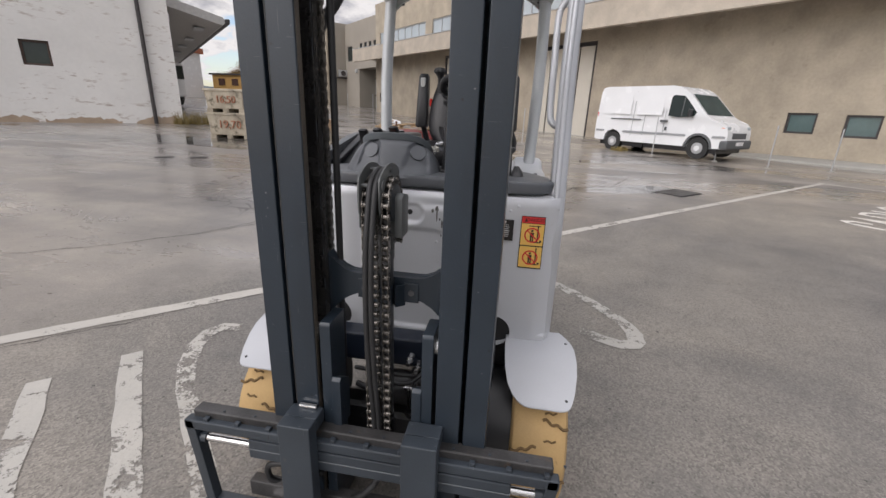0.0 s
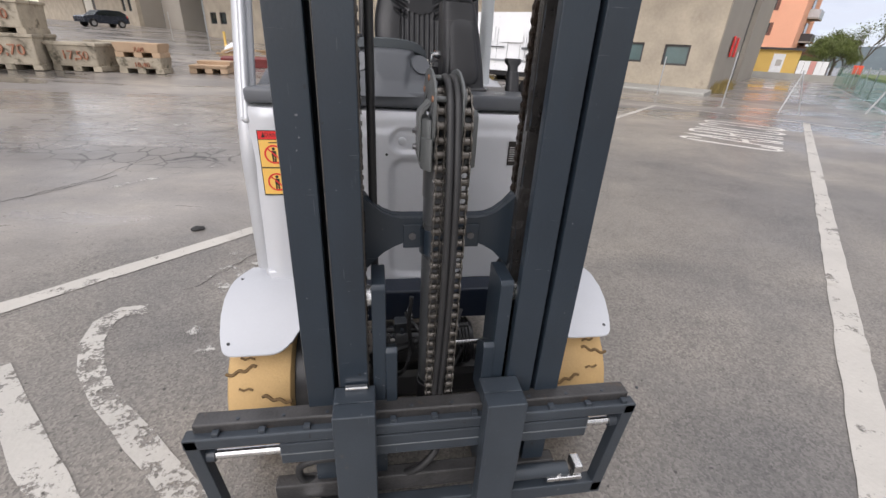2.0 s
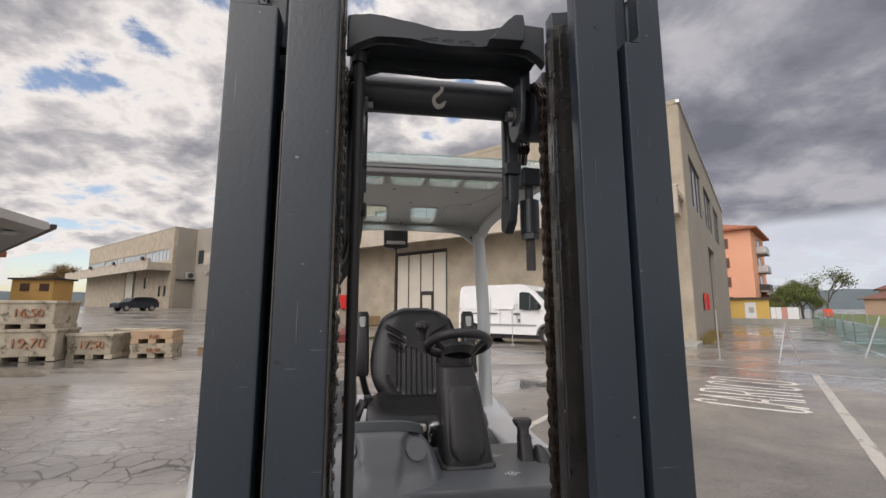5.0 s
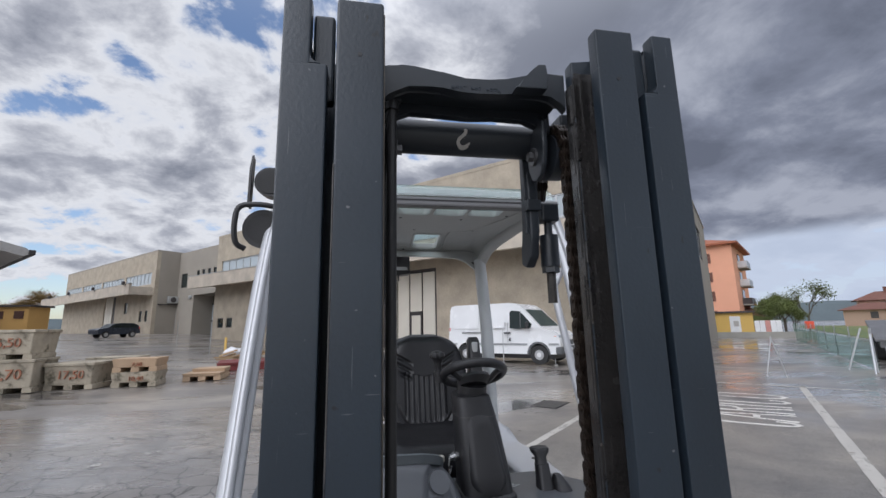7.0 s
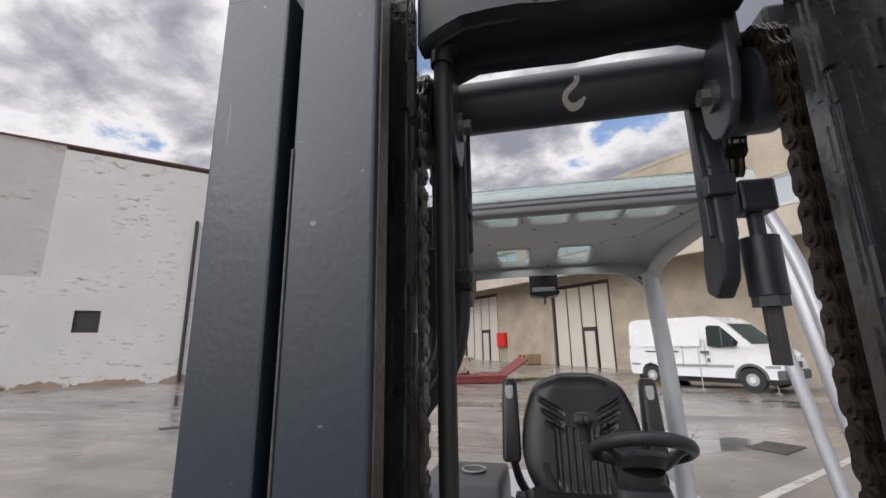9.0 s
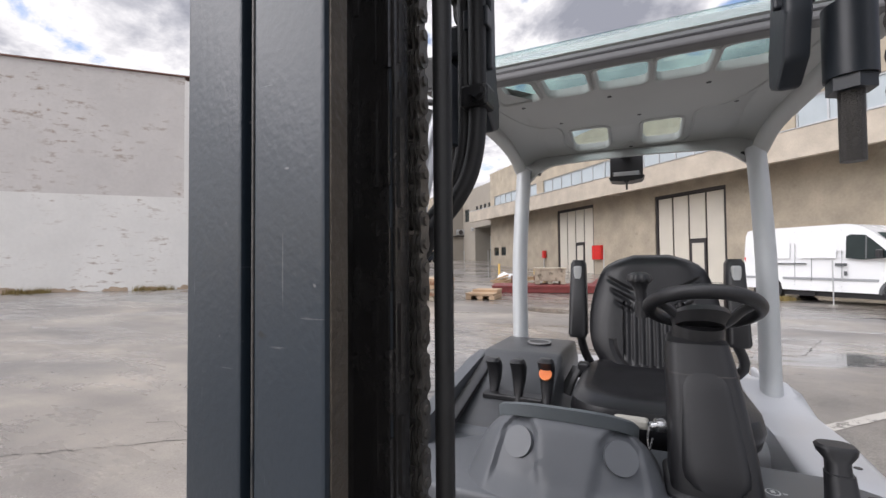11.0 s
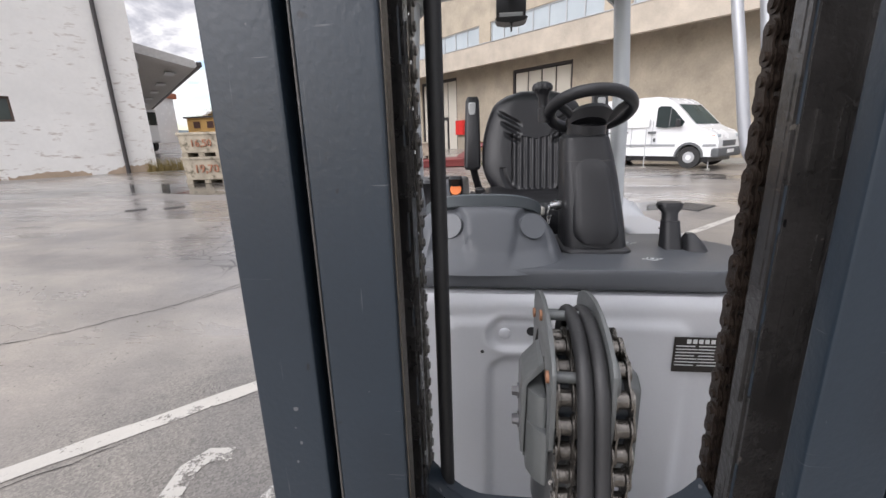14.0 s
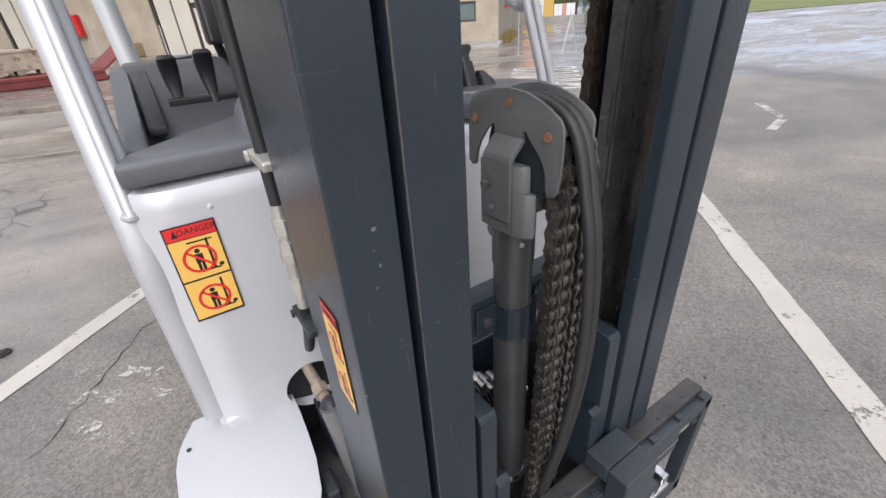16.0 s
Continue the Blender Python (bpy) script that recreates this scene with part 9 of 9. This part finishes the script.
def build_guard(f):
    """Overhead guard: pillars, roof shell with glazed slots, polycarbonate cover, lamps, camera."""
    xw = lambda x: x - XC
    # front pillars: flat silver extrusion with a groove
    for s in (1, -1):
        sh = -0.007
        foot, low, mid, top = (s * 0.462 + sh, 1.428, 0.560), (s * 0.460 + sh, 1.442, 0.985), (s * 0.462 + sh, 1.60, 1.40), (s * 0.450, 1.765, 1.845)
        p = part("front_pillar", tube(bmesh.new(), [foot, (s * 0.461 + sh, 1.430, 0.78), low, mid, (s * 0.462, 1.70, 1.68), top], 0.026, 16, 6, 0.62, (0, 1, 0.2)), PILLAR, f, "silver painted front pillar", True)
        lo2, mi2, to2 = [(a[0] - s * 0.004, a[1] - 0.020, a[2] + 0.008) for a in (low, mid, top)]
        part("pillar_bead", tube(bmesh.new(), [lo2, mi2, (s * 0.458, 1.680, 1.69), to2], 0.010, 12, 6), PILLAR, p, smooth=True)
        part("pillar_weld", ball(bmesh.new(), (lo2[0], lo2[1] + 0.006, lo2[2]), 0.016, (1, 1, 0.6), 14), PILLAR, p, smooth=True)
        # rear pillars
        q = [(s * 0.388 - 0.010, 2.345, 1.00), (s * 0.390 - 0.010, 2.37, 1.10), (s * 0.402 - 0.012, 2.43, 1.45), (s * 0.400 - 0.012, 2.49, 1.75), (s * 0.396 - 0.012, 2.50, 1.82)]
        part("rear_pillar", tube(bmesh.new(), q, 0.034, 16, 6, 0.85, (1, 0, 0)), GUARD, f, "silver-grey rear pillar", True)
    part("grab_handle", tube(bmesh.new(), [(0.455, 1.735, 1.665), (0.428, 1.715, 1.635), (0.411, 1.705, 1.59), (0.410, 1.645, 1.43), (0.410, 1.590, 1.285), (0.424, 1.572, 1.248), (0.460, 1.575, 1.235)], 0.0115, 12, 6), WHITE, f, "silver tubular grab handle", True)
    ROOF_PAINT = mat("roof_grey_paint", (0.43, 0.44, 0.43), 0.5, 0.0, 0.06, 4, 260, 0.06)
    # roof shell with openings
    wins = [(-0.593, -0.485), (-0.456, -0.347), (-0.320, -0.201), (-0.182, -0.065), (-0.048, 0.072)]
    def shape(x, y):
        z = 1.912 + 0.016 * min(1, (y - 1.72) / 0.5)
        if y > 2.33:
            z -= 0.055 * ((y - 2.33) / 0.22) ** 2
        side = max(0, (abs(x) - 0.315) / 0.105)
        z -= 0.040 * side ** 2
        return z
    def panel(y0, y1, x0, x1, holes, name):
        bm = bmesh.new()
        edges = []
        def loop(pts):
            vs = [bm.verts.new((x, y, 0)) for x, y in pts]
            for i in range(len(vs)):
                edges.append(bm.edges.new((vs[i], vs[(i + 1) % len(vs)])))
        n = 10
        outer = [(x0 + (x1 - x0) * k / n, y0) for k in range(n)] + [(x1, y0 + (y1 - y0) * k / 4) for k in range(4)] + [(x1 - (x1 - x0) * k / n, y1) for k in range(n)] + [(x0, y1 - (y1 - y0) * k / 4) for k in range(4)]
        loop(outer)
        for hx0, hx1, hy0, hy1 in holes:
            loop([((hx0 + hx1) / 2 + p, (hy0 + hy1) / 2 + q) for p, q in round_rect(hx1 - hx0, hy1 - hy0, 0.022, 4)])
        bmesh.ops.triangle_fill(bm, use_beauty=True, use_dissolve=False, edges=edges)
        ext = bmesh.ops.extrude_face_region(bm, geom=list(bm.faces))
        for v in [g for g in ext["geom"] if isinstance(g, bmesh.types.BMVert)]:
            v.co.z = 0.018
        for v in bm.verts:
            v.co.z += shape(v.co.x, v.co.y)
        return bm
    fr = [(xw(a), xw(b), 1.850, 2.000) for a, b in wins]
    re = [(xw(-0.452), xw(-0.326), 2.370, 2.515), (xw(-0.208), xw(-0.088), 2.370, 2.515)]
    roof = part("roof_shell", panel(1.73, 2.10, -0.315, 0.315 + 0.02, fr, "front"), ROOF_PAINT, f, "grey painted guard roof with glazed slots")
    part("roof_middle", panel(2.10, 2.335, -0.315, 0.335, [], "mid"), ROOF_PAINT, roof)
    part("roof_rear", panel(2.335, 2.545, -0.315, 0.335, re, "rear"), ROOF_PAINT, roof)
    for x0, x1 in ((-0.42, -0.315), (0.335, 0.42)):
        bm = bmesh.new()
        ys = [1.73, 1.9, 2.1, 2.335, 2.44, 2.545]
        cols = [x0 + (x1 - x0) * k / 6 for k in range(7)]
        for dz in (0, 0.018):
            g = [[bm.verts.new((x, y, shape(x, y) + dz)) for x in cols] for y in ys]
            for a, b in zip(g, g[1:]):
                for i in range(6):
                    bm.faces.new((a[i], a[i + 1], b[i + 1], b[i]))
        part("roof_side", bm, ROOF_PAINT, roof, smooth=True)
    # raised rims round the slots, on the underside
    for hx0, hx1, hy0, hy1 in fr + re:
        bm = bmesh.new()
        pts = [((hx0 + hx1) / 2 + p, (hy0 + hy1) / 2 + q) for p, q in round_rect(hx1 - hx0 + 0.012, hy1 - hy0 + 0.012, 0.028, 4)]
        tube(bm, [(x, y, shape(x, y) - 0.001) for x, y in pts + pts[:1]], 0.006, 6, 1)
        part("slot_rim", bm, ROOF_PAINT, roof, smooth=True)
    for hx0, hx1, hy0, hy1 in fr + re:
        zc = shape((hx0 + hx1) / 2, hy0) + 0.019
        zd = shape((hx0 + hx1) / 2, hy1) + 0.019
        bm = bmesh.new()
        vs = [bm.verts.new(p) for p in ((hx0 - 0.006, hy0 - 0.006, zc), (hx1 + 0.006, hy0 - 0.006, zc), (hx1 + 0.006, hy1 + 0.006, zd), (hx0 - 0.006, hy1 + 0.006, zd))]
        bm.faces.new(vs)
        bmesh.ops.solidify(bm, geom=list(bm.faces), thickness=0.003)
        g = part("slot_glass", bm, GLASS, roof, "tinted roof glazing")
        g.visible_shadow = False
    # pressed seam that swings round the rear slots
    seam = [(-0.385, 1.76), (-0.372, 2.0), (-0.345, 2.20), (-0.30, 2.30), (-0.235, 2.345), (-0.225, 2.50), (-0.05, 2.525), (0.0, 2.505), (0.03, 2.52), (0.185, 2.525), (0.20, 2.345), (0.28, 2.30), (0.33, 2.20), (0.365, 2.0), (0.385, 1.76)]
    part("roof_seam", tube(bmesh.new(), [(x, y, shape(x, y) - 0.001) for x, y in seam], 0.0035, 8, 5), ROOF_PAINT, roof, smooth=True)
    # front lip, cross bar
    bm = boxed(-0.44, 0.44, 1.695, 1.735, 1.862, 1.892, 0.006)
    # rail colour is darker than the guard's, with its shade painted in
    part("roof_front_rail", bm, mat("rail_shaded_paint", (0.17, 0.17, 0.175), 0.5, 0.0, 0.08, 5, 200, 0.06), roof, "front rail of the roof, shade put into its grey")
    part("rail_groove", boxed(-0.44, 0.44, 1.6935, 1.696, 1.878, 1.882), BLACK, roof)
    # tinted cover sheet bent up over the front
    bm = bmesh.new()
    prof = [(1.690, 1.893), (1.702, 1.918), (1.725, 1.938), (1.78, 1.953), (1.95, 1.962), (2.2, 1.962), (2.40, 1.950)]
    loft(bm, [[(x, y, z) for y, z in prof] for x in (-0.42, -0.2, 0.0, 0.2, 0.42)], close=False, caps=False)
    bmesh.ops.solidify(bm, geom=list(bm.faces), thickness=0.004)
    cover = part("cover_sheet", bm, glass("cover_polycarbonate", (0.66, 0.80, 0.78), 0.12, 0.62), f, "pale green tinted roof cover sheet", True)
    cover.visible_shadow = False
    # rear arch: gusseted skirt down to the pillars
    n = 40
    bm = bmesh.new()
    up, lo = [], []
    for k in range(n + 1):
        x = -0.442 + 0.86 * k / n
        q = abs(x + 0.012) / 0.43
        up.append((x, shape(max(min(x, 0.40), -0.40), 2.545)))
        zl = 1.838 - 0.020 * q ** 2 - 0.115 * max(0, (q - 0.62) / 0.38) ** 1.9
        lo.append((x, zl))
    for y in (2.545, 2.563):
        a = [bm.verts.new((x, y, z + 0.004)) for x, z in up]
        mid = [bm.verts.new((x, y - 0.03 * (1 if y < 2.55 else 0.6), (z + l) / 2)) for (x, z), (_, l) in zip(up, lo)]
        b = [bm.verts.new((x, y - 0.045, l)) for x, l in lo]
        for r0, r1 in ((a, mid), (mid, b)):
            for k in range(n):
                bm.faces.new((r0[k], r0[k + 1], r1[k + 1], r1[k]))
        if y == 2.545:
            keep = b
    for k in range(n):
        bm.faces.new((keep[k], keep[k + 1], b[k + 1], b[k]))
    part("rear_arch", bm, ROOF_PAINT, roof, "grey pressed rear arch", True)
    # side rails from front rail to arch
    for s in (1, -1):
        pts = [(s * 0.425, 1.715, 1.868), (s * 0.428, 1.95, 1.885), (s * 0.424, 2.2, 1.882), (s * 0.418 - 0.008, 2.40, 1.862), (s * 0.408 - 0.012, 2.50, 1.81)]
        part("side_rail", tube(bmesh.new(), pts, 0.026, 14, 6, 0.8), ROOF_PAINT, roof, smooth=True)
    for x, y in ((-0.30, 2.06), (-0.05, 2.08), (0.20, 2.09), (0.03, 2.30), (-0.22, 2.28), (0.3, 2.30), (0.36, 1.98), (-0.36, 1.98), (0.0, 2.535)):
        part("roof_plug", rod(bmesh.new(), (x, y, shape(x, y) - 0.0015), (x, y, shape(x, y) + 0.002), 0.0065, seg=12), BLACK, roof)
    for x in (-0.352, 0.352):
        part("roof_plug", rod(bmesh.new(), (x, 2.508, 1.805), (x, 2.525, 1.805), 0.009, seg=14), BLACK, roof)
    # reversing camera under the arch
    bm = boxed(-0.082, 0.042, 2.63, 2.70, 1.800, 1.872, 0.003)
    prism(bm, [(-0.086, 1.776), (-0.078, 1.766), (-0.045, 1.760), (0.005, 1.760), (0.038, 1.766), (0.048, 1.778), (0.040, 1.782), (-0.078, 1.782)], "y", 2.60, 2.69, 0.002)
    box(bm, -0.080, -0.072, 2.62, 2.66, 1.775, 1.805)
    box(bm, 0.032, 0.040, 2.62, 2.66, 1.775, 1.805)
    cam_ob = part("rear_camera", bm, BLACK, f, "black rear-view camera box")
    part("camera_visor", boxed(-0.068, 0.028, 2.625, 2.63, 1.783, 1.803, 0.002), ALU, cam_ob)
    part("camera_lens", rod(bmesh.new(), (-0.019, 2.61, 1.766), (-0.019, 2.595, 1.766), 0.013, seg=16), BLACK, cam_ob)
    part("camera_cable", rod(bmesh.new(), (-0.019, 2.605, 1.76), (-0.019, 2.605, 1.725), 0.004, seg=8), BLACK, cam_ob)
    part("camera_arm", boxed(-0.04, 0.0, 2.54, 2.64, 1.86, 1.874), BLACK, cam_ob)
    # work lamps on the corner, with their wire guard
    LENS = mat("smoked_lens", (0.016, 0.016, 0.017), 0.6, 0.0, 0.2, 30, 200, 0.2)
    bm = rod(bmesh.new(), (-0.485, 1.735, 1.785), (-0.485, 1.800, 1.785), 0.055, 0.045, seg=28)
    rod(bm, (-0.485, 1.728, 1.785), (-0.485, 1.738, 1.785), 0.058, seg=28)
    lamp = part("work_lamp", bm, BLACK, f, "round black work lamp on the guard", True)
    part("lens", rod(bmesh.new(), (-0.485, 1.7265, 1.785), (-0.485, 1.729, 1.785), 0.046, seg=28), LENS, lamp)
    part("lamp_guard", tube(bmesh.new(), [(-0.43, 1.715, 1.845), (-0.49, 1.705, 1.852), (-0.545, 1.705, 1.845), (-0.556, 1.70, 1.80), (-0.552, 1.705, 1.74), (-0.53, 1.72, 1.722)], 0.008, 10, 6), BLACK, lamp, smooth=True)
    bm = rod(bmesh.new(), (-0.475, 1.74, 1.935), (-0.475, 1.80, 1.935), 0.046, 0.04, seg=28)
    lamp2 = part("indicator_lamp", bm, BLACK, f, "round black front lamp", True)
    part("lens", rod(bmesh.new(), (-0.475, 1.737, 1.935), (-0.475, 1.741, 1.935), 0.038, seg=28), LENS, lamp2)
    part("lamp_bracket", prism(bmesh.new(), [(1.72, 1.85), (1.75, 1.85), (1.765, 2.01), (1.745, 2.02), (1.725, 1.97)], "x", -0.532, -0.526), BLACK, lamp2)
    part("lamp_stem", rod(bmesh.new(), (-0.465, 1.77, 1.84), (-0.465, 1.77, 1.73), 0.014, seg=12), GUARD, lamp)


def build_forklift():
    f = thing("forklift", (XC, 0, 0), 0, "compact silver and blue-grey forklift standing on wet asphalt", "forklift")
    build_mast(f)
    build_lift_cylinder(f)
    build_side_hoses(f)
    build_carriage(f)
    build_underneath(f)
    build_wheels(f)
    build_body(f)
    build_seat_and_console(f)
    build_guard(f)


build_forklift()
